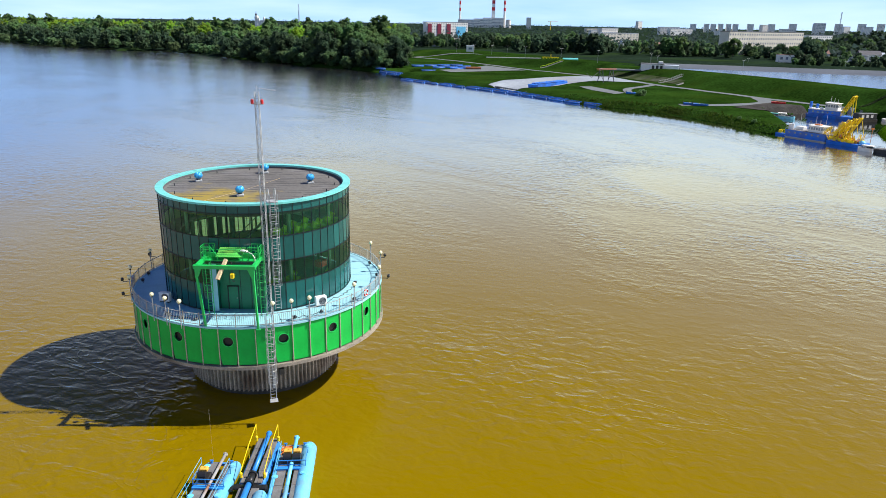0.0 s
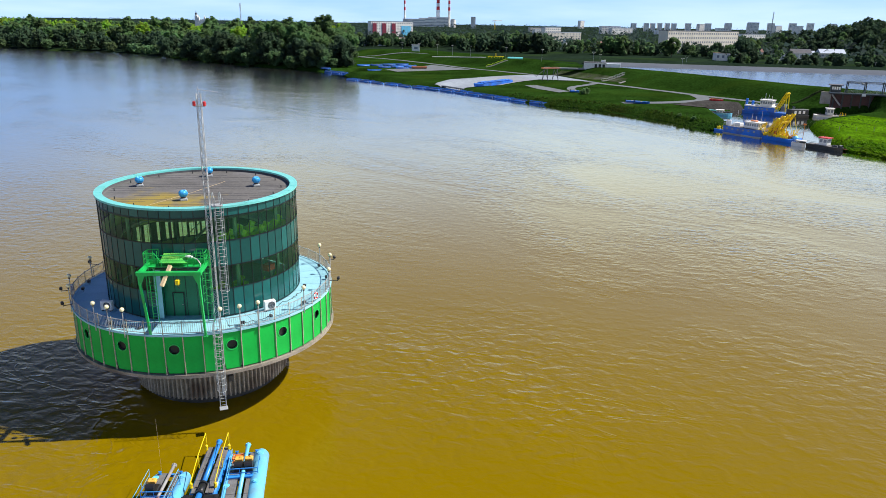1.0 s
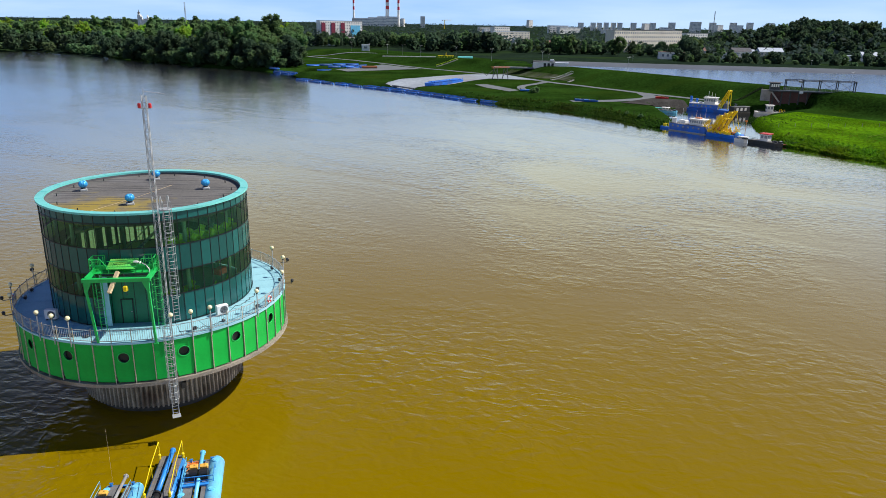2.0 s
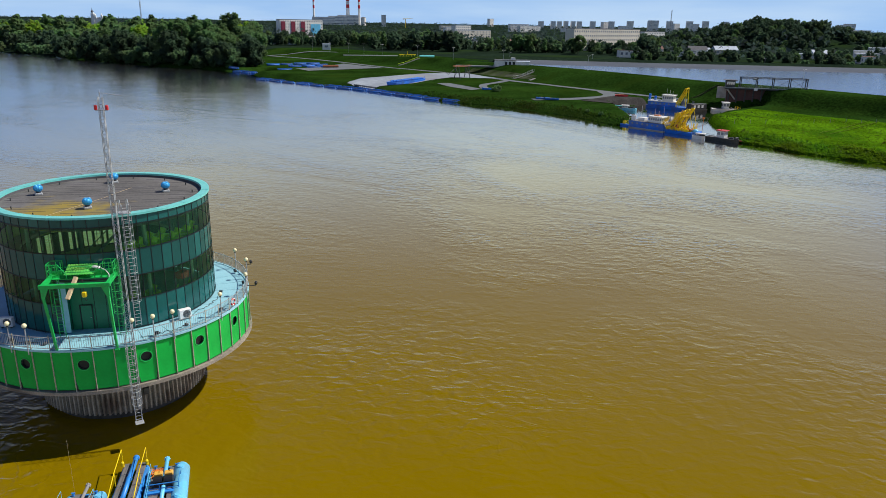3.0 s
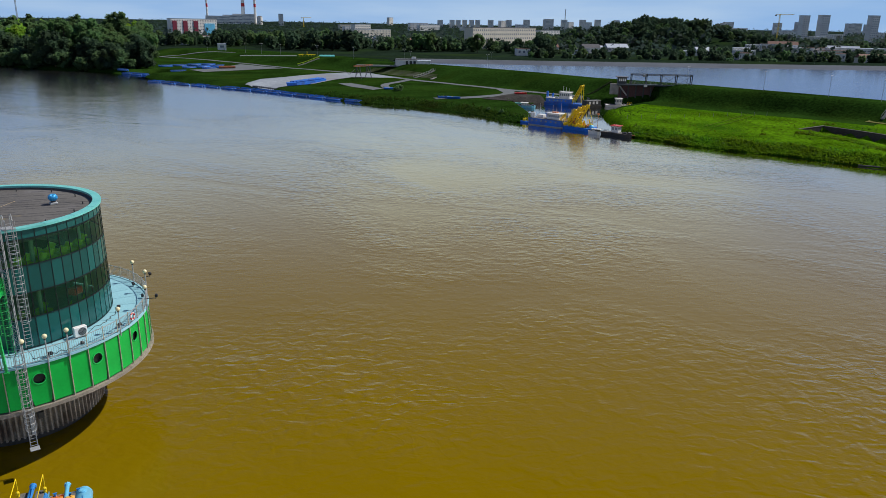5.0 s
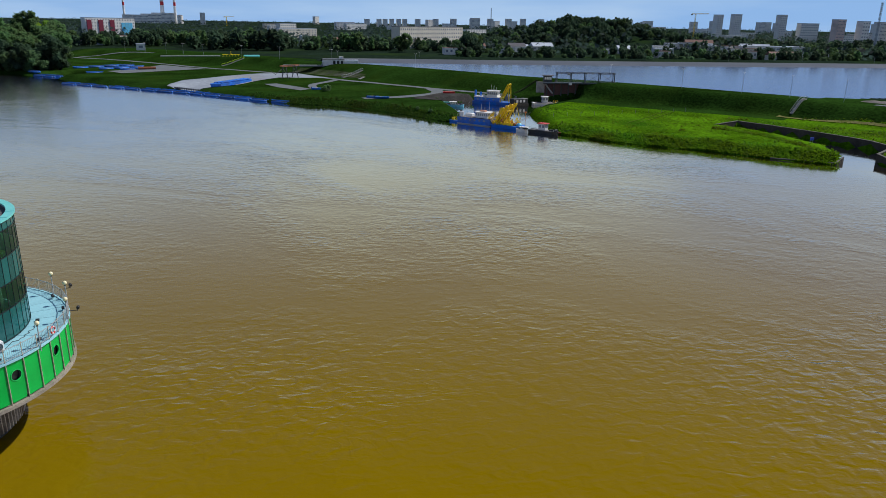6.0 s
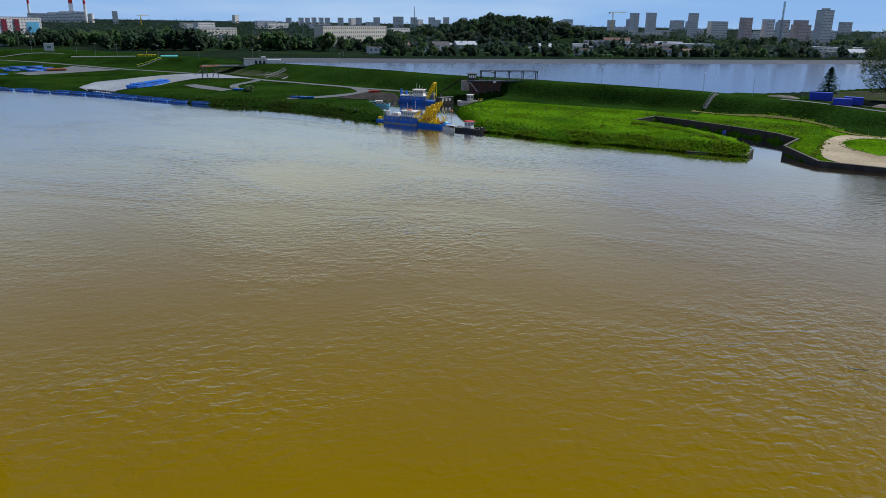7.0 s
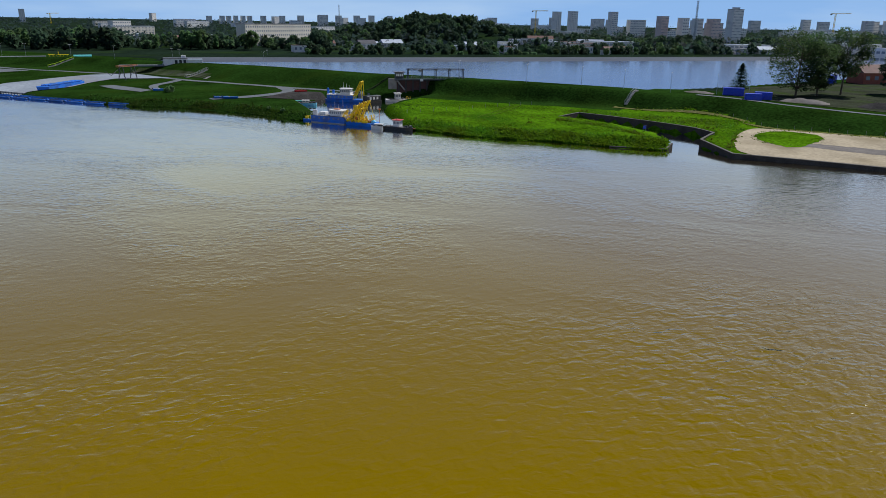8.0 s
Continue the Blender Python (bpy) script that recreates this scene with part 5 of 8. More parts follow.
# ---------------------------------------------------------------- deck furniture
def deck_lamp():
    lamp = thing("deck_lamp", (0, 0, 0), "pale globe lamp on a grey pole at the deck railing", "lamp", "globe lamps round the deck")
    part("pole", Geo().tube((0, 0, -0.4), (0, 0, 1.78), 0.045, 8), M["steel"], lamp)
    part("collar", Geo().tube((0, 0, 1.72), (0, 0, 1.84), 0.085, 10), M["dark_steel"], lamp)
    part("globe", Geo().ball((0, 0, 1.98), 0.185, 16, 10), M["globe"], lamp, "cream opal globe", True)
    return lamp


first = None
for a in (-125, -117, -109.5, -71.3, -63.8, -56.2, -32.8, -7.6, 14, 31, 169.3, -165.6, -152):
    p = pol(11.55, a)
    m = pose(TX + p[0], TY + p[1], TOP_DECK)
    if first is None:
        first = deck_lamp()
        first.matrix_basis = m
    else:
        copy_thing(first, m)


def floodlight():
    f = thing("floodlight", (0, 0, 0), "black floodlight on a short stand", "lamp", "black floodlights of the deck")
    part("stand", Geo().pipe([(0, -0.14, 0), (0, -0.14, 0.22), (0, 0.14, 0.22), (0, 0.14, 0)], 0.02, 5), M["dark_steel"], f)
    part("housing", Geo().box((0.05, 0, 0.26), (0.24, 0.36, 0.26), 0, 0.05), M["black"], f)
    return f


first = None
for r, a, z in ((10.9, 178, 0), (10.8, -172, 0), (10.9, 25, 0), (10.95, 6, 0), (10.9, -62, 0), (10.9, -112, 0), (10.9, -120, 0), (10.9, -29, 0), (12.2, 165, 1.0), (12.1, -160, 1.0), (12.15, -150, 0.4), (12.2, 20, 1.0), (12.25, -4, 0.6)):
    p = pol(r, a)
    m = pose(TX + p[0], TY + p[1], TOP_DECK + z, 0, 0, a)
    if first is None:
        first = floodlight()
        first.matrix_basis = m
        f0 = first
    else:
        f0 = copy_thing(first, m)
    if r > 11.5:
        part("bracket_arm", Geo().bar((-0.9, 0, 0.02), (0, 0, 0.02), 0.05), M["dark_steel"], f0)


def ac_unit():
    u = thing("air_conditioner", (0, 0, 0), "white outdoor air-conditioning unit on the deck", "air conditioner", "air-conditioning units")
    body = part("casing", Geo().box((0, 0, 0.50), (0.42, 1.0, 0.82), 0, 0.04), M["white"], u)
    g = Geo()
    for k in range(4):
        r = 0.08 + 0.075 * k
        for j in range(20):
            t0, t1 = 2 * math.pi * j / 20, 2 * math.pi * (j + 1) / 20
            g.bar((0.222, 0.1 + r * math.cos(t0), 0.5 + r * math.sin(t0)), (0.222, 0.1 + r * math.cos(t1), 0.5 + r * math.sin(t1)), 0.014)
    part("fan_grille", g, M["steel"], body)
    part("fan_opening", Geo().tube((0.205, 0.1, 0.5), (0.213, 0.1, 0.5), 0.33, 24), M["dark_steel"], body)
    for y in (-0.35, 0.35):
        part("foot", Geo().box((0, y, 0.045), (0.46, 0.08, 0.09)), M["dark_steel"], u)
    return u


unit = ac_unit()
p = pol(9.35, -43.5)
unit.matrix_basis = pose(TX + p[0], TY + p[1], TOP_DECK, 0, 0, -60)
p = pol(9.25, -138)
copy_thing(unit, pose(TX + p[0], TY + p[1], TOP_DECK, 0, 0, -100))


def lifebuoy():
    b = thing("lifebuoy", (0, 0, 0), "red and white lifebuoy hung on the deck railing", "lifebuoy", "lifebuoys")
    for k in range(8):
        g = Geo()
        for j in range(4):
            t0, t1 = radians(45 * k + 11.25 * j), radians(45 * k + 11.25 * (j + 1))
            g.tube((0, 0.28 * math.cos(t0), 0.28 * math.sin(t0)), (0, 0.28 * math.cos(t1), 0.28 * math.sin(t1)), 0.07, 7)
        part("segment", g, M["red" if k % 2 == 0 else "white"], b)
    return b


buoy = lifebuoy()
for i, a in enumerate((-24, -169)):
    p = pol(11.55, a)
    m = pose(TX + p[0], TY + p[1], TOP_DECK + 0.62, 0, 0, a)
    if i == 0:
        buoy.matrix_basis = m
    else:
        copy_thing(buoy, m)


def deck_cable(a0, a1, r, seed, label):
    """A slack cable lying along the deck."""
    w = random.Random(seed)
    c = thing("deck_cable", (TX, TY, TOP_DECK), label, "cable", "cables on the deck")
    k = 16
    part("run", Geo().pipe([pol(r + w.uniform(-0.25, 0.25), a0 + (a1 - a0) * i / k, 0.03) for i in range(k + 1)], 0.022, 5), M["black"], c)
    part("plug_box", Geo().box(pol(r, a1, 0.1), (0.3, 0.22, 0.2), a1, 0.03), M["dark_steel"], c)


deck_cable(-68, -48, 10.6, 3, "black cable lying slack along the deck railing")
deck_cable(-128, -106, 10.5, 4, "black cable lying slack along the deck railing")
deck_cable(-40, -4, 9.1, 6, "black cable curving round the foot of the glass")


def roof_vent():
    v = thing("roof_vent", (0, 0, 0), "sky-blue ball ventilator on a grey steel base", "ventilator", "ball ventilators on the roof")
    part("base", Geo().box((0, 0, 0.1), (0.6, 0.6, 0.2), 20, 0.04), M["steel"], v)
    part("neck", Geo().tube((0, 0, 0.2), (0, 0, 0.34), 0.2, 14), M["dark_steel"], v)
    part("turbine", Geo().ball((0, 0, 0.60), 0.36, 18, 10, 0.85), M["vent_blue"], v, "", True)
    g = Geo()
    for k in range(18):
        a = 20 * k
        g.pipe([pol(0.37 * math.sin(t), a + 12 * t, 0.60 - 0.315 * math.cos(t)) for t in (0.5, 0.95, 1.4, 1.85, 2.3, 2.7)], 0.016, 4)
    part("vane", g, M["vent_blue"], v)
    return v


first = None
for x, y in ((-23.75, 68.1), (-18.2, 62.5), (-12.95, 68.2), (-18.4, 72.6)):
    m = pose(x * 0.966, y * 0.966, 18.11)
    if first is None:
        first = roof_vent()
        first.matrix_basis = m
    else:
        copy_thing(first, m)

# ---------------------------------------------------------------- floats of the dredging pipe, by the tower

def drum_float(g, x, y0, y1, r, z):
    """A long float with rounded ends."""
    g.tube((x, y0, z), (x, y1, z), r, 16)
    g.tube((x, y1, z), (x, y1 + r * 0.5, z), r, 16, r * 0.75)
    g.tube((x, y1 + r * 0.5, z), (x, y1 + r * 0.72, z), r * 0.75, 16, r * 0.3)


def hatch(parent, x, y, z):
    g = Geo()
    g.tube((x, y, z - 0.08), (x, y, z + 0.05), 0.24, 16)
    g.tube((x, y, z + 0.05), (x, y, z + 0.09), 0.17, 16)
    part("hatch", g, M["barge_blue"], parent)


def rail(parent, pts, h, mat, mids=1, r=0.024):
    """A railing along points on a deck."""
    for p in pts:
        part("rail_post", Geo().tube(p, (p[0], p[1], p[2] + h), r, 6), mat, parent)
    first, last = Vector(pts[0]), Vector(pts[-1])
    if all((Vector(p) - first).cross(last - first).length < 1e-3 for p in pts):
        pts = [pts[0], pts[-1]]
    for k in range(mids + 1):
        z = h * (k + 1) / (mids + 1)
        part("handrail", Geo().pipe([(p[0], p[1], p[2] + z) for p in pts], r), mat, parent)


def bolts(g, x, y, z, r, n=8):
    for k in range(n):
        t = 2 * math.pi * k / n
        g.box((x + r * math.cos(t), y, z + r * math.sin(t)), (0.05, 0.12, 0.05))


def winch_float(loc, length, width, label, rails, rope, turn):
    f = thing("pipe_float", (*loc, 0), label, "barge", "floats of the dredging pipe", turn)
    hx = width / 2 - 0.45
    for x, r in ((-hx, 0.33), (hx, 0.60 if rope else 0.46)):
        g = Geo()
        drum_float(g, x, -length, -0.5, r, 0.28)
        part("float_drum", g, M["barge_blue"], f, "light blue steel float", True)
        for y in (-1.0, -4.6, -8.2):
            hatch(f, x, y, 0.28 + r)
    for y in (-0.55, -3.1, -6.6, -10.0):
        part("cross_beam", Geo().bar((-hx, y, 0.52), (hx, y, 0.52), 0.16, 0.2), M["pipe_blue"], f)
    for x in (-0.62, 0.62):
        for j in range(6):
            part("deck_plate", Geo().box((x, -1.35 - 1.72 * j, 0.62), (0.72, 1.68, 0.05), 0, 0.01), M["grating"], f)
    g = Geo()
    pr = 0.15 if rope else 0.11
    g.tube((0, -6.0, 0.80), (0, 0.35, 0.80), pr, 14)
    g.tube((0, 0.2, 0.8), (0, 0.35, 0.8), pr + 0.05, 14)
    bolts(g, 0, 0.28, 0.8, pr + 0.05)
    part("pipe", g, M["barge_blue"] if rope else M["rusty_pipe"], f, "light blue pipe" if rope else "rusty grey pipe", True)
    g = Geo()
    g.tube((0, -11, 0.80), (0, -6.1, 0.80), 0.17, 14)
    part("pipe", g, M["barge_blue"], f, "", True)
    # winch
    g = Geo()
    g.box((0 if rope else -0.5, -2.75, 0.86), (1.35 if rope else 0.7, 0.95, 0.4), 0, 0.05)
    part("winch_bed", g, M["black"], f)
    for x in (-0.36, 0.36) if rope else (-0.7,):
        g = Geo()
        g.box((x, -2.35, 1.32), (0.60, 0.42, 0.26), 0, 0.05)
        g.tube((x + 0.1, -2.3, 1.45), (x + 0.1, -2.3, 1.52), 0.06, 8)
        part("engine_cover", g, M["tan"], f, "worn tan engine cover")
        part("winch_drum", Geo().tube((x - 0.3, -2.85, 1.15), (x + 0.3, -2.85, 1.15), 0.26, 14), M["black"], f)
    g = Geo()
    for x in (-1.1, 1.1):
        g.bar((x, -3.65, 0.6), (x, -3.65, 1.35), 0.05)
        g.bar((x, -2.0, 0.6), (x, -2.0, 1.2), 0.045)
        g.bar((x, -2.0, 1.18), (x, -3.65, 1.33), 0.04)
    g.bar((-1.1, -3.65, 1.35), (1.1, -3.65, 1.35), 0.05)
    g.bar((-1.1, -3.65, 1.0), (1.1, -3.65, 1.0), 0.04)
    g.bar((-0.2, -3.65, 0.6), (-0.2, -3.65, 1.35), 0.04)
    g.box((0, -3.7, 0.72), (2.3, 0.35, 0.16), 0, 0.02)
    part("winch_frame", g, M["pipe_blue"], f)
    g = Geo()
    for x in (-0.75, 0.75):
        g.tube((x, -0.62, 0.6), (x, -0.62, 0.88), 0.09, 10)
        g.tube((x - 0.13, -0.62, 0.88), (x + 0.13, -0.62, 0.88), 0.045, 8)
    part("bollard", g, M["pipe_blue"], f)
    if rope:
        g = Geo()
        r = random.Random(8)
        last = (-0.7, -1.5, 0.68)
        for i in range(60):
            nxt = (-0.55 + r.uniform(-0.5, 0.6), -1.45 + r.uniform(-0.45, 0.6), 0.70 + r.uniform(0, 0.16))
            g.tube(last, nxt, 0.03, 5)
            last = nxt
        part("rope_coil", g, M["orange"], f, "heap of orange rope")
    for side in rails:
        x = side * (width / 2 - 0.12)
        rail(f, [(x, y, 0.6) for y in (-1.2, -2.8, -4.4, -6.0, -7.6)], 0.9, M["barge_blue"], 1, 0.015)
    return f


winch_float((-11.40, 49.9), 16, 3.0, "light blue twin float with winch, pipe and yellow engine covers", (-0.72,), True, 4.8)
winch_float((-16.42, 47.4), 13, 2.85, "light blue twin float with railings and orange winch", (-1, 0.62), False, -1.0)
rig = thing("pipe_walkway", (-13.74, 50.45, 0), "dark walkway float carrying a thick blue dredging pipe", "barge", rz=0.8)
for x in (-0.50, 0.50):
    for k in range(4):
        g = Geo()
        g.box((x, -0.85 - 1.45 * k, 0.55), (0.56, 1.42, 0.12), 0, 0.02)
        g.box((x, -0.85 - 1.45 * k, 0.62), (0.06, 1.38, 0.03))
        part("walkway_plate", g, M["grating"], rig, "worn grey-brown walkway plate")
    for k in range(4):
        part("walkway_plate", Geo().box((x * 0.9, -7.2 - 1.5 * k, 0.5), (0.55, 1.45, 0.1), 0, 0.02), M["grating"], rig)
    g = Geo()
    drum_float(g, x * 1.3, -6.0, -0.3, 0.34, 0.14)
    part("float_drum", g, M["pipe_blue"], rig, "", True)
g = Geo()
g.tube((0, -5.2, 0.85), (0, 0.25, 0.85), 0.17, 16)
g.tube((0, 0.1, 0.85), (0, 0.25, 0.85), 0.23, 16)
g.tube((0, -2.6, 0.85), (0, -2.45, 0.85), 0.21, 16)
part("main_pipe", g, M["pipe_blue"], rig, "thick blue dredging pipe", True)
g = Geo()
g.tube((0, -6.4, 0.85), (0, -5.3, 0.85), 0.22, 16)
part("rubber_joint", g, M["black"], rig, "black rubber pipe joint", True)
g = Geo()
for y in (-5.3, -6.4):
    g.tube((0, y - 0.08, 0.85), (0, y + 0.08, 0.85), 0.32, 16)
part("flange", g, M["black"], rig)
g = Geo()
g.tube((0, -13.5, 0.85), (0, -6.5, 0.85), 0.21, 16)
part("main_pipe", g, M["pipe_blue"], rig, "", True)
g = Geo()
g.box((0, -6.25, 0.45), (2.5, 0.5, 0.22), 0, 0.06)
g.bar((-1.2, -6.2, 0.45), (-1.3, -6.7, 0.45), 0.2)
g.bar((1.2, -6.2, 0.45), (1.3, -6.7, 0.45), 0.2)
part("end_beam", g, M["black"], rig)
g = Geo()
drum_float(g, 0.95, -13, -7.2, 0.52, 0.35)
part("side_tank", g, M["barge_blue"], rig, "light blue side tank", True)
for x in (-0.86, 0.86):
    g = Geo()
    g.tube((x, -0.35, 0.6), (x, -0.35, 2.0), 0.03, 6)
    g.tube((x, -2.9, 0.6), (x, -2.9, 1.65), 0.03, 6)
    g.tube((x, -5.4, 0.6), (x, -5.4, 1.05), 0.03, 6)
    g.pipe([(x, -0.35, 2.0), (x, -2.9, 1.72), (x, -5.4, 1.1)], 0.032)
    part("hand_rail", g, M["yellow"], rig, "sloping yellow hand rail")
    for y in (-0.45, -5.3):
        part("bollard", Geo().tube((x, y, 0.6), (x, y, 0.85), 0.11, 8).ball((x, y, 0.9), 0.13, 8, 6), M["yellow"], rig)
whip = thing("whip_antenna", (-17.1, 46.9, 0.6), "thin upright whip antenna on the float", "antenna")
part("rod", Geo().tube((0, 0, 0), (0, 0, 4.6), 0.004, 5), M["wood"], whip)

# ---------------------------------------------------------------- craft along the bank
SHIP = math.degrees(math.atan2(ALONG[1], ALONG[0]))


def hull(g, x0, x1, w, z0, z1, bow=0.0, stern=0.0):
    """A hull with tapered ends, flared slightly outward."""
    top = [(x0 + stern * 0.3, -w / 2 + stern * 0.4), (x0 + stern, -w / 2), (x1 - bow, -w / 2), (x1 - bow * 0.3, -w / 4), (x1, 0), (x1 - bow * 0.3, w / 4), (x1 - bow, w / 2), (x0 + stern, w / 2), (x0 + stern * 0.3, w / 2 - stern * 0.4)]
    low = [(x * 0.97 + (x0 + x1) * 0.015, y * 0.88) for x, y in top]
    n = len(top)
    g.add([(*p, z0) for p in low] + [(*p, z1) for p in top], [tuple(range(n - 1, -1, -1)), tuple(range(n, 2 * n))] + [(i, (i + 1) % n, n + (i + 1) % n, n + i) for i in range(n)])
    return g


def cabin(parent, x0, x1, w, z0, z1, mat, roof, panes=5, side_panes=3):
    """A deckhouse with a row of windows and an overhanging roof."""
    c = part("cabin", Geo().box(((x0 + x1) / 2, 0, (z0 + z1) / 2), (x1 - x0, w, z1 - z0), 0, 0.08), mat, parent)
    part("cabin_roof", Geo().box(((x0 + x1) / 2, 0, z1 + 0.1), (x1 - x0 + 0.7, w + 0.7, 0.2), 0, 0.06), roof, c)
    zc, h = z0 + (z1 - z0) * 0.62, (z1 - z0) * 0.42
    step = (x1 - x0) / panes
    for k in range(panes):
        for s in (-1, 1):
            part("window", Geo().box((x0 + step * (k + 0.5), s * (w / 2 + 0.01), zc), (step * 0.72, 0.06, h)), M["window"], c)
    step = w / side_panes
    for k in range(side_panes):
        for x in (x0 - 0.01, x1 + 0.01):
            part("window", Geo().box((x, -w / 2 + step * (k + 0.5), zc), (0.06, step * 0.72, h)), M["window"], c)
    return c


def truss(g, a, b, w, h, n, r=0.09):
    """A lattice beam from a to b."""
    a, b = Vector(a), Vector(b)
    d = (b - a).normalized()
    side = d.cross(Vector((0, 0, 1))).normalized() * (w / 2)
    up = side.cross(d).normalized() * (h / 2)
    cor = [side + up, up - side, -side - up, side - up]
    for c in cor:
        g.tube(a + c, b + c, r, 5)
    for i in range(n):
        p, q = a + (b - a) * (i / n), a + (b - a) * ((i + 1) / n)
        for j in range(4):
            e, f = (cor[j], cor[(j + 1) % 4]) if (i + j) % 2 else (cor[(j + 1) % 4], cor[j])
            g.tube(p + e, q + f, r * 0.6, 4)
    return g


def dredger_big():
    s = thing("dredger", (*to_xy(83.0, 6.2), 0), "blue dredger with white wheelhouse and yellow lattice booms", "ship", "dredgers", SHIP + 2)
    part("hull", hull(Geo(), 0, 17, 7.0, -0.5, 2.7, 0.6, 0.6), M["hull_blue"], s, "bright blue hull")
    part("hull_band", hull(Geo(), -0.05, 17.05, 7.06, -0.05, 0.35, 0.6, 0.6), M["white"], s)
    part("low_hull", hull(Geo(), 16.9, 30, 7.4, -0.5, 1.15, 1.5, 0.2), M["hull_blue"], s, "low blue pontoon deck")
    part("deck", Geo().box((8.5, 0, 2.74), (16.2, 6.6, 0.08)), M["grating"], s)
    for k in range(6):
        part("porthole", Geo().box((2.2 + 2.3 * k, -3.46, 1.9), (0.75, 0.06, 0.6), 0, 0.02), M["window"], s)
    cabin(s, 8.6, 14.4, 4.4, 2.78, 4.9, M["white"], M["white"], 6, 4)
    part("roof_box", Geo().box((11, 0, 5.35), (2.2, 1.6, 0.4), 0, 0.08), M["orange"], s)
    for x in (0.9, 1.9):
        part("funnel", Geo().tube((x, -1.6, 2.6), (x, -1.6, 4.6), 0.55, 12), M["white"], s)
    part("engine_box", Geo().box((4.0, 0.8, 3.3), (3.0, 2.4, 1.1), 0, 0.1), M["white"], s)
    rail(s, [(x, -3.3, 2.75) for x in (0.4, 2.5, 4.5, 6.5)], 1.0, M["white"], 1, 0.04)
    rail(s, [(x, -3.5, 1.15) for x in (18, 20.5, 23, 25.5, 28)], 1.0, M["yellow"], 1, 0.04)
    for y, x0, x1, zt in ((-2.9, 18.4, 22.2, 7.4), (-1.1, 19.0, 23.2, 8.1), (0.9, 19.4, 23.8, 8.5), (2.8, 20.2, 24.6, 8.8)):
        part("boom", Geo().bar((x0, y - 0.24, 1.6), (x1, y - 0.24, zt), 0.2, 0.5).bar((x0, y + 0.24, 1.6), (x1, y + 0.24, zt), 0.2, 0.5), M["yellow"], s, "yellow twin-plate boom")
        part("boom_lattice", truss(Geo(), (x0 + 0.6, y, 2.9), (x1 - 0.6, y, zt + 0.3), 0.45, 0.5, 8, 0.06), M["yellow"], s)
        part("boom_stay", Geo().tube((x1, y, zt), (x1 + 2.4, y, 1.4), 0.08, 6), M["yellow"], s)
        part("sheave", Geo().tube((x1, y - 0.3, zt), (x1, y + 0.3, zt), 0.36, 12), M["yellow"], s)
        part("hose", Geo().pipe([(x0 - 0.4, y + 0.6, 1.4), (x0 + 1.6, y + 0.7, 3.0), ((x0 + x1) / 2, y + 0.7, 4.6), (x1 - 0.8, y + 0.5, zt - 1.2)], 0.12), M["black"], s)
    for x, z in ((20.8, 3.6), (23.5, 6.4)):
        part("cross_tube", Geo().tube((x, -2.6, z), (x, 2.7, z), 0.22, 6), M["yellow"], s)
    r = random.Random(3)
    for k in range(24):
        x, y = r.uniform(16.5, 27.5), r.uniform(-3.2, 2.8)
        g = Geo()
        g.box((x, y, 1.2 + 0.5), (r.uniform(0.6, 1.4), r.uniform(0.5, 1.0), r.uniform(0.6, 1.3)), r.uniform(0, 60), 0.08)
        g.tube((x, y, 1.2), (x + r.uniform(-1, 1), y + r.uniform(-1, 1), r.uniform(3.0, 4.6)), 0.12, 6)
        g.tube((x, y, 1.2), (x + r.uniform(-1.5, 1.5), y, r.uniform(2.5, 4.0)), 0.09, 6)
        part("machine", g, M[r.choice(("yellow", "yellow", "yellow", "yellow", "orange", "dark_steel", "rust"))], s)
    g = truss(Geo(), (15.2, -2.6, 3.2), (17.8, -2.6, 5.6), 0.5, 0.5, 4, 0.08)
    part("boom", g, M["yellow"], s)
    part("gangway", truss(Geo(), (26, 1.0, 2.0), (30.5, 2.5, 4.2), 0.7, 0.4, 6, 0.06), M["white"], s)
    part("tarpaulin", Geo().ball((28.2, -0.5, 1.5), 1.1, 12, 8, 0.7), M["barge_blue"], s)
    part("mast_pole", Geo().tube((13.8, 0, 4.9), (13.8, 0, 9.0), 0.05, 5), M["white"], s)
    part("mast_pole", Geo().tube((29.5, 2.0, 1.1), (29.5, 2.0, 6.0), 0.08, 5).box((29.5, 2.0, 6.1), (0.9, 0.3, 0.5), 0, 0.05), M["orange"], s)
    # small pontoon astern
    part("stern_pontoon", hull(Geo(), -5.6, -0.3, 2.6, -0.3, 0.7, 0.3, 0.8), M["hull_blue"], s)
    g = Geo()
    for k in range(4):
        g.tube((-4.6 + k, -0.4, 0.7), (-3.8 + k, 0.5, 2.0), 0.09, 5)
    g.pipe([(-4.8, 0.2, 1.6), (-2.6, 0.2, 1.9), (-0.8, 0.2, 1.5)], 0.1)
    g.box((-3.9, 0.0, 1.2), (1.2, 0.9, 1.0), 20, 0.08)
    g.box((-2.0, 0.3, 1.1), (1.0, 0.8, 0.8), -15, 0.08)
    part("stern_frame", g, M["yellow"], s)
    for k in range(10):  # sheaves, chains and pipes heaped at the booms' feet
        x, y = 15.6 + 1.1 * k + r.uniform(-0.4, 0.4), r.uniform(-3.3, -1.5)
        g = Geo()
        g.pipe([(x, y, 1.2), (x + r.uniform(-0.8, 0.8), y, r.uniform(2.2, 3.2)), (x + r.uniform(0.4, 1.4), y + 0.3, r.uniform(2.0, 4.4)), (x + 1.6, y + 0.4, 1.3)], 0.13, 6)
        g.tube((x, y - 0.12, 1.8), (x, y + 0.12, 1.8), 0.5, 12)
        part("deck_gear", g, M["yellow"], s)
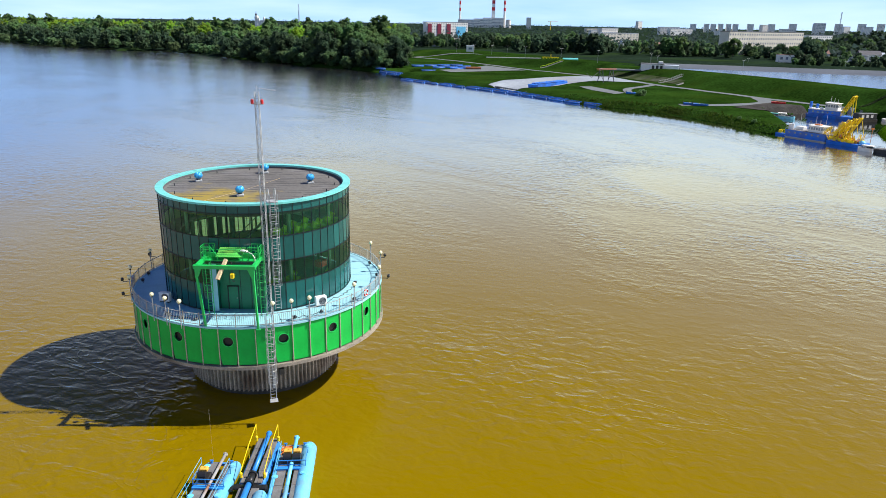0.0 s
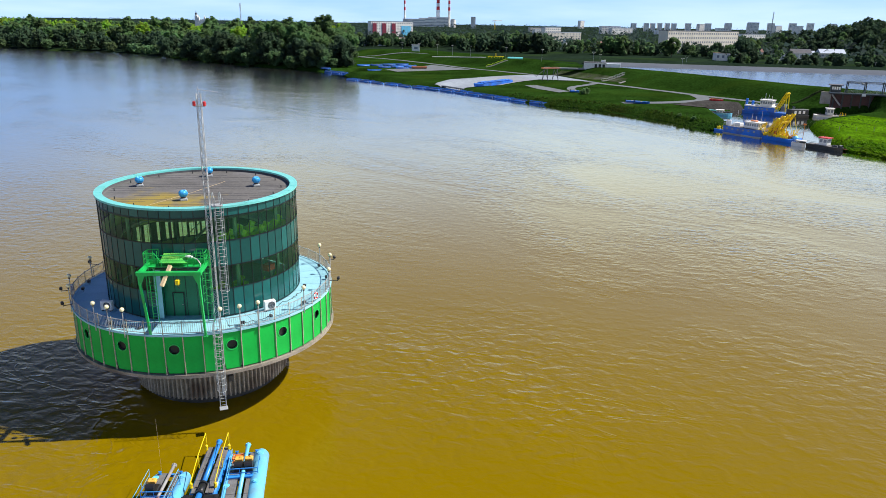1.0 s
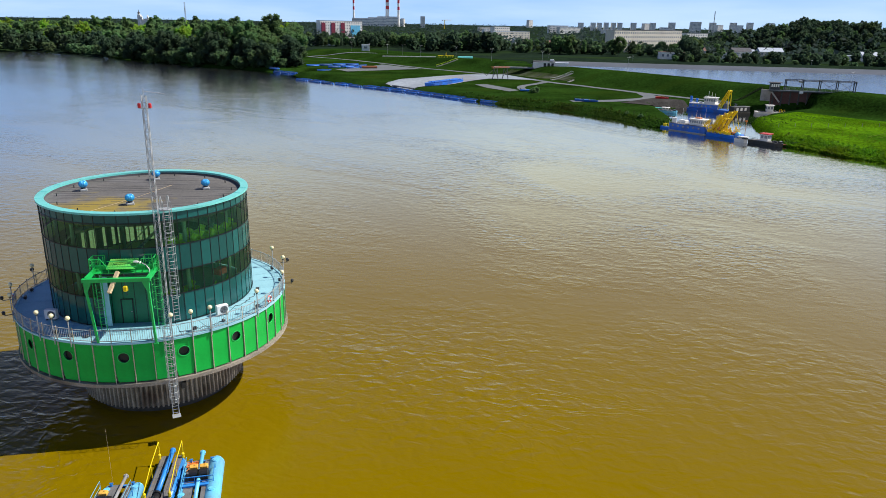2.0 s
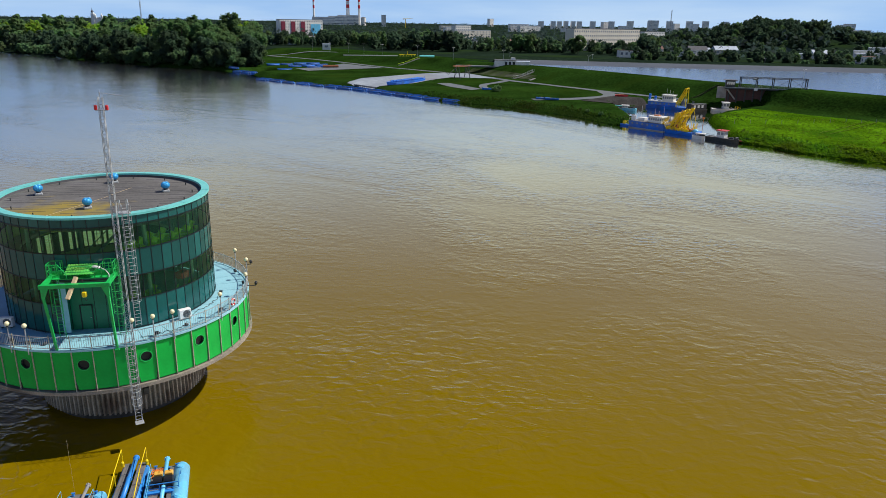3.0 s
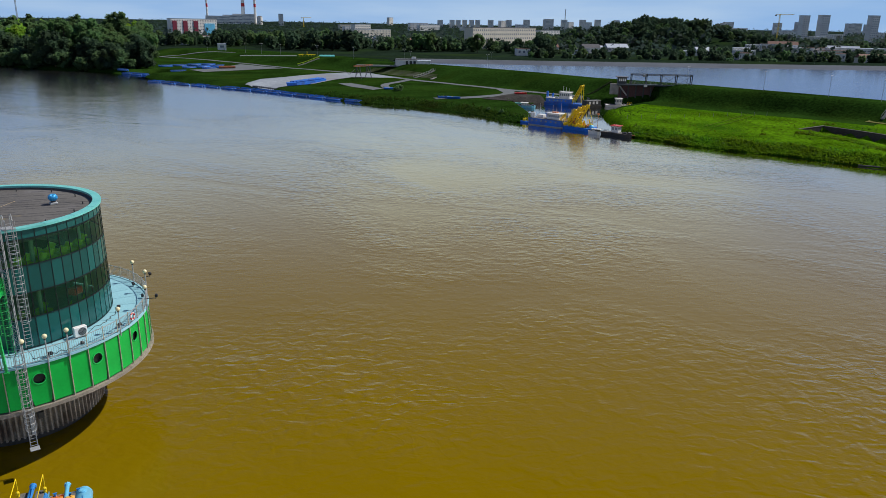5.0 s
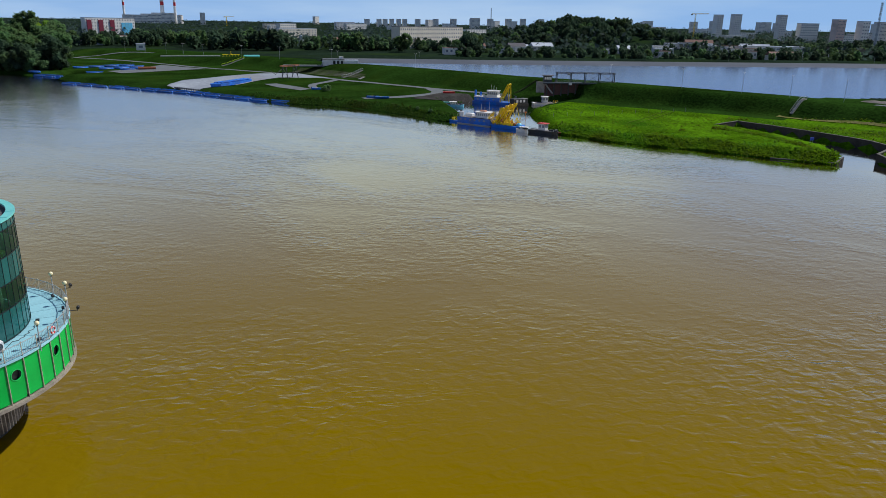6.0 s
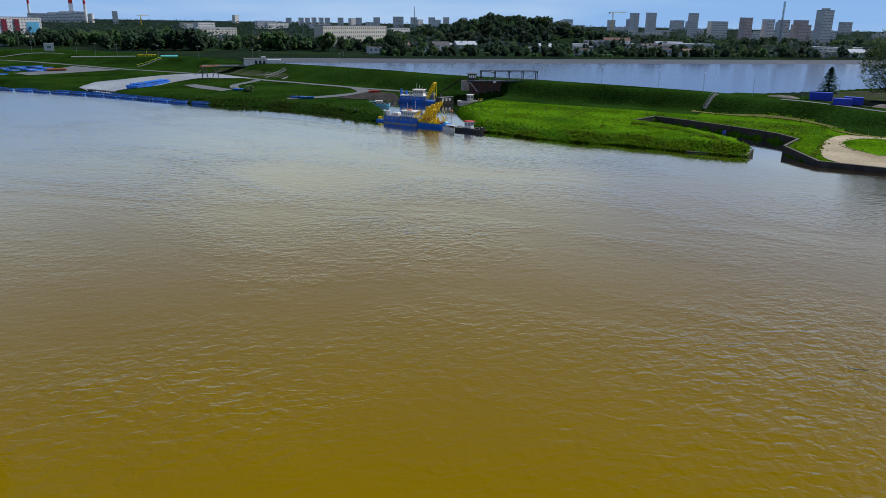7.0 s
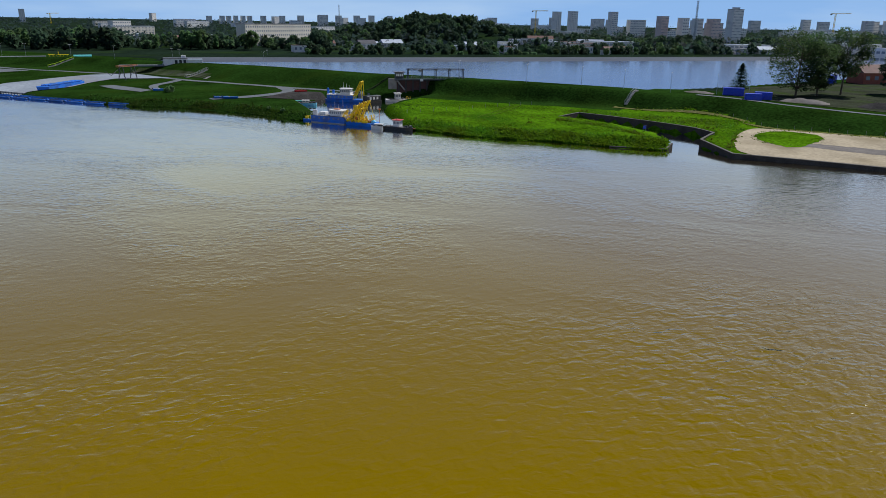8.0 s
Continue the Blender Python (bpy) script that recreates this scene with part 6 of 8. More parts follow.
    g = Geo()
    g.bar((14.8, -2.4, 2.8), (17.6, -2.8, 5.0), 0.14).bar((14.8, -1.6, 2.8), (17.6, -2.0, 5.0), 0.14).bar((16.0, -3.0, 1.2), (17.6, -2.8, 5.0), 0.12)
    part("hoist_frame", g, M["yellow"], s)
    rail(s, [(x, -2.2, 5.0) for x in (8.8, 10.6, 12.4, 14.2)], 0.8, M["white"], 1, 0.03)
    rail(s, [(x, 3.1, 2.75) for x in (0.4, 2.5, 4.5, 6.5)], 1.0, M["white"], 1, 0.04)
    for x, y, h in ((9.4, 0.8, 3.0), (12.2, -0.9, 2.2), (2.6, 1.8, 3.2)):
        part("mast_pole", Geo().tube((x, y, 2.8), (x, y, 4.9 + h), 0.05, 5), M["white"], s)
    for y0, y1 in ((-3.2, -2.2), (-1.9, -0.6), (0.2, 1.6)):  # lower stays in front of the booms
        part("boom", truss(Geo(), (17.4, y0, 1.4), (21.6, y1, 4.9), 0.4, 0.4, 7, 0.07), M["yellow"], s)
    part("anchor_winch", Geo().tube((26.6, -1.6, 1.7), (26.6, 1.0, 1.7), 0.5, 12).box((26.6, -1.9, 1.6), (1.0, 0.3, 1.0), 0, 0.05).box((26.6, 1.3, 1.6), (1.0, 0.3, 1.0), 0, 0.05), M["rust"], s, "rusty anchor winch")
    s.scale = (0.84, 0.84, 0.88)
    return s


def dredger_small():
    x, y = to_xy(48.5, 61.0)
    s = thing("dredger", (float(x), float(y), 0), "blue and white dredger with tall yellow frame in the little harbour", "ship", "dredgers", -46)
    part("hull", hull(Geo(), 0, 24, 6.5, -0.5, 1.2, 1.5, 1.0), M["hull_blue"], s)
    part("upper_hull", Geo().box((8.5, 0, 2.1), (14.5, 5.2, 1.8), 0, 0.15), M["hull_blue"], s, "bright blue deckhouse")
    for k in range(5):
        part("porthole", Geo().box((3.5 + 2.2 * k, -2.62, 2.2), (0.8, 0.06, 0.7)), M["window"], s)
    part("white_band", Geo().box((8.5, 0, 3.2), (14.6, 5.3, 0.4), 0, 0.05), M["white"], s)
    cabin(s, 8.5, 14.2, 4.4, 3.4, 5.9, M["white"], M["white"], 5, 4)
    for xx in (1.2, 4.2):
        part("funnel", Geo().tube((xx, 0, 2.8), (xx, 0, 6.0 if xx < 2 else 5.2), 0.6, 12).tube((xx, 0, 4.6), (xx, 0, 4.9), 0.68, 12), M["hull_blue"], s)
    for yy in (-1.8, 1.8):
        part("frame_leg", truss(Geo(), (15.5, yy, 1.4), (20.2, yy, 9.4), 0.55, 0.7, 8, 0.18), M["yellow"], s)
        part("frame_stay", Geo().tube((20.2, yy, 9.4), (20.6, yy, 1.2), 0.2, 6), M["yellow"], s)
    part("frame_head", Geo().bar((20.2, -2.0, 9.4), (20.2, 2.0, 9.4), 0.4), M["yellow"], s)
    part("mast_pole", Geo().tube((11.5, 0, 6.0), (11.5, 0, 8.2), 0.08, 5), M["white"], s)
    rail(s, [(xx, -2.6, 3.4) for xx in (1.5, 3.5, 5.5, 7.5)], 0.9, M["white"], 1, 0.04)
    rail(s, [(xx, -3.1, 1.2) for xx in (16.0, 18.0, 20.0, 22.5)], 0.9, M["white"], 1, 0.04)
    rail(s, [(xx, -2.2, 5.95) for xx in (8.7, 10.5, 12.3, 14.0)], 0.8, M["white"], 1, 0.03)
    for x, y, h in ((9.5, 1.2, 2.6), (13.4, -1.0, 1.8)):
        part("mast_pole", Geo().tube((x, y, 6.0), (x, y, 6.0 + h), 0.06, 5), M["white"], s)
    part("life_raft", Geo().tube((6.2, -1.8, 3.75), (7.6, -1.8, 3.75), 0.35, 12), M["white"], s, "white life-raft canister")
    part("frame_brace", Geo().tube((16.4, -1.8, 3.0), (16.4, 1.8, 3.0), 0.14, 6).tube((18.3, -1.8, 6.2), (18.3, 1.8, 6.2), 0.14, 6), M["yellow"], s)
    s.scale = (0.80, 0.85, 0.92)
    return s


def work_boat(s0, n0, turn, length, w, hull_mat, house, label, tall=1.9, mast_h=3.0):
    x, y = to_xy(s0, n0)
    b = thing("work_boat", (float(x), float(y), 0), label, "boat", "work boats", turn)
    part("hull", hull(Geo(), 0, length, w, -0.3, 1.0, length * 0.15, 0.4), hull_mat, b)
    part("deck", Geo().box((length * 0.45, 0, 1.02), (length * 0.7, w * 0.8, 0.06)), M["grating"], b)
    cabin(b, length * 0.35, length * 0.35 + 2.4, w * 0.62, 1.05, 1.05 + tall, M["white"], house, 2, 3)
    part("mast_pole", Geo().tube((length * 0.42, 0, 1.0 + tall), (length * 0.42, 0, 1.0 + tall + mast_h), 0.06, 5), M["dark_steel"], b)
    rail(b, [(length * k, -w * 0.45, 1.0) for k in (0.04, 0.16, 0.3)], 0.8, M["dark_steel"], 1, 0.03)
    g = Geo()
    r = random.Random(int(length * 10))
    for k in range(6):
        g.box((length * r.uniform(0.62, 0.95), r.uniform(-w / 4, w / 4), 1.25), (r.uniform(0.4, 0.9), r.uniform(0.3, 0.7), r.uniform(0.3, 0.7)), r.uniform(0, 80), 0.05)
    part("deck_gear", g, M["dark_steel"], b)
    return b


dredger_big()
dredger_small()
work_boat(112.6, 4.0, SHIP, 10.5, 3.4, M["dark_steel"], M["red"], "dark work boat with white cabin and red roof", 2.0, 0.8)
work_boat(109.2, 1.2, SHIP + 8, 4.0, 1.4, M["white"], M["white"], "small white motor boat beside the dredger", 0.5, 0.3)
work_boat(71.0, 73.0, -20, 12, 4.2, M["white"], M["white"], "white tug with tall mast in the little harbour", 2.4, 3.6)
work_boat(48.0, 40.0, -30, 9, 2.6, M["barge_blue"], M["white"], "light blue launch at the stony shore", 0.9, 0.5)
house_boat = thing("barge_cabin", (*to_xy(68.5, 65.5), 0), "black cabin barge with white windows", "barge", rz=10)
part("hull", hull(Geo(), -4, 5, 3.6, -0.3, 0.8, 0.4, 0.4), M["dark_steel"], house_boat)
part("cabin", Geo().box((0.5, 0, 1.9), (7.6, 3.0, 2.2), 0, 0.06), M["dark_steel"], house_boat)
for k in range(3):
    part("window", Geo().box((-1.6 + 1.9 * k, -1.52, 2.0), (1.0, 0.06, 1.1)), M["white"], house_boat)
landing = thing("landing_stage", (*to_xy(121.6, 4.4), 0), "rusty pipe landing stage at the grassy bank", "jetty", rz=SHIP + 20)
part("deck", Geo().box((4, 0, 0.5), (9, 1.2, 0.16), 0, 0.03), M["rust"], landing)
rail(landing, [(x, 0.5, 0.55) for x in (0, 2, 4, 6, 8)], 0.8, M["dark_steel"], 1, 0.03)
for x in (0.5, 4, 8):
    part("pile", Geo().tube((x, 0, -2), (x, 0, 0.6), 0.12, 8), M["rust"], landing)
green_pier = thing("floating_pier", (*to_xy(37, 44), 0), "pale green floating gangway by the stony shore", "jetty", rz=-40)
part("deck", Geo().box((5, 0, 0.9), (11, 1.6, 0.3), 0, 0.05), M["teal"], green_pier)
for k in range(4):
    part("float_box", Geo().box((0.8 + 2.8 * k, 0, 0.35), (1.6, 1.8, 0.8), 0, 0.08), M["dark_steel"], green_pier)


# ---------------------------------------------------------------- the string of blue pontoons
def pontoon(length=9.0):
    p = thing("pontoon", (0, 0, 0), "blue steel pontoon of a moored string along the bank", "pontoon", "string of blue pontoons")
    for y in (-0.75, 0.75):
        g = Geo()
        g.tube((-length * 0.46, y, 0.15), (length * 0.46, y, 0.15), 0.4, 10)
        part("float_drum", g, M["pontoon"], p, "", True)
    part("deck_plate", Geo().box((0, 0, 0.58), (length * 0.8, 1.1, 0.08), 0, 0.02), M["grating"], p)
    part("deck_pipe", Geo().tube((-length * 0.52, 0, 0.85), (length * 0.52, 0, 0.85), 0.2, 8), M["pontoon"], p)
    for x in (-length * 0.3, length * 0.3):
        part("saddle", Geo().box((x, 0, 0.7), (0.3, 1.5, 0.24), 0, 0.03), M["dark_steel"], p)
    return p


rnd = random.Random(12)
first = None
LINE = ((-41, 470, 15, 1), (-26, 419, 27, 2), (3.2, 384.1, 35, 2), (30.2, 352.3, 44, 2), (52, 318, 58, 1), (65.2, 300.6, 0, 0))
for (x0, y0, _, rows), (x1, y1, _, _) in zip(LINE[1:], LINE[2:]):
    L = math.hypot(x1 - x0, y1 - y0)
    k = max(1, round(L / 10.8))
    a = math.degrees(math.atan2(y1 - y0, x1 - x0))
    for j in range(rows):
        for i in range(k):
            t = (i + 0.5) / k
            ox, oy = 2.7 * j * INLAND[0], 2.7 * j * INLAND[1]
            m = pose(x0 + (x1 - x0) * t + ox + rnd.uniform(-0.2, 0.2), y0 + (y1 - y0) * t + oy + 1.2, 0, 0, 0, a + rnd.uniform(-1.5, 1.5))
            if rows > 1 and j and rnd.random() < 0.22:
                continue
            if first is None:
                first = pontoon()
                first.matrix_basis = m
            else:
                copy_thing(first, m)
for s0, n0, turn, k in ((-216, -8, -50, 3), (-208, -9, -54, 2), (-190, 4, 10, 2), (-226, 24, 20, 4), (-206, 30, 24, 3), (-192, 36, 22, 2)):
    for i in range(k):
        c = math.cos(radians(turn)), math.sin(radians(turn))
        x, y = to_xy(s0, n0)
        x, y = x + c[0] * 9.5 * i, y + c[1] * 9.5 * i
        s1, n1 = to_sn(x, y)
        copy_thing(first, pose(x, y, max(0.0, float(height(s1, n1)) + 0.15), 0, 0, turn))
# barge hauled out on the slip, with rows of pipes
x, y = to_xy(-74, 15)
slip_barge = thing("slip_barge", (float(x), float(y), 0.9), "blue barge stacked with blue pipes, hauled out on the slipway", "barge", rz=math.degrees(math.atan2(*reversed([b - a for a, b in zip(to_xy(-74, 15), to_xy(-91, 53))]))))
part("hull", hull(Geo(), 0, 34, 6.0, 0.0, 1.9, 2.5, 0.8), M["pontoon"], slip_barge)
for k in range(7):
    part("pipe", Geo().tube((3 + (k % 3), -1.8 + 0.6 * k, 2.25), (31, -1.8 + 0.6 * k, 2.25), 0.28, 8), M["pontoon"], slip_barge)
for k in range(9):
    part("post", Geo().tube((3 + 3.5 * k, -2.5, 1.9), (3 + 3.5 * k, -2.5, 3.2), 0.08, 5), M["hull_blue"], slip_barge)
x, y = to_xy(-76, 1.5)
jet = thing("dark_jetty", (float(x), float(y), 0), "dark steel jetty with posts at the foot of the slipway", "jetty", rz=SHIP)
part("deck", Geo().box((0, 0, 1.1), (38, 2.6, 0.3), 0, 0.05), M["dark_steel"], jet)
for k in range(20):
    part("post", Geo().tube((-18.4 + 1.9 * k, -1.1, -2), (-18.4 + 1.9 * k, -1.1, 1.6), 0.13, 6), M["dark_steel"], jet)
small = None
for s0, n0, turn, z in ((22, 26, 20, 0.2), (26, 27, 24, 0.2), (-20, 33, 10, 0.3)):
    x, y = to_xy(s0, n0)
    b = thing("skiff", (float(x), float(y), float(height(s0, n0)) + z), "small blue boat lying on the bank", "boat", "boats on the bank", turn - 40)
    part("hull", hull(Geo(), -3, 3, 1.8, 0, 0.7, 1.6, 0.2), M["pontoon"], b)
    part("thwart", Geo().box((-0.5, 0, 0.72), (0.4, 1.5, 0.06)), M["wood"], b)
    part("outboard", Geo().box((-3.0, 0, 0.8), (0.4, 0.4, 0.7), 0, 0.08), M["black"], b)
x, y = to_xy(34, 62)
kayak = thing("red_boat", (float(x), float(y), float(height(34, 62)) + 0.15), "red upturned boat on the stony shore", "boat", rz=-30)
part("hull", hull(Geo(), -3, 3, 1.6, 0, 0.7, 1.8, 1.2), M["red"], kayak)
x, y = to_xy(-186, 45)
flat_barge = thing("stored_float", (float(x), float(y), float(height(-186, 45)) + 0.14), "dark rusty float lying on the concrete yard", "float", rz=5)
part("drum", Geo().tube((-5, 0, 0.8), (5, 0, 0.8), 0.8, 12), M["rust"], flat_barge)
for xx in (-3.5, 3.5):
    part("cradle", Geo().box((xx, 0, 0.25), (0.5, 1.8, 0.5), 0, 0.04), M["dark_steel"], flat_barge)

# ---------------------------------------------------------------- sluice gate with its bridge and gantry
gx, gy = 167.9, 276.0
GA = math.degrees(math.atan2(262.2 - 276.0, 199.3 - 167.9))
sluice = thing("sluice_gate", (gx, gy, 0), "concrete sluice gate with red-brown panels and steel gantry", "sluice", rz=GA)
part("gate_wall", Geo().box((13, 4.0, 3.9), (18, 1.2, 9.0), 0, 0.1), M["red_brown"], sluice, "red-brown gate panels")
for k in range(6):
    part("gate_rib", Geo().box((5.0 + 3.2 * k, 3.3, 3.9), (0.5, 0.5, 8.4), 0, 0.05), M["dark_steel"], sluice)
part("bridge_deck", Geo().box((19, 2.4, 8.5), (32, 4.2, 0.5), 0, 0.06), M["dark_steel"], sluice)
part("bridge_kerb", Geo().box((19, 0.4, 8.85), (32, 0.3, 0.25), 0, 0.04), M["pale_concrete"], sluice)
g = Geo()
g.box((2.2, 3.9, 6.5), (3.6, 1.0, 4.6), 0, 0.06)
g.bar((4.2, 3.0, 8.0), (7.4, 1.4, 4.0), 0.5, 0.5)
part("wing_wall", g, M["concrete"], sluice)
part("pier_wall", Geo().box((22.8, 2.8, 5.6), (1.6, 3.6, 6.2), 0, 0.08), M["concrete"], sluice)
part("end_wall", Geo().box((29, 3.2, 7.0), (11.5, 1.0, 2.8), 0, 0.06), M["pale_concrete"], sluice)
booth = part("gatehouse", Geo().box((5.0, 2.4, 10.2), (3.6, 3.0, 2.9), 0, 0.06), M["dark_steel"], sluice, "dark glazed control booth")
part("booth_roof", Geo().box((5.0, 2.4, 11.75), (5.0, 4.2, 0.2), 0, 0.04), M["roof_dark"], booth)
for k in range(4):
    part("window", Geo().box((3.8 + 0.8 * k, 0.88, 10.6), (0.6, 0.06, 1.1)), M["light_wall"], booth)
for k in range(5):
    x = 8.9 + 6.3 * k
    for y in (0.9, 3.9):
        part("gantry_post", Geo().bar((x, y, 8.7), (x, y, 13.0), 0.32), M["dark_steel"], sluice)
    part("gantry_cross", Geo().bar((x, 0.5, 13.0), (x, 4.3, 13.0), 0.3), M["dark_steel"], sluice)
for y in (0.9, 3.9):
    part("gantry_beam", truss(Geo(), (8.6, y, 12.9), (34.4, y, 12.9), 0.3, 0.5, 22, 0.05), M["dark_steel"], sluice)
for a, b in ((21.5, 27.8), (27.8, 34.1)):
    part("gantry_brace", Geo().tube((a, 0.9, 8.9), (b, 0.9, 12.8), 0.07, 5).tube((b, 0.9, 8.9), (a, 0.9, 12.8), 0.07, 5), M["dark_steel"], sluice)
part("gate_hoist", Geo().box((14.5, 2.4, 12.4), (1.6, 1.4, 0.8), 0, 0.1), M["steel"], sluice)
rail(sluice, [(8 + 2.2 * k, 0.5, 8.9) for k in range(13)], 1.1, M["steel"], 2, 0.03)
part("notice_board", Geo().box((14.8, 0.25, 8.4), (1.4, 0.06, 1.0)), M["white"], sluice)
a_frame = thing("a_frame", (168.0, 260.0, float(height(*to_sn(168.0, 260.0)))), "yellow timber trestle at the harbour's edge", "trestle")
g = Geo()
for y in (-1.0, 1.0):
    g.bar((-1.6, y, 0), (-0.4, y, 5.0), 0.15)
    g.bar((1.8, y, 0), (0.2, y, 5.0), 0.15)
for z in (1.2, 2.6, 4.0):
    g.bar((-1.3 + z * 0.24, -1.0, z), (-1.3 + z * 0.24, 1.0, z), 0.11)
    g.bar((1.4 - z * 0.3, -1.0, z), (1.4 - z * 0.3, 1.0, z), 0.11)
part("trestle_frame", g, M["yellow"], a_frame)


def stairs(a, b, width, k, label, side_rail=True, tint="steel", tread="concrete"):
    """Concrete steps up the dike between two points given along and away from the bank."""
    s = thing("stairs", (0, 0, 0), label, "stairs", "dike stairs")
    tagged(s, kind="structure")
    pa, pb = Vector(over(*a)), Vector(over(*b))
    ang = math.degrees(math.atan2(pb.y - pa.y, pb.x - pa.x))
    for i in range(k):
        t = (i + 0.5) / k
        p = pa.lerp(pb, t)
        z = float(height(a[0] + (b[0] - a[0]) * t, a[1] + (b[1] - a[1]) * t))
        part("step", Geo().box((p.x, p.y, z + 0.1), ((pb - pa).length / k * 1.02, width, 0.5), ang, 0.02), M[tread], s)
    if side_rail:
        d = Vector((-(pb.y - pa.y), pb.x - pa.x, 0)).normalized() * width / 2
        for e in (-1, 1):
            pts = []
            for i in range(5):
                t = i / 4
                p = pa.lerp(pb, t) + d * e
                pts.append((p.x, p.y, float(height(a[0] + (b[0] - a[0]) * t, a[1] + (b[1] - a[1]) * t)) + 0.3))
            rail(s, pts, 1.0, M[tint], 0, 0.05)
    return s


stairs((172.3, 83), (174.2, 92.5), 1.1, 16, "concrete steps with rails up the grassy dike")
stairs((55, 83), (60, 95), 1.3, 14, "overgrown concrete steps up the dike", False, "dark_steel", "rubble_turf")
stairs((-181, 95), (-177, 110), 1.3, 14, "yellow-railed concrete steps up the dike", True, "machine_green")
stairs((-61, 88), (-58, 101), 1.5, 14, "concrete steps over the rubble slope")
stairs((-47, 87), (-48, 92), 1.2, 8, "short concrete steps at the dike's foot", False)

portal = thing("slip_portal", (*to_xy(-76, 64), float(height(-76, 64))), "dark steel portal frame with yellow top over the slipway", "portal frame", rz=35)
for x in (-4, 4):
    for y in (-1.6, 1.6):
        part("portal_leg", Geo().bar((x, y * 1.4, -0.5), (x, y * 0.6, 6.4), 0.28), M["dark_steel"], portal)
    part("portal_brace", Geo().tube((x, -2.0, 1.0), (x, 1.2, 5.6), 0.09, 5).tube((x, 2.0, 1.0), (x, -1.2, 5.6), 0.09, 5), M["dark_steel"], portal)
part("portal_head", truss(Geo(), (-7, 0, 6.7), (7, 0, 6.7), 1.2, 0.6, 10, 0.09), M["rust"], portal)
part("portal_brace", Geo().tube((-4, 0, 6.4), (-11, 0, 2.6), 0.12, 6).tube((-11, 0, 2.6), (-15, 0, 5.0), 0.1, 6), M["dark_steel"], portal)


def pump_house():
    x, y = 124.0, 430.5
    s0, n0 = to_sn(x, y)
    h = thing("pump_house", (x, y, 6.9), "low grey pump house with dark doors at the reservoir's corner", "building", rz=-16)
    part("wall", Geo().box((-4, 0, 2.0), (13, 6, 4.0), 0, 0.05), M["grey_wall"], h)
    part("wall", Geo().box((6.5, 0, 1.7), (8.0, 6.5, 3.4), 0, 0.05), M["light_wall"], h)
    part("roof", Geo().box((-4, 0, 4.1), (13.5, 6.5, 0.25), 0, 0.04), M["roof_dark"], h)
    part("roof", Geo().box((6.5, 0, 3.5), (8.4, 6.9, 0.25), 0, 0.04), M["roof_grey"], h)
    for k in range(3):
        part("door", Geo().box((-3.6 + 2.3 * k, -3.04, 1.7), (1.4, 0.1, 3.2)), M["black"], h)
    part("roof_unit", Geo().box((0.5, 0.5, 4.9), (2.6, 2.0, 1.3), 0, 0.06), M["white"], h)
    g = Geo()
    g.bar((-11.5, -2, 0), (-9.5, -2, 4.2), 0.5, 0.4)
    part("buttress", g, M["pale_concrete"], h)
    part("terrace", Geo().box((-22, -1, 0.2), (24, 7, 0.7), 0, 0.05), M["path"], h)
    return h


pump_house()


def small_house(x, y, z, w, d, hh, wall, roof, label, rz=0.0, windows=2, pitched=False):
    b = thing("small_building", (x, y, z), label, "building", "", rz)
    part("wall", Geo().box((0, 0, hh / 2 - 0.5), (w, d, hh + 1), 0, 0.04), wall, b)
    if pitched:
        g = Geo()
        e = 0.4
        g.add([(-w / 2 - e, -d / 2 - e, hh), (w / 2 + e, -d / 2 - e, hh), (w / 2 + e, d / 2 + e, hh), (-w / 2 - e, d / 2 + e, hh), (-w / 2 - e, 0, hh + d * 0.33), (w / 2 + e, 0, hh + d * 0.33)],
              [(0, 1, 5, 4), (2, 3, 4, 5), (0, 4, 3), (1, 2, 5), (3, 2, 1, 0)])
        part("roof", g, roof, b)
    else:
        part("roof", Geo().box((0, 0, hh + 0.12), (w + 0.5, d + 0.5, 0.24), 0, 0.03), roof, b)
    for k in range(windows):
        part("window", Geo().box((-w / 2 + w * (k + 0.5) / windows, -d / 2 - 0.02, hh * 0.55), (w / windows * 0.45, 0.08, hh * 0.35)), M["window"], b)
    return b


small_house(21.5, 676, float(height(*to_sn(21.5, 676.0))), 7, 5, 5.2, M["light_wall"], M["roof_grey"], "small white flat-roofed hut on the dike", 0, 1)


def yellow_frame():
    x, y = 75.0, 534.0
    s = thing("pipe_bridge", (x, y, 6.4), "yellow pipe frame and turquoise tank beside the dike", "pipework")
    g = Geo()
    for k in range(6):
        g.tube((-5 + 2 * k, 0, 0), (-5 + 2 * k, 0, 2.6), 0.22, 6)
    for z in (1.2, 2.6):
        g.tube((-6, 0, z), (6, 0, z), 0.25, 6)
    g.tube((0, 0, 2.6), (0, 0, 5.0), 0.2, 6)
    part("pipe_frame", g, M["yellow"], s)
    part("tank", Geo().tube((9, 2, 1.2), (20, 2, 1.2), 1.1, 12), M["teal"], s, "turquoise tank")
    part("long_pipe", Geo().tube((-46, 4, 1.6), (-7, 2, 1.6), 0.35, 8), M["steel"], s)
    return s


yellow_frame()


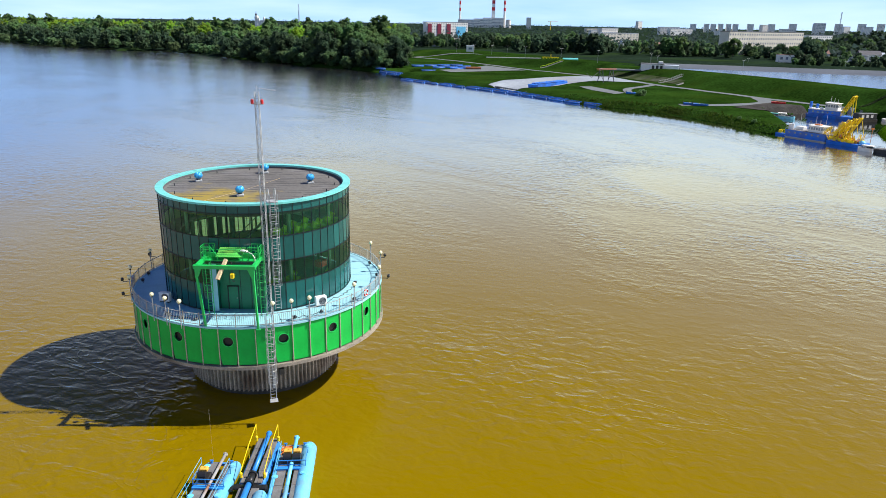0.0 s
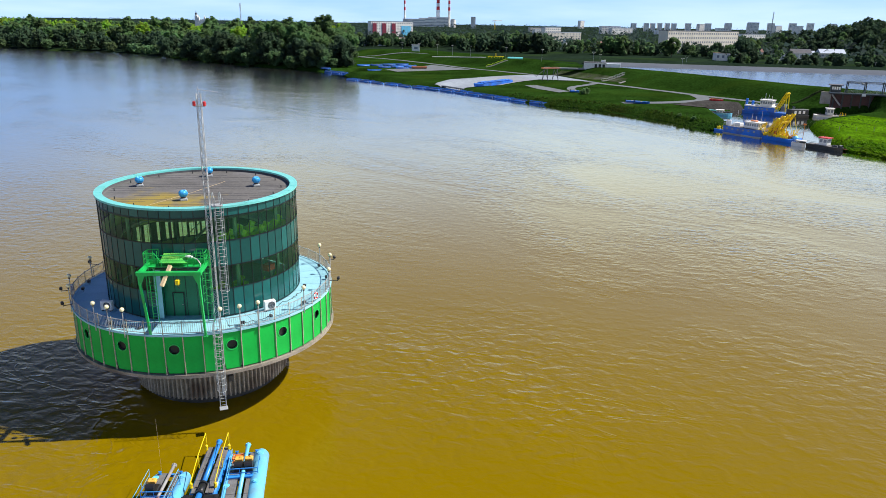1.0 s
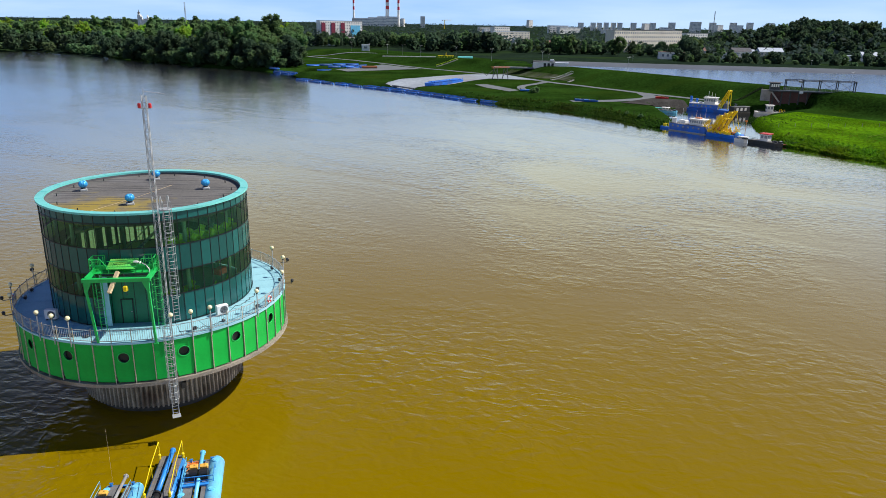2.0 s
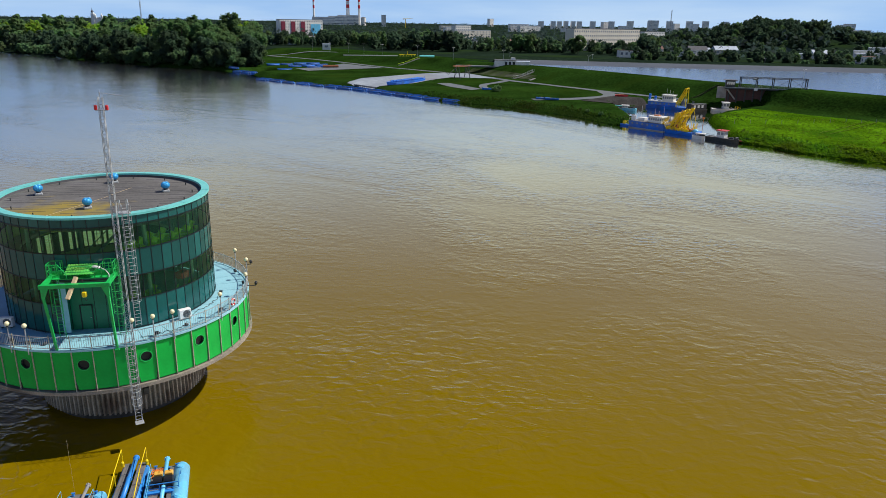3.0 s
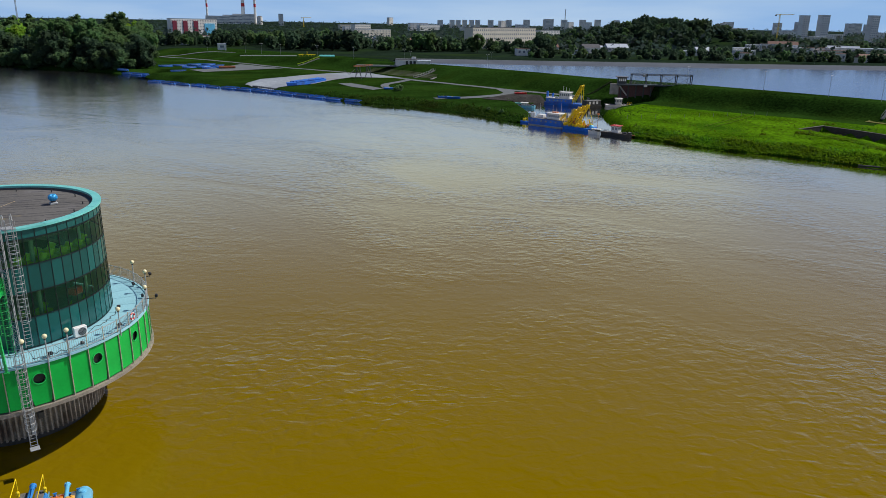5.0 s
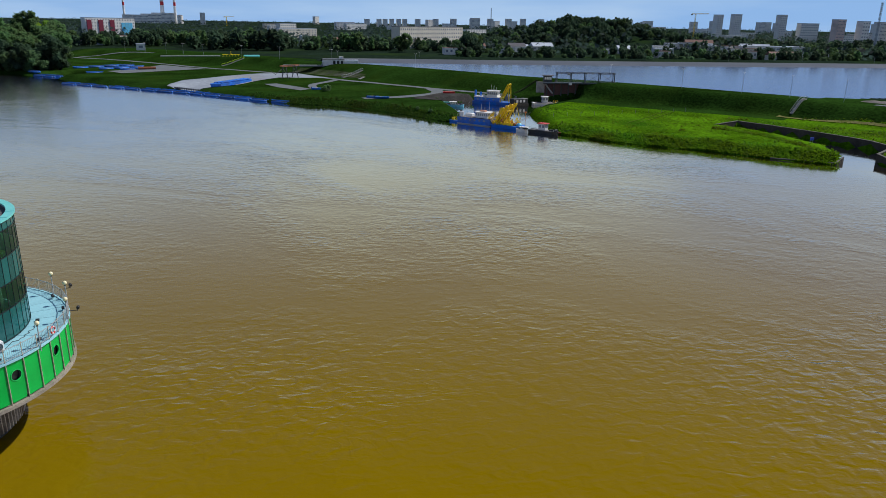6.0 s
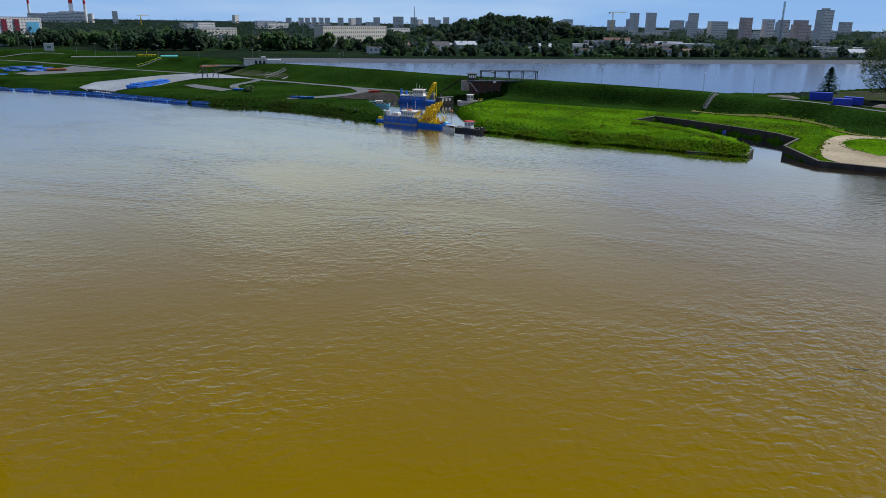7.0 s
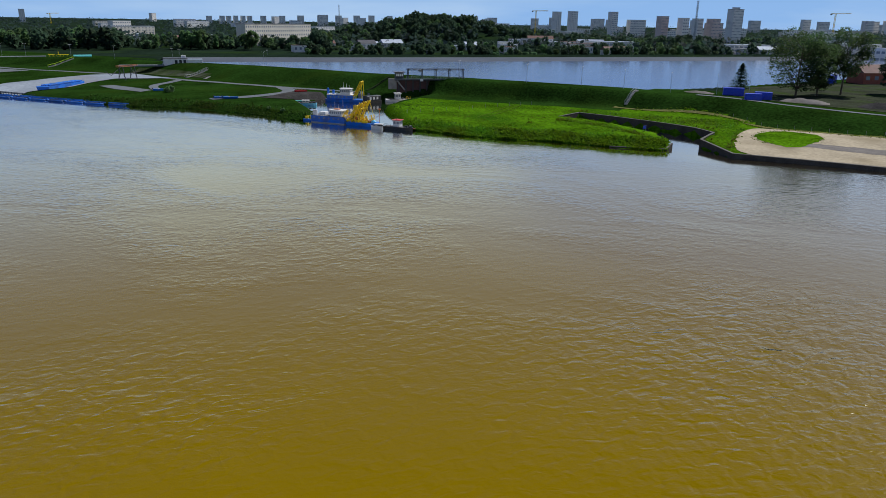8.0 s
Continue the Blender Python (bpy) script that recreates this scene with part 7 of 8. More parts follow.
def container(x, y, z, rz, l, h, label):
    c = thing("container", (x, y, z), label, "container", "blue containers", rz)
    part("body", Geo().box((0, 0, h / 2), (l, 2.5, h), 0, 0.05), M["container"], c)
    for k in range(int(l / 0.45)):
        part("rib", Geo().box((-l / 2 + 0.3 + 0.45 * k, -1.27, h / 2), (0.2, 0.06, h * 0.86)), M["container"], c)
    part("roof_edge", Geo().box((0, 0, h), (l + 0.06, 2.56, 0.14), 0, 0.02), M["container"], c)
    return c


HS = lambda x, y: float(height(*to_sn(x, y)))
container(257.6, 165.2, HS(257.6, 165.2), -50, 7.6, 2.9, "blue steel container on the bare yard")
container(250.8, 152.4, HS(250.8, 152.4), -52, 5.8, 2.3, "blue steel container beside a second one")
container(257.4, 152.4, HS(257.4, 152.4), -52, 6.0, 2.7, "blue steel container with pale roof edge")
c = container(373, 186, HS(373, 186), 20, 13, 4.0, "dark blue shed with pale sloping roof")
g = Geo()
g.add([(2, -3.4, 3.9), (8.5, -3.4, 3.9), (8.5, 3.0, 5.4), (2, 3.0, 5.4)], [(0, 1, 2, 3), (3, 2, 1, 0)])
part("lean_roof", g, M["roof_grey"], c)
small_house(397, 178, HS(397, 178), 20, 12, 5.5, M["brick"], M["roof_tile"], "red brick house by the reservoir", -25, 4, True)


def heap(s0, n0, l, w, h, mat, label):
    x, y = to_xy(s0, n0)
    hp = thing("gravel_heap", (float(x), float(y), float(height(s0, n0)) - 0.1), label, "heap", "heaps in the yard", SHIP)
    g = Geo()
    nx, ny = 26, 12
    r = random.Random(int(l))
    pts = []
    for j in range(ny + 1):
        for i in range(nx + 1):
            u, v = 2 * i / nx - 1, 2 * j / ny - 1
            k = max(0, 1 - abs(u) ** 2.6) * max(0, 1 - abs(v) ** 1.6)
            pts.append((u * l / 2, v * w / 2, h * k * (0.85 + 0.3 * noise.noise((u * 3, v * 2, l)))))
    g.add(pts, [(j * (nx + 1) + i, j * (nx + 1) + i + 1, (j + 1) * (nx + 1) + i + 1, (j + 1) * (nx + 1) + i) for j in range(ny) for i in range(nx)])
    part("mound", g, mat, hp, "", True)
    return hp


heap(233, 97, 18, 9, 1.8, M["gravel"], "long heap of grey gravel on the yard")
heap(262, 96, 24, 12, 2.6, M["stone"], "broad heap of dark earth on the yard")
heap(195, 104, 12, 5, 1.0, M["gravel"], "low heap of grey gravel by the road")


def lamp_post(x, y, z, h=7.5, twin=True):
    p = thing("street_lamp", (x, y, z), "slim grey lamp post on the dike", "street lamp", "lamp posts on the dike")
    part("pole", Geo().tube((0, 0, -0.3), (0, 0, h), 0.075, 8, 0.045), M["steel"], p)
    for s in ((-1, 1) if twin else (1,)):
        part("arm", Geo().tube((0, 0, h), (0.9 * s, 0, h + 0.25), 0.045, 6), M["steel"], p)
        part("head", Geo().box((1.1 * s, 0, h + 0.25), (0.6, 0.24, 0.14), 0, 0.05), M["steel"], p)
    return p


first = None
POSTS = [to_xy(s, n) for s, n in ((92, 103), (125, 101), (150, 98), (168, 96), (186, 96), (202, 101), (213, 112), (-30, 114), (-100, 117), (-150, 118), (-190, 118), (-235, 118), (-262, 119), (-285, 119), (-315, 119), (-345, 119))]
for i in range(12):
    t = i / 11
    POSTS.append(to_xy(-150 + 460 * t, 170 + 440 * t))
for x, y in POSTS:
    m = pose(x, y, HS(x, y), 0, 0, 30)
    if first is None:
        first = lamp_post(0, 0, 0)
        first.matrix_basis = m
    else:
        copy_thing(first, m)


def wire_fence(pts, label, wires=(0.5, 1.2)):
    f = thing("wire_fence", (0, 0, 0), label, "fence", "wire fences")
    tops = []
    for s, n in pts:
        p = over(s, n)
        part("post", Geo().tube((p[0], p[1], p[2] - 0.2), (p[0], p[1], p[2] + 1.3), 0.07, 5), M["concrete"], f)
        tops.append(p)
    for z in wires:
        part("wire", Geo().pipe([(p[0], p[1], p[2] + z) for p in tops], 0.015, 3), M["steel"], f)
    return f


wire_fence([(s, float(np.interp(s, (206, 214, 220, 226, 240, 256, 300), (73.5, 66, 57.5, 52.8, 51.4, 50.3, 46.8)))) for s in range(212, 300, 5)], "row of low fence posts beside the earth path", ())
wire_fence([(102 + 3 * k, 18 + 4.4 * k) for k in range(13)], "row of thin posts crossing the meadow", ())
sign = thing("water_sign", (*to_xy(191, 22), 1.6), "small blue sign on two legs at the basin", "sign")
part("board", Geo().box((0, 0, 1.9), (1.5, 0.08, 0.9), 0, 0.02), M["container"], sign)
for x in (-0.5, 0.5):
    part("leg", Geo().tube((x, 0.06, 0), (x, 0.06, 1.6), 0.05, 5), M["steel"], sign)

# ---------------------------------------------------------------- trees
def tree(name, seed, h, spread, trunk_h, leaves, leaf, mat, label, lumps=11, low=0.25, slim=1.0):
    """A tapered trunk with limbs and a crown of many small leafy clumps gathered in uneven lumps."""
    r = random.Random(seed)
    t = thing(name, (0, 0, 0), label, "tree", "trees of the plain and the banks" if leaves < 5000 else "")
    g = Geo()
    g.tube((0, 0, -0.5), (0, 0, h * 0.45), h * 0.016, 7, h * 0.010)
    g.tube((0, 0, h * 0.45), (r.uniform(-0.4, 0.4), r.uniform(-0.4, 0.4), h * 0.85), h * 0.010, 6, h * 0.003)
    cores = []
    for k in range(lumps):
        a = 2 * math.pi * (k * 0.618 + r.uniform(-0.1, 0.1))
        f = low + (0.93 - low) * (k + 0.5) / lumps
        w = spread * (math.sin(math.pi * min(1, (f - low) / (1.05 - low) * 0.86 + 0.12)) ** 0.75) * slim
        d = w * r.uniform(0.30, 0.80)
        c = (d * math.cos(a), d * math.sin(a), h * f * r.uniform(0.95, 1.02))
        size = spread * r.uniform(0.30, 0.48) * (0.88 if f > 0.85 else 1.0) * (0.74 if lumps > 20 else 1.0)
        cores.append((c, size))
        g.tube((0, 0, max(trunk_h * 0.7, c[2] - d * 0.9 - 1)), c, h * 0.006, 5, h * 0.002)
    part("trunk", g, M["bark"], t)
    verts, faces = [], []
    for i in range(leaves):
        c, size = cores[r.randrange(len(cores))]
        u, v = r.uniform(-1, 1), r.uniform(0, 2 * math.pi)
        rad = size * (0.62 + 0.46 * r.random() ** 0.7)
        q = math.sqrt(1 - u * u)
        p = Vector((c[0] + rad * q * math.cos(v), c[1] + rad * q * math.sin(v), c[2] + rad * u * 0.85))
        if p.z < trunk_h * 0.6:
            p.z = trunk_h * 0.6 + r.random() * 0.6
        e = Euler((r.uniform(-0.9, 0.9), r.uniform(-0.9, 0.9), r.uniform(0, 6.28))).to_matrix()
        s = leaf * r.uniform(0.6, 1.3)
        k = len(verts)
        verts += [tuple(p + e @ Vector(o)) for o in ((-s, -s * 0.55, 0), (s * 0.3, -s * 0.8, 0.15 * s), (s, 0.1 * s, -0.1 * s), (0.1 * s, s * 0.8, 0.1 * s))]
        faces.append((k, k + 1, k + 2, k + 3))
    for c, size in cores if leaves < 5000 else ():  # close inner foliage of each lump
        e = Euler((r.uniform(0, 6.28), r.uniform(0, 6.28), r.uniform(0, 6.28))).to_matrix()
        w = size * 0.50
        for axis in range(3):
            for side in (-1, 1):
                k = len(verts)
                for a, b in ((-1, -1), (1, -1), (1, 1), (-1, 1)):
                    o = [0, 0, 0]
                    o[axis], o[axis - 1], o[axis - 2] = side, a, b
                    verts.append(tuple(Vector(c) + e @ Vector(o) * w * r.uniform(0.85, 1.1)))
                faces.append((k, k + 1, k + 2, k + 3))
    g = Geo()
    g.v, g.f = verts, faces
    part("crown", g, mat, t)
    return t


KINDS = {
    "mid": tree("broadleaf_tree", 1, 20, 8.5, 4, 2300, 0.56, M["leaf_mid"], "spreading green broadleaf tree in a wood", 24),
    "mid2": tree("broadleaf_tree", 2, 18, 7.0, 3, 2100, 0.53, M["leaf_mid"], "rounded green broadleaf tree in a wood", 26),
    "dark": tree("broadleaf_tree", 3, 20, 9.0, 3, 2400, 0.56, M["leaf_dark"], "dense dark green broadleaf tree", 26, 0.12),
    "dark2": tree("broadleaf_tree", 4, 17, 8.5, 2, 2300, 0.53, M["leaf_dark"], "broad dark green tree with low branches", 28, 0.08),
    "lime": tree("broadleaf_tree", 5, 21, 7.0, 4, 2100, 0.55, M["leaf_lime"], "fresh lime-green tree in young leaf", 24),
    "tall": tree("poplar_tree", 6, 27, 7.0, 5, 2300, 0.58, M["leaf_mid"], "tall slender green poplar", 26, 0.18, 0.85),
    "bush": tree("willow_bush", 7, 8, 6.0, 0.6, 1900, 0.37, M["leaf_willow"], "grey-green willow bush at the waterside", 22, 0.05),
    "shrub": tree("shrub", 8, 2.6, 2.2, 0.3, 420, 0.28, M["leaf_mid"], "low green shrub on the bank", 10, 0.05),
}
LUMPS = {"mid": 24, "mid2": 26, "dark": 26, "dark2": 28, "lime": 24, "tall": 26, "bush": 22, "shrub": 10}
used = dict.fromkeys(KINDS, False)


WOOD = {}


def crown_of(kind):
    return next(o.data for o in KINDS[kind].children if o.name.startswith("crown"))


def crowd(kind, x, y, scale, turn):
    """A tree too far off to be told apart: it goes into the joined wood."""
    WOOD.setdefault(crown_of(kind).materials[0].name, []).append((kind, x, y, scale, turn))


def plant(kind, x, y, scale=1.0, z=None, turn=0.0):
    if -0.055 < math.atan2(x, y) < 0.1 and 470 < math.hypot(x, y) < 690:  # the open dike
        return None
    if math.hypot(x, y) > 735 or y > 640:
        return crowd(kind, x, y, scale, turn)
    z = HS(x, y) if z is None else z
    if z < 0.2:
        z = 0.2
    m = Matrix.Translation((x, y, z - 0.1)) @ Matrix.Rotation(radians(turn), 4, "Z")
    src = KINDS[kind]
    if not used[kind]:
        used[kind] = True
        src.matrix_basis = m @ Matrix.Diagonal((scale, scale, scale, 1))
        return src
    t = copy_thing(src, m)
    t.scale = (scale, scale, scale * 1.0)
    return t


rnd = random.Random(21)
# riverside wood upstream
s = -226.0
while s > -1150:
    sh = float(along(SHORE, s))
    far = (-s - 226) / 900
    for d, kinds, lo, hi in ((4, ("bush", "bush", "dark2"), 0.7, 1.2), (13, ("dark", "dark2", "bush"), 0.65, 0.95), (26, ("mid2", "mid", "dark2"), 0.85, 1.15),
                             (44, ("mid", "mid2", "tall", "lime"), 0.9, 1.15), (66, ("lime", "mid", "tall"), 1.0, 1.2), (95, ("lime", "lime", "mid"), 1.1, 1.3)):
        if d > 50 and s > -300 and rnd.random() < 0.6:
            continue
        x, y = to_xy(s + rnd.uniform(-5, 5), sh + d * (1 + far * 0.5) + rnd.uniform(-4, 4))
        k = rnd.choice(kinds)
        if s > -330 and k == "lime":
            k = "mid"
        plant(k, x, y, rnd.uniform(lo, hi) * (1.0 + 0.12 * (s > -330)), None, rnd.uniform(0, 360))
    s -= rnd.uniform(8.5, 12) * (1 + 0.35 * far)
for x, y, k, sc in ((-80, 533, "tall", 1.12), (-68, 540, "mid", 1.45), (-92, 548, "mid", 1.4), (-58, 545, "mid", 1.3), (-45, 519, "tall", 0.80), (-38, 528, "mid", 0.9), (-55, 506, "bush", 1.3), (-46, 496, "bush", 1.5), (-62, 512, "dark", 0.9), (-38, 508, "dark2", 0.9), (-26, 516, "dark2", 0.8), (-16, 530, "mid2", 0.9), (-20, 500, "mid", 0.62)):
    plant(k, x, y, sc, None, rnd.uniform(0, 360))


def by_bearing(az, d):
    return d * math.sin(radians(az)), d * math.cos(radians(az))


# belt of trees behind the dike and the reservoir's head
for i in range(230):
    az = rnd.uniform(-3, 26)
    d = rnd.uniform(690, 810) + (60 if az < 5 else 0)
    x, y = by_bearing(az, d)
    if float(inside(LAKE, *[np.array(v) for v in to_sn(x, y)])) > -14:
        continue
    plant(rnd.choice(("mid", "mid2", "dark", "dark", "dark2", "tall" if az > 6 else "mid")), x, y, rnd.uniform(0.42, 0.72) * (1 if az < 13 else 0.8), None, rnd.uniform(0, 360))
for i in range(36):
    az = rnd.uniform(6, 27)
    x, y = by_bearing(az, rnd.uniform(672, 715))
    if float(inside(LAKE, *[np.array(v) for v in to_sn(x, y)])) < -14:
        plant(rnd.choice(("bush", "dark2", "mid2")), x, y, rnd.uniform(0.7, 1.1), None, rnd.uniform(0, 360))
for i in range(80):
    az = rnd.uniform(-4, 9.5)
    x, y = by_bearing(az, rnd.uniform(770, 860))
    plant(rnd.choice(("dark", "dark2", "mid2", "dark", "mid")), x, y, rnd.uniform(0.55, 0.8) * (0.6 if -3 < az < 1.4 else 1.0), None, rnd.uniform(0, 360))
# trees beyond the far dam
for i in range(300):
    t = rnd.random()
    a, b = -70 + 400 * t + rnd.uniform(-10, 10), 224 + 416 * t
    off = 30 + 150 * rnd.random() ** 1.5
    x, y = to_xy(a - off * 0.72, b + off * 0.69)
    kind, size, turn = rnd.choice(("mid2", "dark2", "dark2", "dark", "bush")), rnd.uniform(0.32, 0.6), rnd.uniform(0, 360)
    if i < 90:
        plant(kind, x, y, size, None, turn)
    else:
        crowd(kind, x, y, size, turn)
# the belt of woods between the dam and the town
for i in range(520):
    az = rnd.uniform(20, 66)
    d = (810 if az > 27 else 740) + 300 * rnd.random()
    x, y = by_bearing(az, d)
    if float(inside(LAKE, *[np.array(v) for v in to_sn(x, y)])) > -50:
        continue
    crowd(rnd.choice(("dark", "dark2", "dark", "mid2", "dark2")), x, y, rnd.uniform(0.38, 0.66) * (1.15 if d > 850 else 1.0), rnd.uniform(0, 360))
# the wooded hill
for i in range(560):
    u, v = rnd.gauss(6, 62), rnd.gauss(-12, 42)
    x, y = 505 + u * 0.83 + v * 0.55, 722 - u * 0.55 + v * 0.83
    crowd(rnd.choice(("dark", "dark2", "mid2", "dark2", "dark")), x, y, rnd.uniform(0.34, 0.52), rnd.uniform(0, 360))
# the bank by the river
for s0, n0, sc in ((-13, 32, 1.0), (-15, 33, 0.8), (66, 10, 0.45), (58, 12, 0.4)):
    x, y = to_xy(s0, n0)
    plant("shrub", x, y, sc, None, rnd.uniform(0, 360))


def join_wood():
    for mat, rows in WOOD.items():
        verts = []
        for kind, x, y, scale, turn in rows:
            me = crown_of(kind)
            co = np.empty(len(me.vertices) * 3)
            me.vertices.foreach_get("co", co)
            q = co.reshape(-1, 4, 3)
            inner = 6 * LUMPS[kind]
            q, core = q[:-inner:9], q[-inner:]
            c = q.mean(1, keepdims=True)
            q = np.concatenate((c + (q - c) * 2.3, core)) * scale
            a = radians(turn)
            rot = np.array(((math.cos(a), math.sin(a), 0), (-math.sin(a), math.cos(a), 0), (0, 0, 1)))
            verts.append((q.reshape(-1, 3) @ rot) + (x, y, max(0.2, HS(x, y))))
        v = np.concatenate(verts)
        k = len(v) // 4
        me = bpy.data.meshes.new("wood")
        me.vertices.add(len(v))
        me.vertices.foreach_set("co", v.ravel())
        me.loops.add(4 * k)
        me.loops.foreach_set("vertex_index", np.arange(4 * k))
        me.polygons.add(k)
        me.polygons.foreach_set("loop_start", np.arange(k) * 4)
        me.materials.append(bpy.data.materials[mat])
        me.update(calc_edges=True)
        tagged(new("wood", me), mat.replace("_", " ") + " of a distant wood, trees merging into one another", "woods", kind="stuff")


join_wood()


def scrub(lo, hi, mat, label, given=None):
    """Rank grass and weeds along the water's edge, too many to count."""
    r = random.Random(31)
    g = Geo()
    verts, faces = [], []
    spots = []
    for i in range(8200):
        s0 = r.uniform(-30, 202) if i % 3 else r.uniform(112, 200)
        d = abs(r.gauss(0, 1)) * 3.2 + 0.8
        n0 = float(along(SHORE, s0)) + d
        spots.append((s0, n0, 0.42 if s0 > 108 else 0.34))
    for i in range(900):
        t = r.random()
        spots.append((160 + 40 * t, 33 - 28 * t * t - r.random() * 3, 0.25))
    for i in range(5200):
        spots.append((r.uniform(90, 216), r.uniform(0, 62), 0.15))
    for i in range(700):
        spots.append((r.uniform(185, 214), r.uniform(42, 60), 0.22))
    spots = given or spots
    S = np.array([p[0] for p in spots])
    N = np.array([p[1] for p in spots])
    Z = height(S, N)
    X, Y = to_xy(S, N)
    for x, y, z, (s0, n0, k) in zip(X.tolist(), Y.tolist(), Z.tolist(), spots):
        if z < 0.05 or not lo <= s0 < hi:
            continue
        clump = noise.noise((s0 * 0.12, n0 * 0.2, 3.0)) + 0.4
        hgt = k * r.uniform(0.5, 1.2) * max(0.4, 1 + clump)
        for q in range(3):
            a = r.uniform(0, 6.28)
            w = hgt * r.uniform(0.35, 0.6)
            dx, dy = math.cos(a) * w, math.sin(a) * w
            lx, ly = r.uniform(-0.4, 0.4), r.uniform(-0.4, 0.4)
            b = len(verts)
            verts += [(x - dx, y - dy, z - 0.1), (x + dx, y + dy, z - 0.1), (x + dx * 0.7 + lx, y + dy * 0.7 + ly, z + hgt), (x - dx * 0.6 + lx, y - dy * 0.6 + ly, z + hgt * 0.8)]
            faces.append((b, b + 1, b + 2, b + 3))
    g.v, g.f = verts, faces
    return tagged(part("bank_scrub", g, M[mat]), label, "weeds", kind="stuff")


M["leaf_weed"] = leaf_material("rank_weeds", (0.095, 0.20, 0.008))
M["leaf_yard"] = leaf_material("grey_green_yard_leaves", (0.062, 0.108, 0.036), 0.14)
M["leaf_tuft"] = leaf_material("dull_grass_tufts", (0.105, 0.185, 0.012))
M["leaf_bank"] = leaf_material("dull_bank_weeds", (0.036, 0.080, 0.010))
scrub(-40, 106, "leaf_bank", "dull green weeds along the river's edge")
scrub(106, 260, "leaf_weed", "rank bright green weeds along the river's edge")
edge_r = random.Random(77)
edge_spots = []
for i in range(420):  # along the earth path and the sand's rim
    s0 = edge_r.uniform(176, 290)
    edge_spots.append((s0, float(along(TRAIL, s0)) + edge_r.choice((-1.4, 1.5)) + edge_r.gauss(0, 0.7), 0.26))
for i in range(200):
    edge_spots.append((217.0 + edge_r.gauss(0, 0.6) + 1.2 * (i % 6 == 0), edge_r.uniform(4, 46), 0.24))
for i in range(260):
    a = edge_r.uniform(0, 6.28)
    edge_spots.append((231 + 9.4 * math.cos(a) + edge_r.gauss(0, 0.5), 33 + 12.0 * math.sin(a) + edge_r.gauss(0, 0.9), 0.22))
for i in range(520):  # darker clumps on the meadow's edge above the quay wall
    s0 = edge_r.uniform(150, 215)
    n0 = edge_r.uniform(6, 60)
    if noise.noise((s0 * 0.09, n0 * 0.14, 8.0)) > 0.12:
        edge_spots.append((s0, n0, 0.34))
scrub(100, 300, "leaf_tuft", "dull tufts of weeds round the sandy yard", edge_spots)


def big_tree(name, seed, x, y, h, spread, label, mat, low):
    t = tree(name, seed, h, spread, h * 0.16, 7000, 0.36, mat, label, 26, low)
    t.location = (x, y, HS(x, y) - 0.1)
    return t


big_tree("broadleaf_tree", 41, 285.6, 155.5, 27.0, 13.0, "large airy willow tree beside the reservoir", M["leaf_yard"], 0.16)
big_tree("broadleaf_tree", 42, 296, 152.5, 22, 9.0, "dark leafy tree behind a larger one", M["leaf_yard"], 0.2)
big_tree("broadleaf_tree", 43, 312.2, 150.9, 27.0, 10.5, "large spreading tree beside the bare yard", M["leaf_yard"], 0.36)
big_tree("broadleaf_tree", 44, 340, 142, 20, 8.5, "dark leafy tree by the brick house", M["leaf_dark"], 0.2)


def spruce(x, y, h, label):
    t = thing("spruce_tree", (x, y, HS(x, y) - 0.1), label, "tree")
    part("trunk", Geo().tube((0, 0, 0), (0, 0, h * 0.95), 0.2, 7, 0.04), M["bark"], t)
    r = random.Random(5)
    verts, faces = [], []
    for i in range(1700):
        f = r.random() ** 1.25
        z = h * (0.1 + 0.9 * f)
        w = (1 - f) ** 0.75 * h * 0.52 + 0.12
        layer = 0.55 + 0.45 * abs(math.sin(z * 2.4))
        a = r.uniform(0, 6.28)
        d = w * layer * math.sqrt(r.random())
        p = Vector((d * math.cos(a), d * math.sin(a), z - d * 0.28))
        s = r.uniform(0.3, 0.6)
        out = Vector((math.cos(a), math.sin(a), -0.35))
        side = Vector((-math.sin(a), math.cos(a), 0))
        k = len(verts)
        verts += [tuple(p - side * s * 0.5), tuple(p + out * s * 1.6), tuple(p + side * s * 0.5), tuple(p - out * s * 0.5 + Vector((0, 0, 0.1)))]
        faces.append((k, k + 1, k + 2, k + 3))
    g = Geo()
    g.v, g.f = verts, faces
    part("crown", g, M["leaf_spruce"], t)
    return t


spruce(290.9, 183.9, 10.8, "dark conical spruce beside the blue containers")

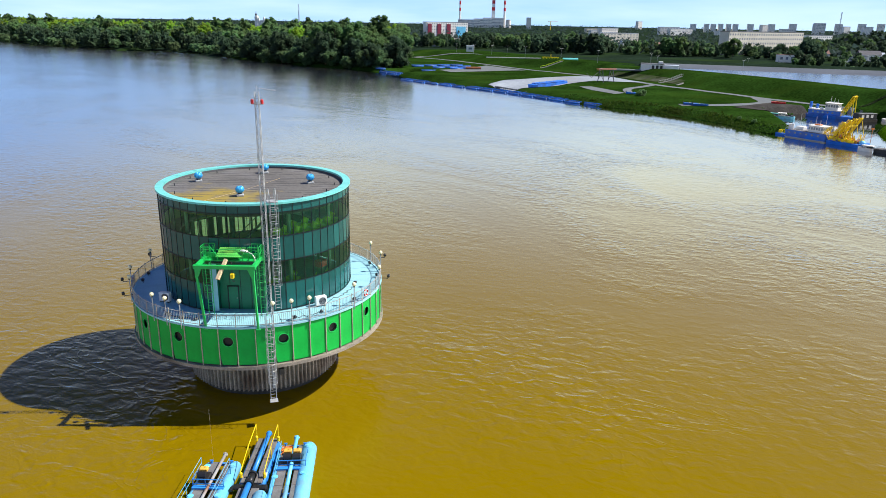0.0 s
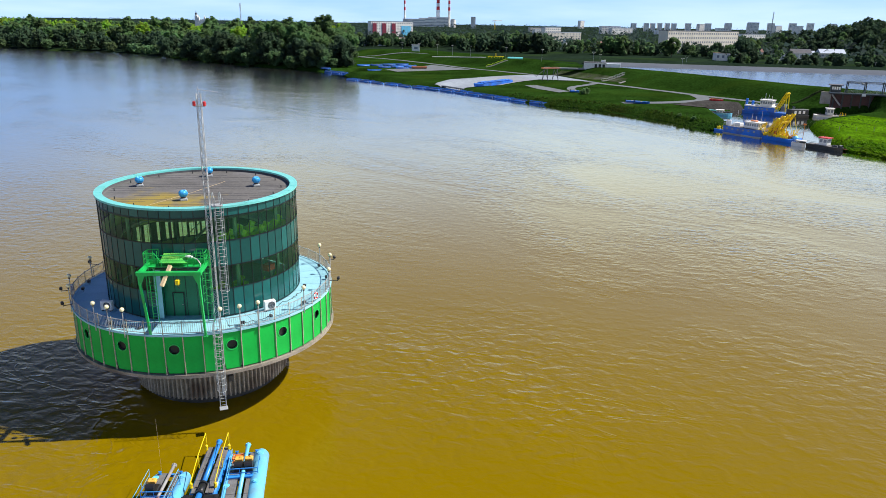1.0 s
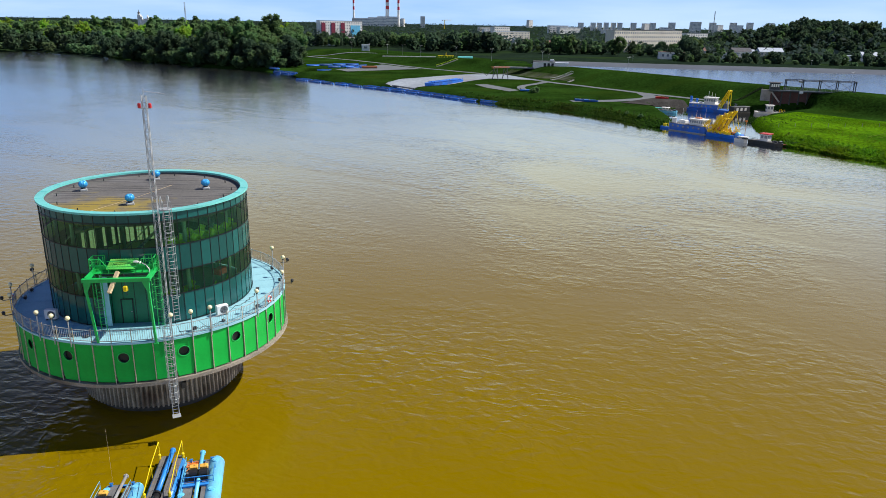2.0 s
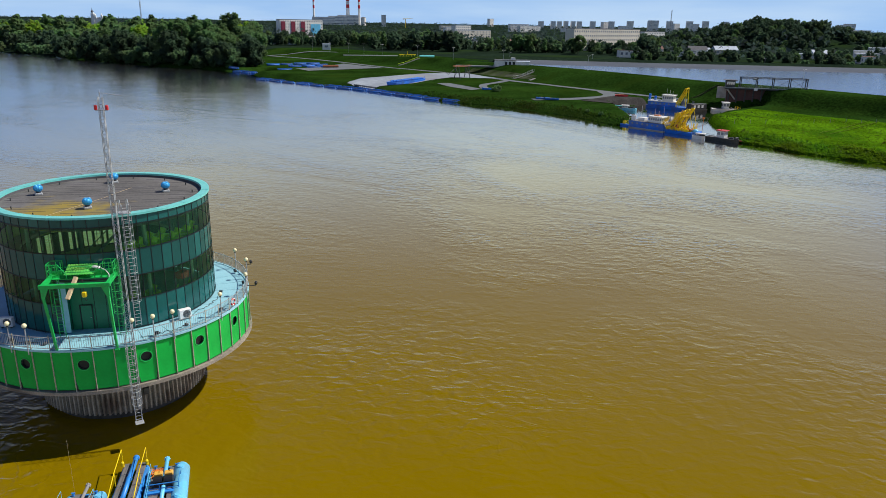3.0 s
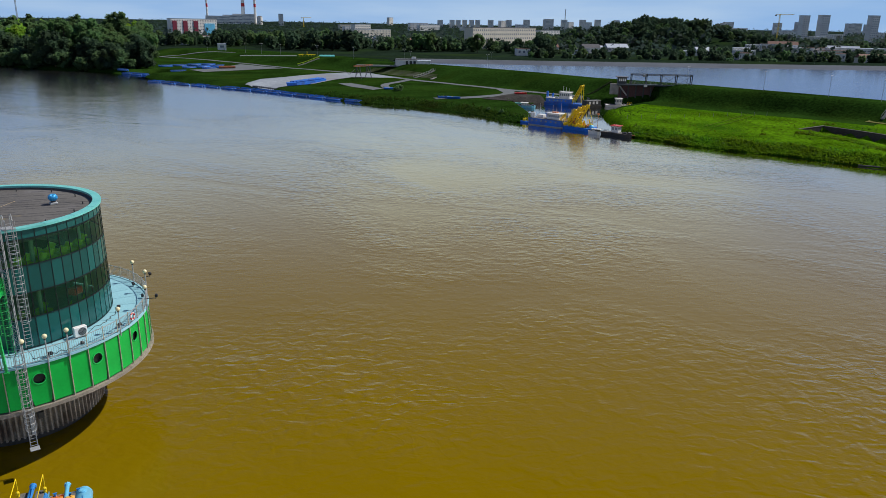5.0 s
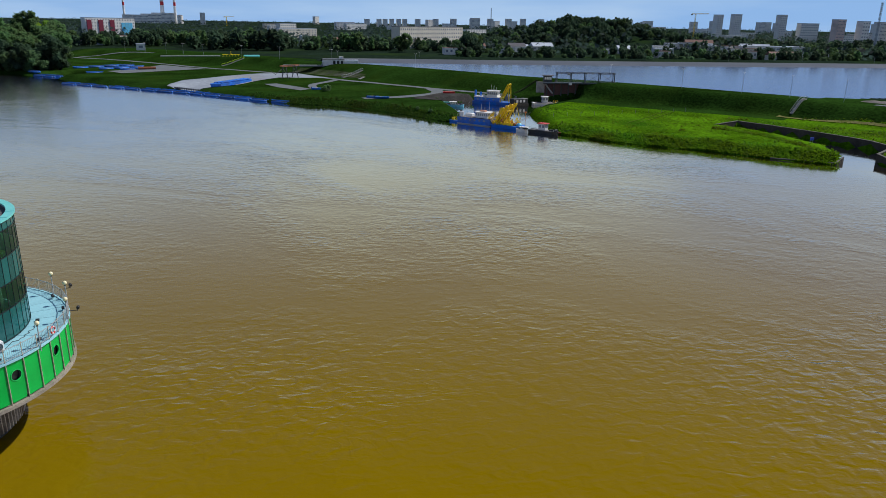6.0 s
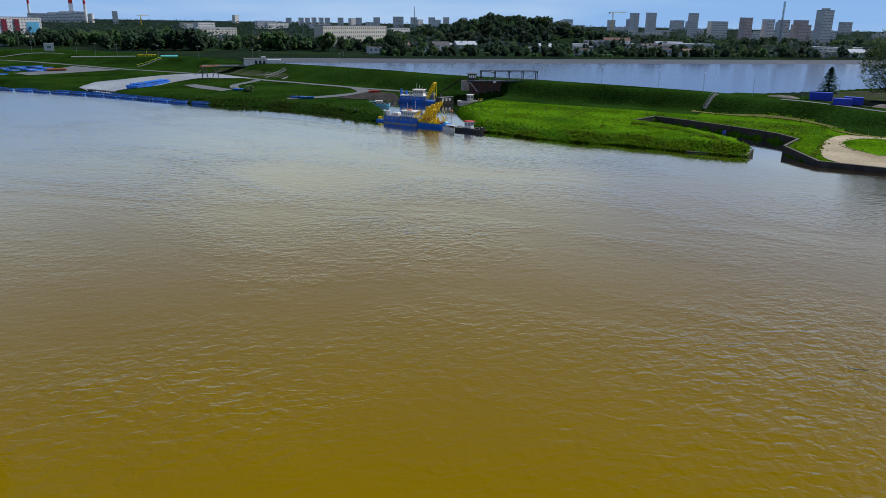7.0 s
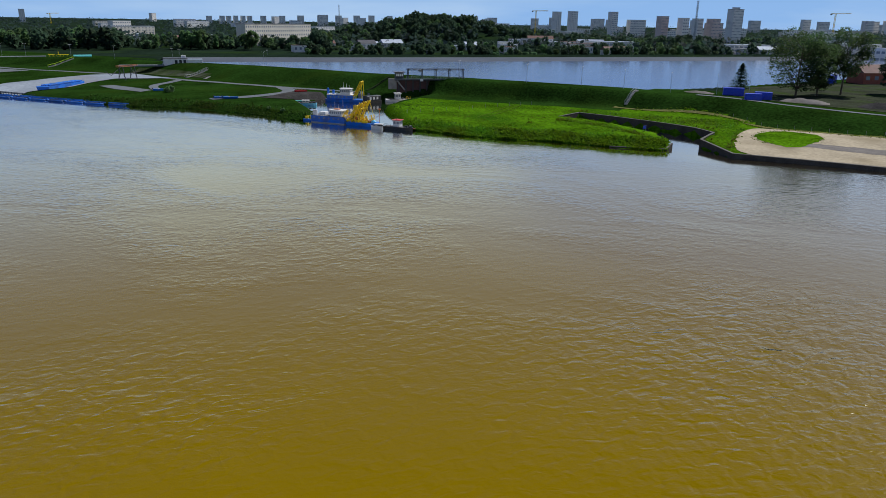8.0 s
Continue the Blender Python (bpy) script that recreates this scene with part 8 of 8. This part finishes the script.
# ---------------------------------------------------------------- the town


def building(name, x, y, w, top, wall, floors, cols, label, depth=12.0, roof="roof_dark", base=None, category="building", group="", turn=0.0, win=(0.40, 0.34)):
    """A block that faces the river, its windows set out floor by floor."""
    z0 = HS(x, y) if base is None else base
    h = top - z0
    b = thing(name, (x, y, z0), label, category, group, -math.degrees(math.atan2(x, y)) + turn)
    part("wall", Geo().box((0, 0, h / 2 - 1), (w, depth, h + 2), 0, 0.08), M[wall], b)
    part("roof", Geo().box((0, 0, h + 0.2), (w + 0.4, depth + 0.4, 0.4), 0, 0.05), M[roof], b)
    if floors * cols:
        near = math.hypot(x, y) < 1150
        if not near:
            cols = 1
        cw, ch = w / cols, (h - 1.0) / floors
        src = None
        for i in range(floors):
            for j in range(cols):
                loc = (-w / 2 + cw * (j + 0.5), -depth / 2 - 0.02, 0.6 + ch * (i + 0.5))
                if src is None:
                    if near:
                        src = part("window", Geo().box((0, 0, 0), (cw * win[0], 0.16, ch * win[1])), M["window"], b, "", False, loc)
                    else:  # a storey's windows, too far off to be told apart
                        g, k = Geo(), max(3, int(w / 4))
                        for q in range(k):
                            g.box((-w / 2 + w * (q + 0.5) / k, 0, 0), (w / k * 0.55, 0.16, ch * win[1]))
                        src = tagged(part("window_row", g, M["window"], b, "", False, loc), kind="stuff")
                else:
                    again(src, b, loc)
    return b


for x, y, w, top in ((870, 2661, 21, 36), (912, 2647, 19, 37), (933, 2640, 19, 37), (956, 2632, 18, 38), (980, 2623, 18, 38), (1001, 2615, 20, 38), (1046, 2597, 22, 39), (1108, 2572, 23, 40), (1168, 2545, 26, 42), (1237, 2512, 37, 43), (1291, 2485, 25, 44), (1350, 2453, 26, 45), (1397, 2427, 24, 46)):
    building("tower_block", x, y, w * 0.86, top, "light_wall", 9, 4, "pale grey high-rise block on the skyline", 11, "roof_dark", None, "tower block", "row of high-rise blocks", turn=20)
for x, y, w, top, wall, fl, co in ((835, 551, 23, 52, "grey_wall", 13, 8), (891, 645, 15, 41, "light_wall", 8, 5), (904, 629, 22, 41, "pink_wall", 8, 6), (900, 712, 20, 44, "pink_wall", 9, 6), (922, 692, 18, 42, "light_wall", 8, 5), (1041, 1080, 21, 53, "light_wall", 12, 5), (1063, 1058, 25, 54, "light_wall", 12, 6), (1116, 1002, 23, 54, "grey_wall", 12, 6), (1165, 985, 60, 40, "grey_wall", 7, 10), (1180, 820, 50, 36, "pink_wall", 6, 9)):
    building("tower_block", x, y, w * 0.7, top, wall, fl, co, {"grey_wall": "grey panel tower block above the trees", "light_wall": "pale panel tower block above the trees", "pink_wall": "dull red rendered block above the trees"}[wall], 11, "roof_dark", None, "tower block", "tower blocks beyond the reservoir", turn=46)
building("stair_head", 835, 551, 9, 54, "grey_wall", 0, 0, "lift house on top of the tower block", 7, "roof_dark", 52.2, "building")
building("apartment_block", 310, 737, 104, 27.5, "cream", 5, 32, "long cream five-storey apartment block", 12, "roof_dark", None, "apartment block", turn=50, win=(0.42, 0.42))
red_block = building("apartment_block", -2, 1100, 66, 30.5, "light_wall", 6, 18, "white apartment block with maroon stair towers", 13, "roof_dark", None, "apartment block", turn=24)
for xx in (-28, -13, 2):
    part("stair_tower", Geo().box((xx, -6.8, 10.5), (6, 1.2, 22.5), 0, 0.08), M["maroon"], red_block, "maroon panelled stair tower")
part("end_panel", Geo().box((22, -6.6, 9), (15, 0.5, 19), 0, 0.05), M["barge_blue"], red_block, "pale blue end bay")
for x, y, w, top, wall, roof in ((462, 526, 21, 15.5, "light_wall", "roof_grey"), (480, 510, 26, 14, "light_wall", "roof_grey"), (517, 471, 52, 15, "light_wall", "roof_grey"), (594, 369, 50, 15, "light_wall", "roof_grey"), (640, 330, 30, 14, "light_wall", "roof_grey"), (804, 403, 34, 27, "light_wall", "roof_grey"), (722, 345, 40, 18, "grey_wall", "roof_grey"), (860, 300, 50, 24, "grey_wall", "roof_grey"), (700, 300, 40, 16, "grey_wall", "roof_grey")):
    if math.hypot(x, y) < 725:
        x, y, w, top = x * 1.12, y * 1.12, w * 1.1, 32.87 - (30.6 - top) * 1.12
    building("hall", x, y, w, top, wall, 2, max(6, int(w / 4)), "long low pale hall beyond the reservoir", 14, roof, None, "hall", "halls beyond the reservoir", win=(0.7, 0.35), turn=8)
rnd = random.Random(77)
for i in range(46):
    az = rnd.uniform(24, 62) if i > 14 else rnd.uniform(-2, 30)
    d = rnd.uniform(640, 830) + (140 if az < 24 else 0)
    x, y = by_bearing(az, d)
    if math.hypot(x - 505, y - 722) < 90 or float(inside(LAKE, *[np.array(v) for v in to_sn(x, y)])) > -48:
        continue
    hh = rnd.uniform(3.5, 6.5)
    small_house(x, y, HS(x, y), rnd.uniform(10, 30), rnd.uniform(8, 11), hh, M[rnd.choice(("light_wall", "light_wall", "cream", "white"))], M[rnd.choice(("roof_tile", "roof_dark", "roof_grey"))], "small rendered house among trees", -az + rnd.uniform(-10, 40), 5, rnd.random() < 0.35)
for i in range(34):
    az = rnd.uniform(10, 66)
    d = rnd.uniform(1100, 2300)
    x, y = by_bearing(az, d)
    top = HS(x, y) + rnd.uniform(10, 19)
    building("apartment_block", x, y, rnd.uniform(30, 75), top, rnd.choice(("light_wall", "grey_wall", "cream", "light_wall")), 4, 12, "mid-rise apartment block in the distant town", 13, rnd.choice(("roof_dark", "roof_grey")), None, "apartment block", "distant apartment blocks", turn=rnd.uniform(20, 50))
for i in range(30):
    az = rnd.uniform(14, 68)
    d = rnd.uniform(2500, 3600)
    x, y = by_bearing(az, d)
    building("tower_block", x, y, rnd.uniform(18, 45), HS(x, y) + rnd.uniform(26, 42) + (6 if az > 40 else 0), rnd.choice(("light_wall", "grey_wall")), 8, 5, "distant pale tower block on the skyline", 16, "roof_dark", None, "tower block", "distant tower blocks", turn=rnd.uniform(20, 50))


def chimney(x, y, r0, h, label):
    c = thing("chimney", (x, y, HS(x, y)), label, "chimney", "power station chimneys")
    bands = 14
    for k in range(bands):
        a, b = h * k / bands, h * (k + 1) / bands
        ra, rb = r0 * (1 - 0.35 * a / h), r0 * (1 - 0.35 * b / h)
        part("band", Geo().tube((0, 0, a), (0, 0, b), ra, 20, rb), M["red" if k % 2 == 1 and k > 3 else "white" if k > 3 else "light_wall"], c)
    return c


chimney(51, 3000, 4.2, 170, "slim red and white striped chimney of the power station")
chimney(183, 2994, 7.8, 180, "thick red and white striped chimney of the power station")
chimney(227, 2991, 5.2, 175, "red and white striped chimney of the power station")
for x, y, w, top in ((181, 2960, 80, 46), (140, 2960, 70, 42), (100, 2960, 60, 38), (60, 2960, 34, 38)):
    building("power_station", x, y, w, top, "light_wall", 3, 8, "pale boiler house of the power station", 40, "roof_grey", None, "power station", "power station halls")
silo = thing("silo", (235, 2890, HS(235, 2890)), "grey round ash silo of the power station", "silo")
part("drum", Geo().tube((0, 0, 0), (0, 0, 28), 10, 24), M["grey_wall"], silo)
part("cap", Geo().tube((0, 0, 28), (0, 0, 31), 10, 24, 4), M["roof_dark"], silo)
building("tower_block", 280, 2585, 16, 47, "grey_wall", 12, 3, "single grey tower block on the skyline", 16, "roof_dark", None, "tower block")
church = thing("church_tower", (-375, 1480, HS(-375, 1480)), "white church tower with dark pointed roof above the woods", "church")
part("shaft", Geo().box((0, 0, 13.5), (5.5, 5.5, 27), 0, 0.1), M["white"], church)
part("lantern", Geo().box((0, 0, 28.2), (3.8, 3.8, 3.6), 0, 0.1), M["light_wall"], church)
part("spire", Geo().ball((0, 0, 30.4), 2.4, 12, 8).tube((0, 0, 32.2), (0, 0, 37), 0.9, 8, 0.1), M["roof_dark"], church)
part("nave", Geo().box((10, 6, 10), (18, 14, 20), 0, 0.1), M["white"], church)
for x in (4.5, 15.5):
    part("turret", Geo().box((x, -1, 21), (3, 3, 6), 0, 0.1).tube((x, -1, 24), (x, -1, 28), 1.6, 8, 0.1), M["light_wall"], church)


def radio_mast(x, y, h, label):
    m = thing("radio_mast", (x, y, HS(x, y)), label, "mast", "distant masts")
    part("lattice", truss(Geo(), (0, 0, 0), (0.2, 0, h), 1.6, 1.6, 24, 0.22), M["steel"], m)
    return m


radio_mast(1000, 1920, 62, "thin steel radio mast above the town")
radio_mast(880, 640, 58, "thin steel mast behind the blocks")
radio_mast(-295, 1500, 52, "thin steel mast above the riverside woods")


def crane(x, y, h, arm, label, turn):
    c = thing("tower_crane", (x, y, HS(x, y)), label, "crane", "distant tower cranes", turn)
    part("tower", truss(Geo(), (0, 0, 0), (0.1, 0, h), 1.8, 1.8, 16, 0.25), M["yellow"], c)
    part("jib", truss(Geo(), (-arm * 0.3, 0, h), (arm, 0, h + 0.5), 1.2, 1.2, 14, 0.2), M["yellow"], c)
    part("counterweight", Geo().box((-arm * 0.28, 0, h - 1.2), (3, 1.6, 2.4), 0, 0.1), M["concrete"], c)
    return c


crane(1022, 1120, 47, 24, "tower crane over a building site in the town", -40)
crane(330, 2400, 27, 24, "low tower crane on the distant skyline", 10)
crane(1210, 620, 46, 22, "tower crane over the distant town", -60)


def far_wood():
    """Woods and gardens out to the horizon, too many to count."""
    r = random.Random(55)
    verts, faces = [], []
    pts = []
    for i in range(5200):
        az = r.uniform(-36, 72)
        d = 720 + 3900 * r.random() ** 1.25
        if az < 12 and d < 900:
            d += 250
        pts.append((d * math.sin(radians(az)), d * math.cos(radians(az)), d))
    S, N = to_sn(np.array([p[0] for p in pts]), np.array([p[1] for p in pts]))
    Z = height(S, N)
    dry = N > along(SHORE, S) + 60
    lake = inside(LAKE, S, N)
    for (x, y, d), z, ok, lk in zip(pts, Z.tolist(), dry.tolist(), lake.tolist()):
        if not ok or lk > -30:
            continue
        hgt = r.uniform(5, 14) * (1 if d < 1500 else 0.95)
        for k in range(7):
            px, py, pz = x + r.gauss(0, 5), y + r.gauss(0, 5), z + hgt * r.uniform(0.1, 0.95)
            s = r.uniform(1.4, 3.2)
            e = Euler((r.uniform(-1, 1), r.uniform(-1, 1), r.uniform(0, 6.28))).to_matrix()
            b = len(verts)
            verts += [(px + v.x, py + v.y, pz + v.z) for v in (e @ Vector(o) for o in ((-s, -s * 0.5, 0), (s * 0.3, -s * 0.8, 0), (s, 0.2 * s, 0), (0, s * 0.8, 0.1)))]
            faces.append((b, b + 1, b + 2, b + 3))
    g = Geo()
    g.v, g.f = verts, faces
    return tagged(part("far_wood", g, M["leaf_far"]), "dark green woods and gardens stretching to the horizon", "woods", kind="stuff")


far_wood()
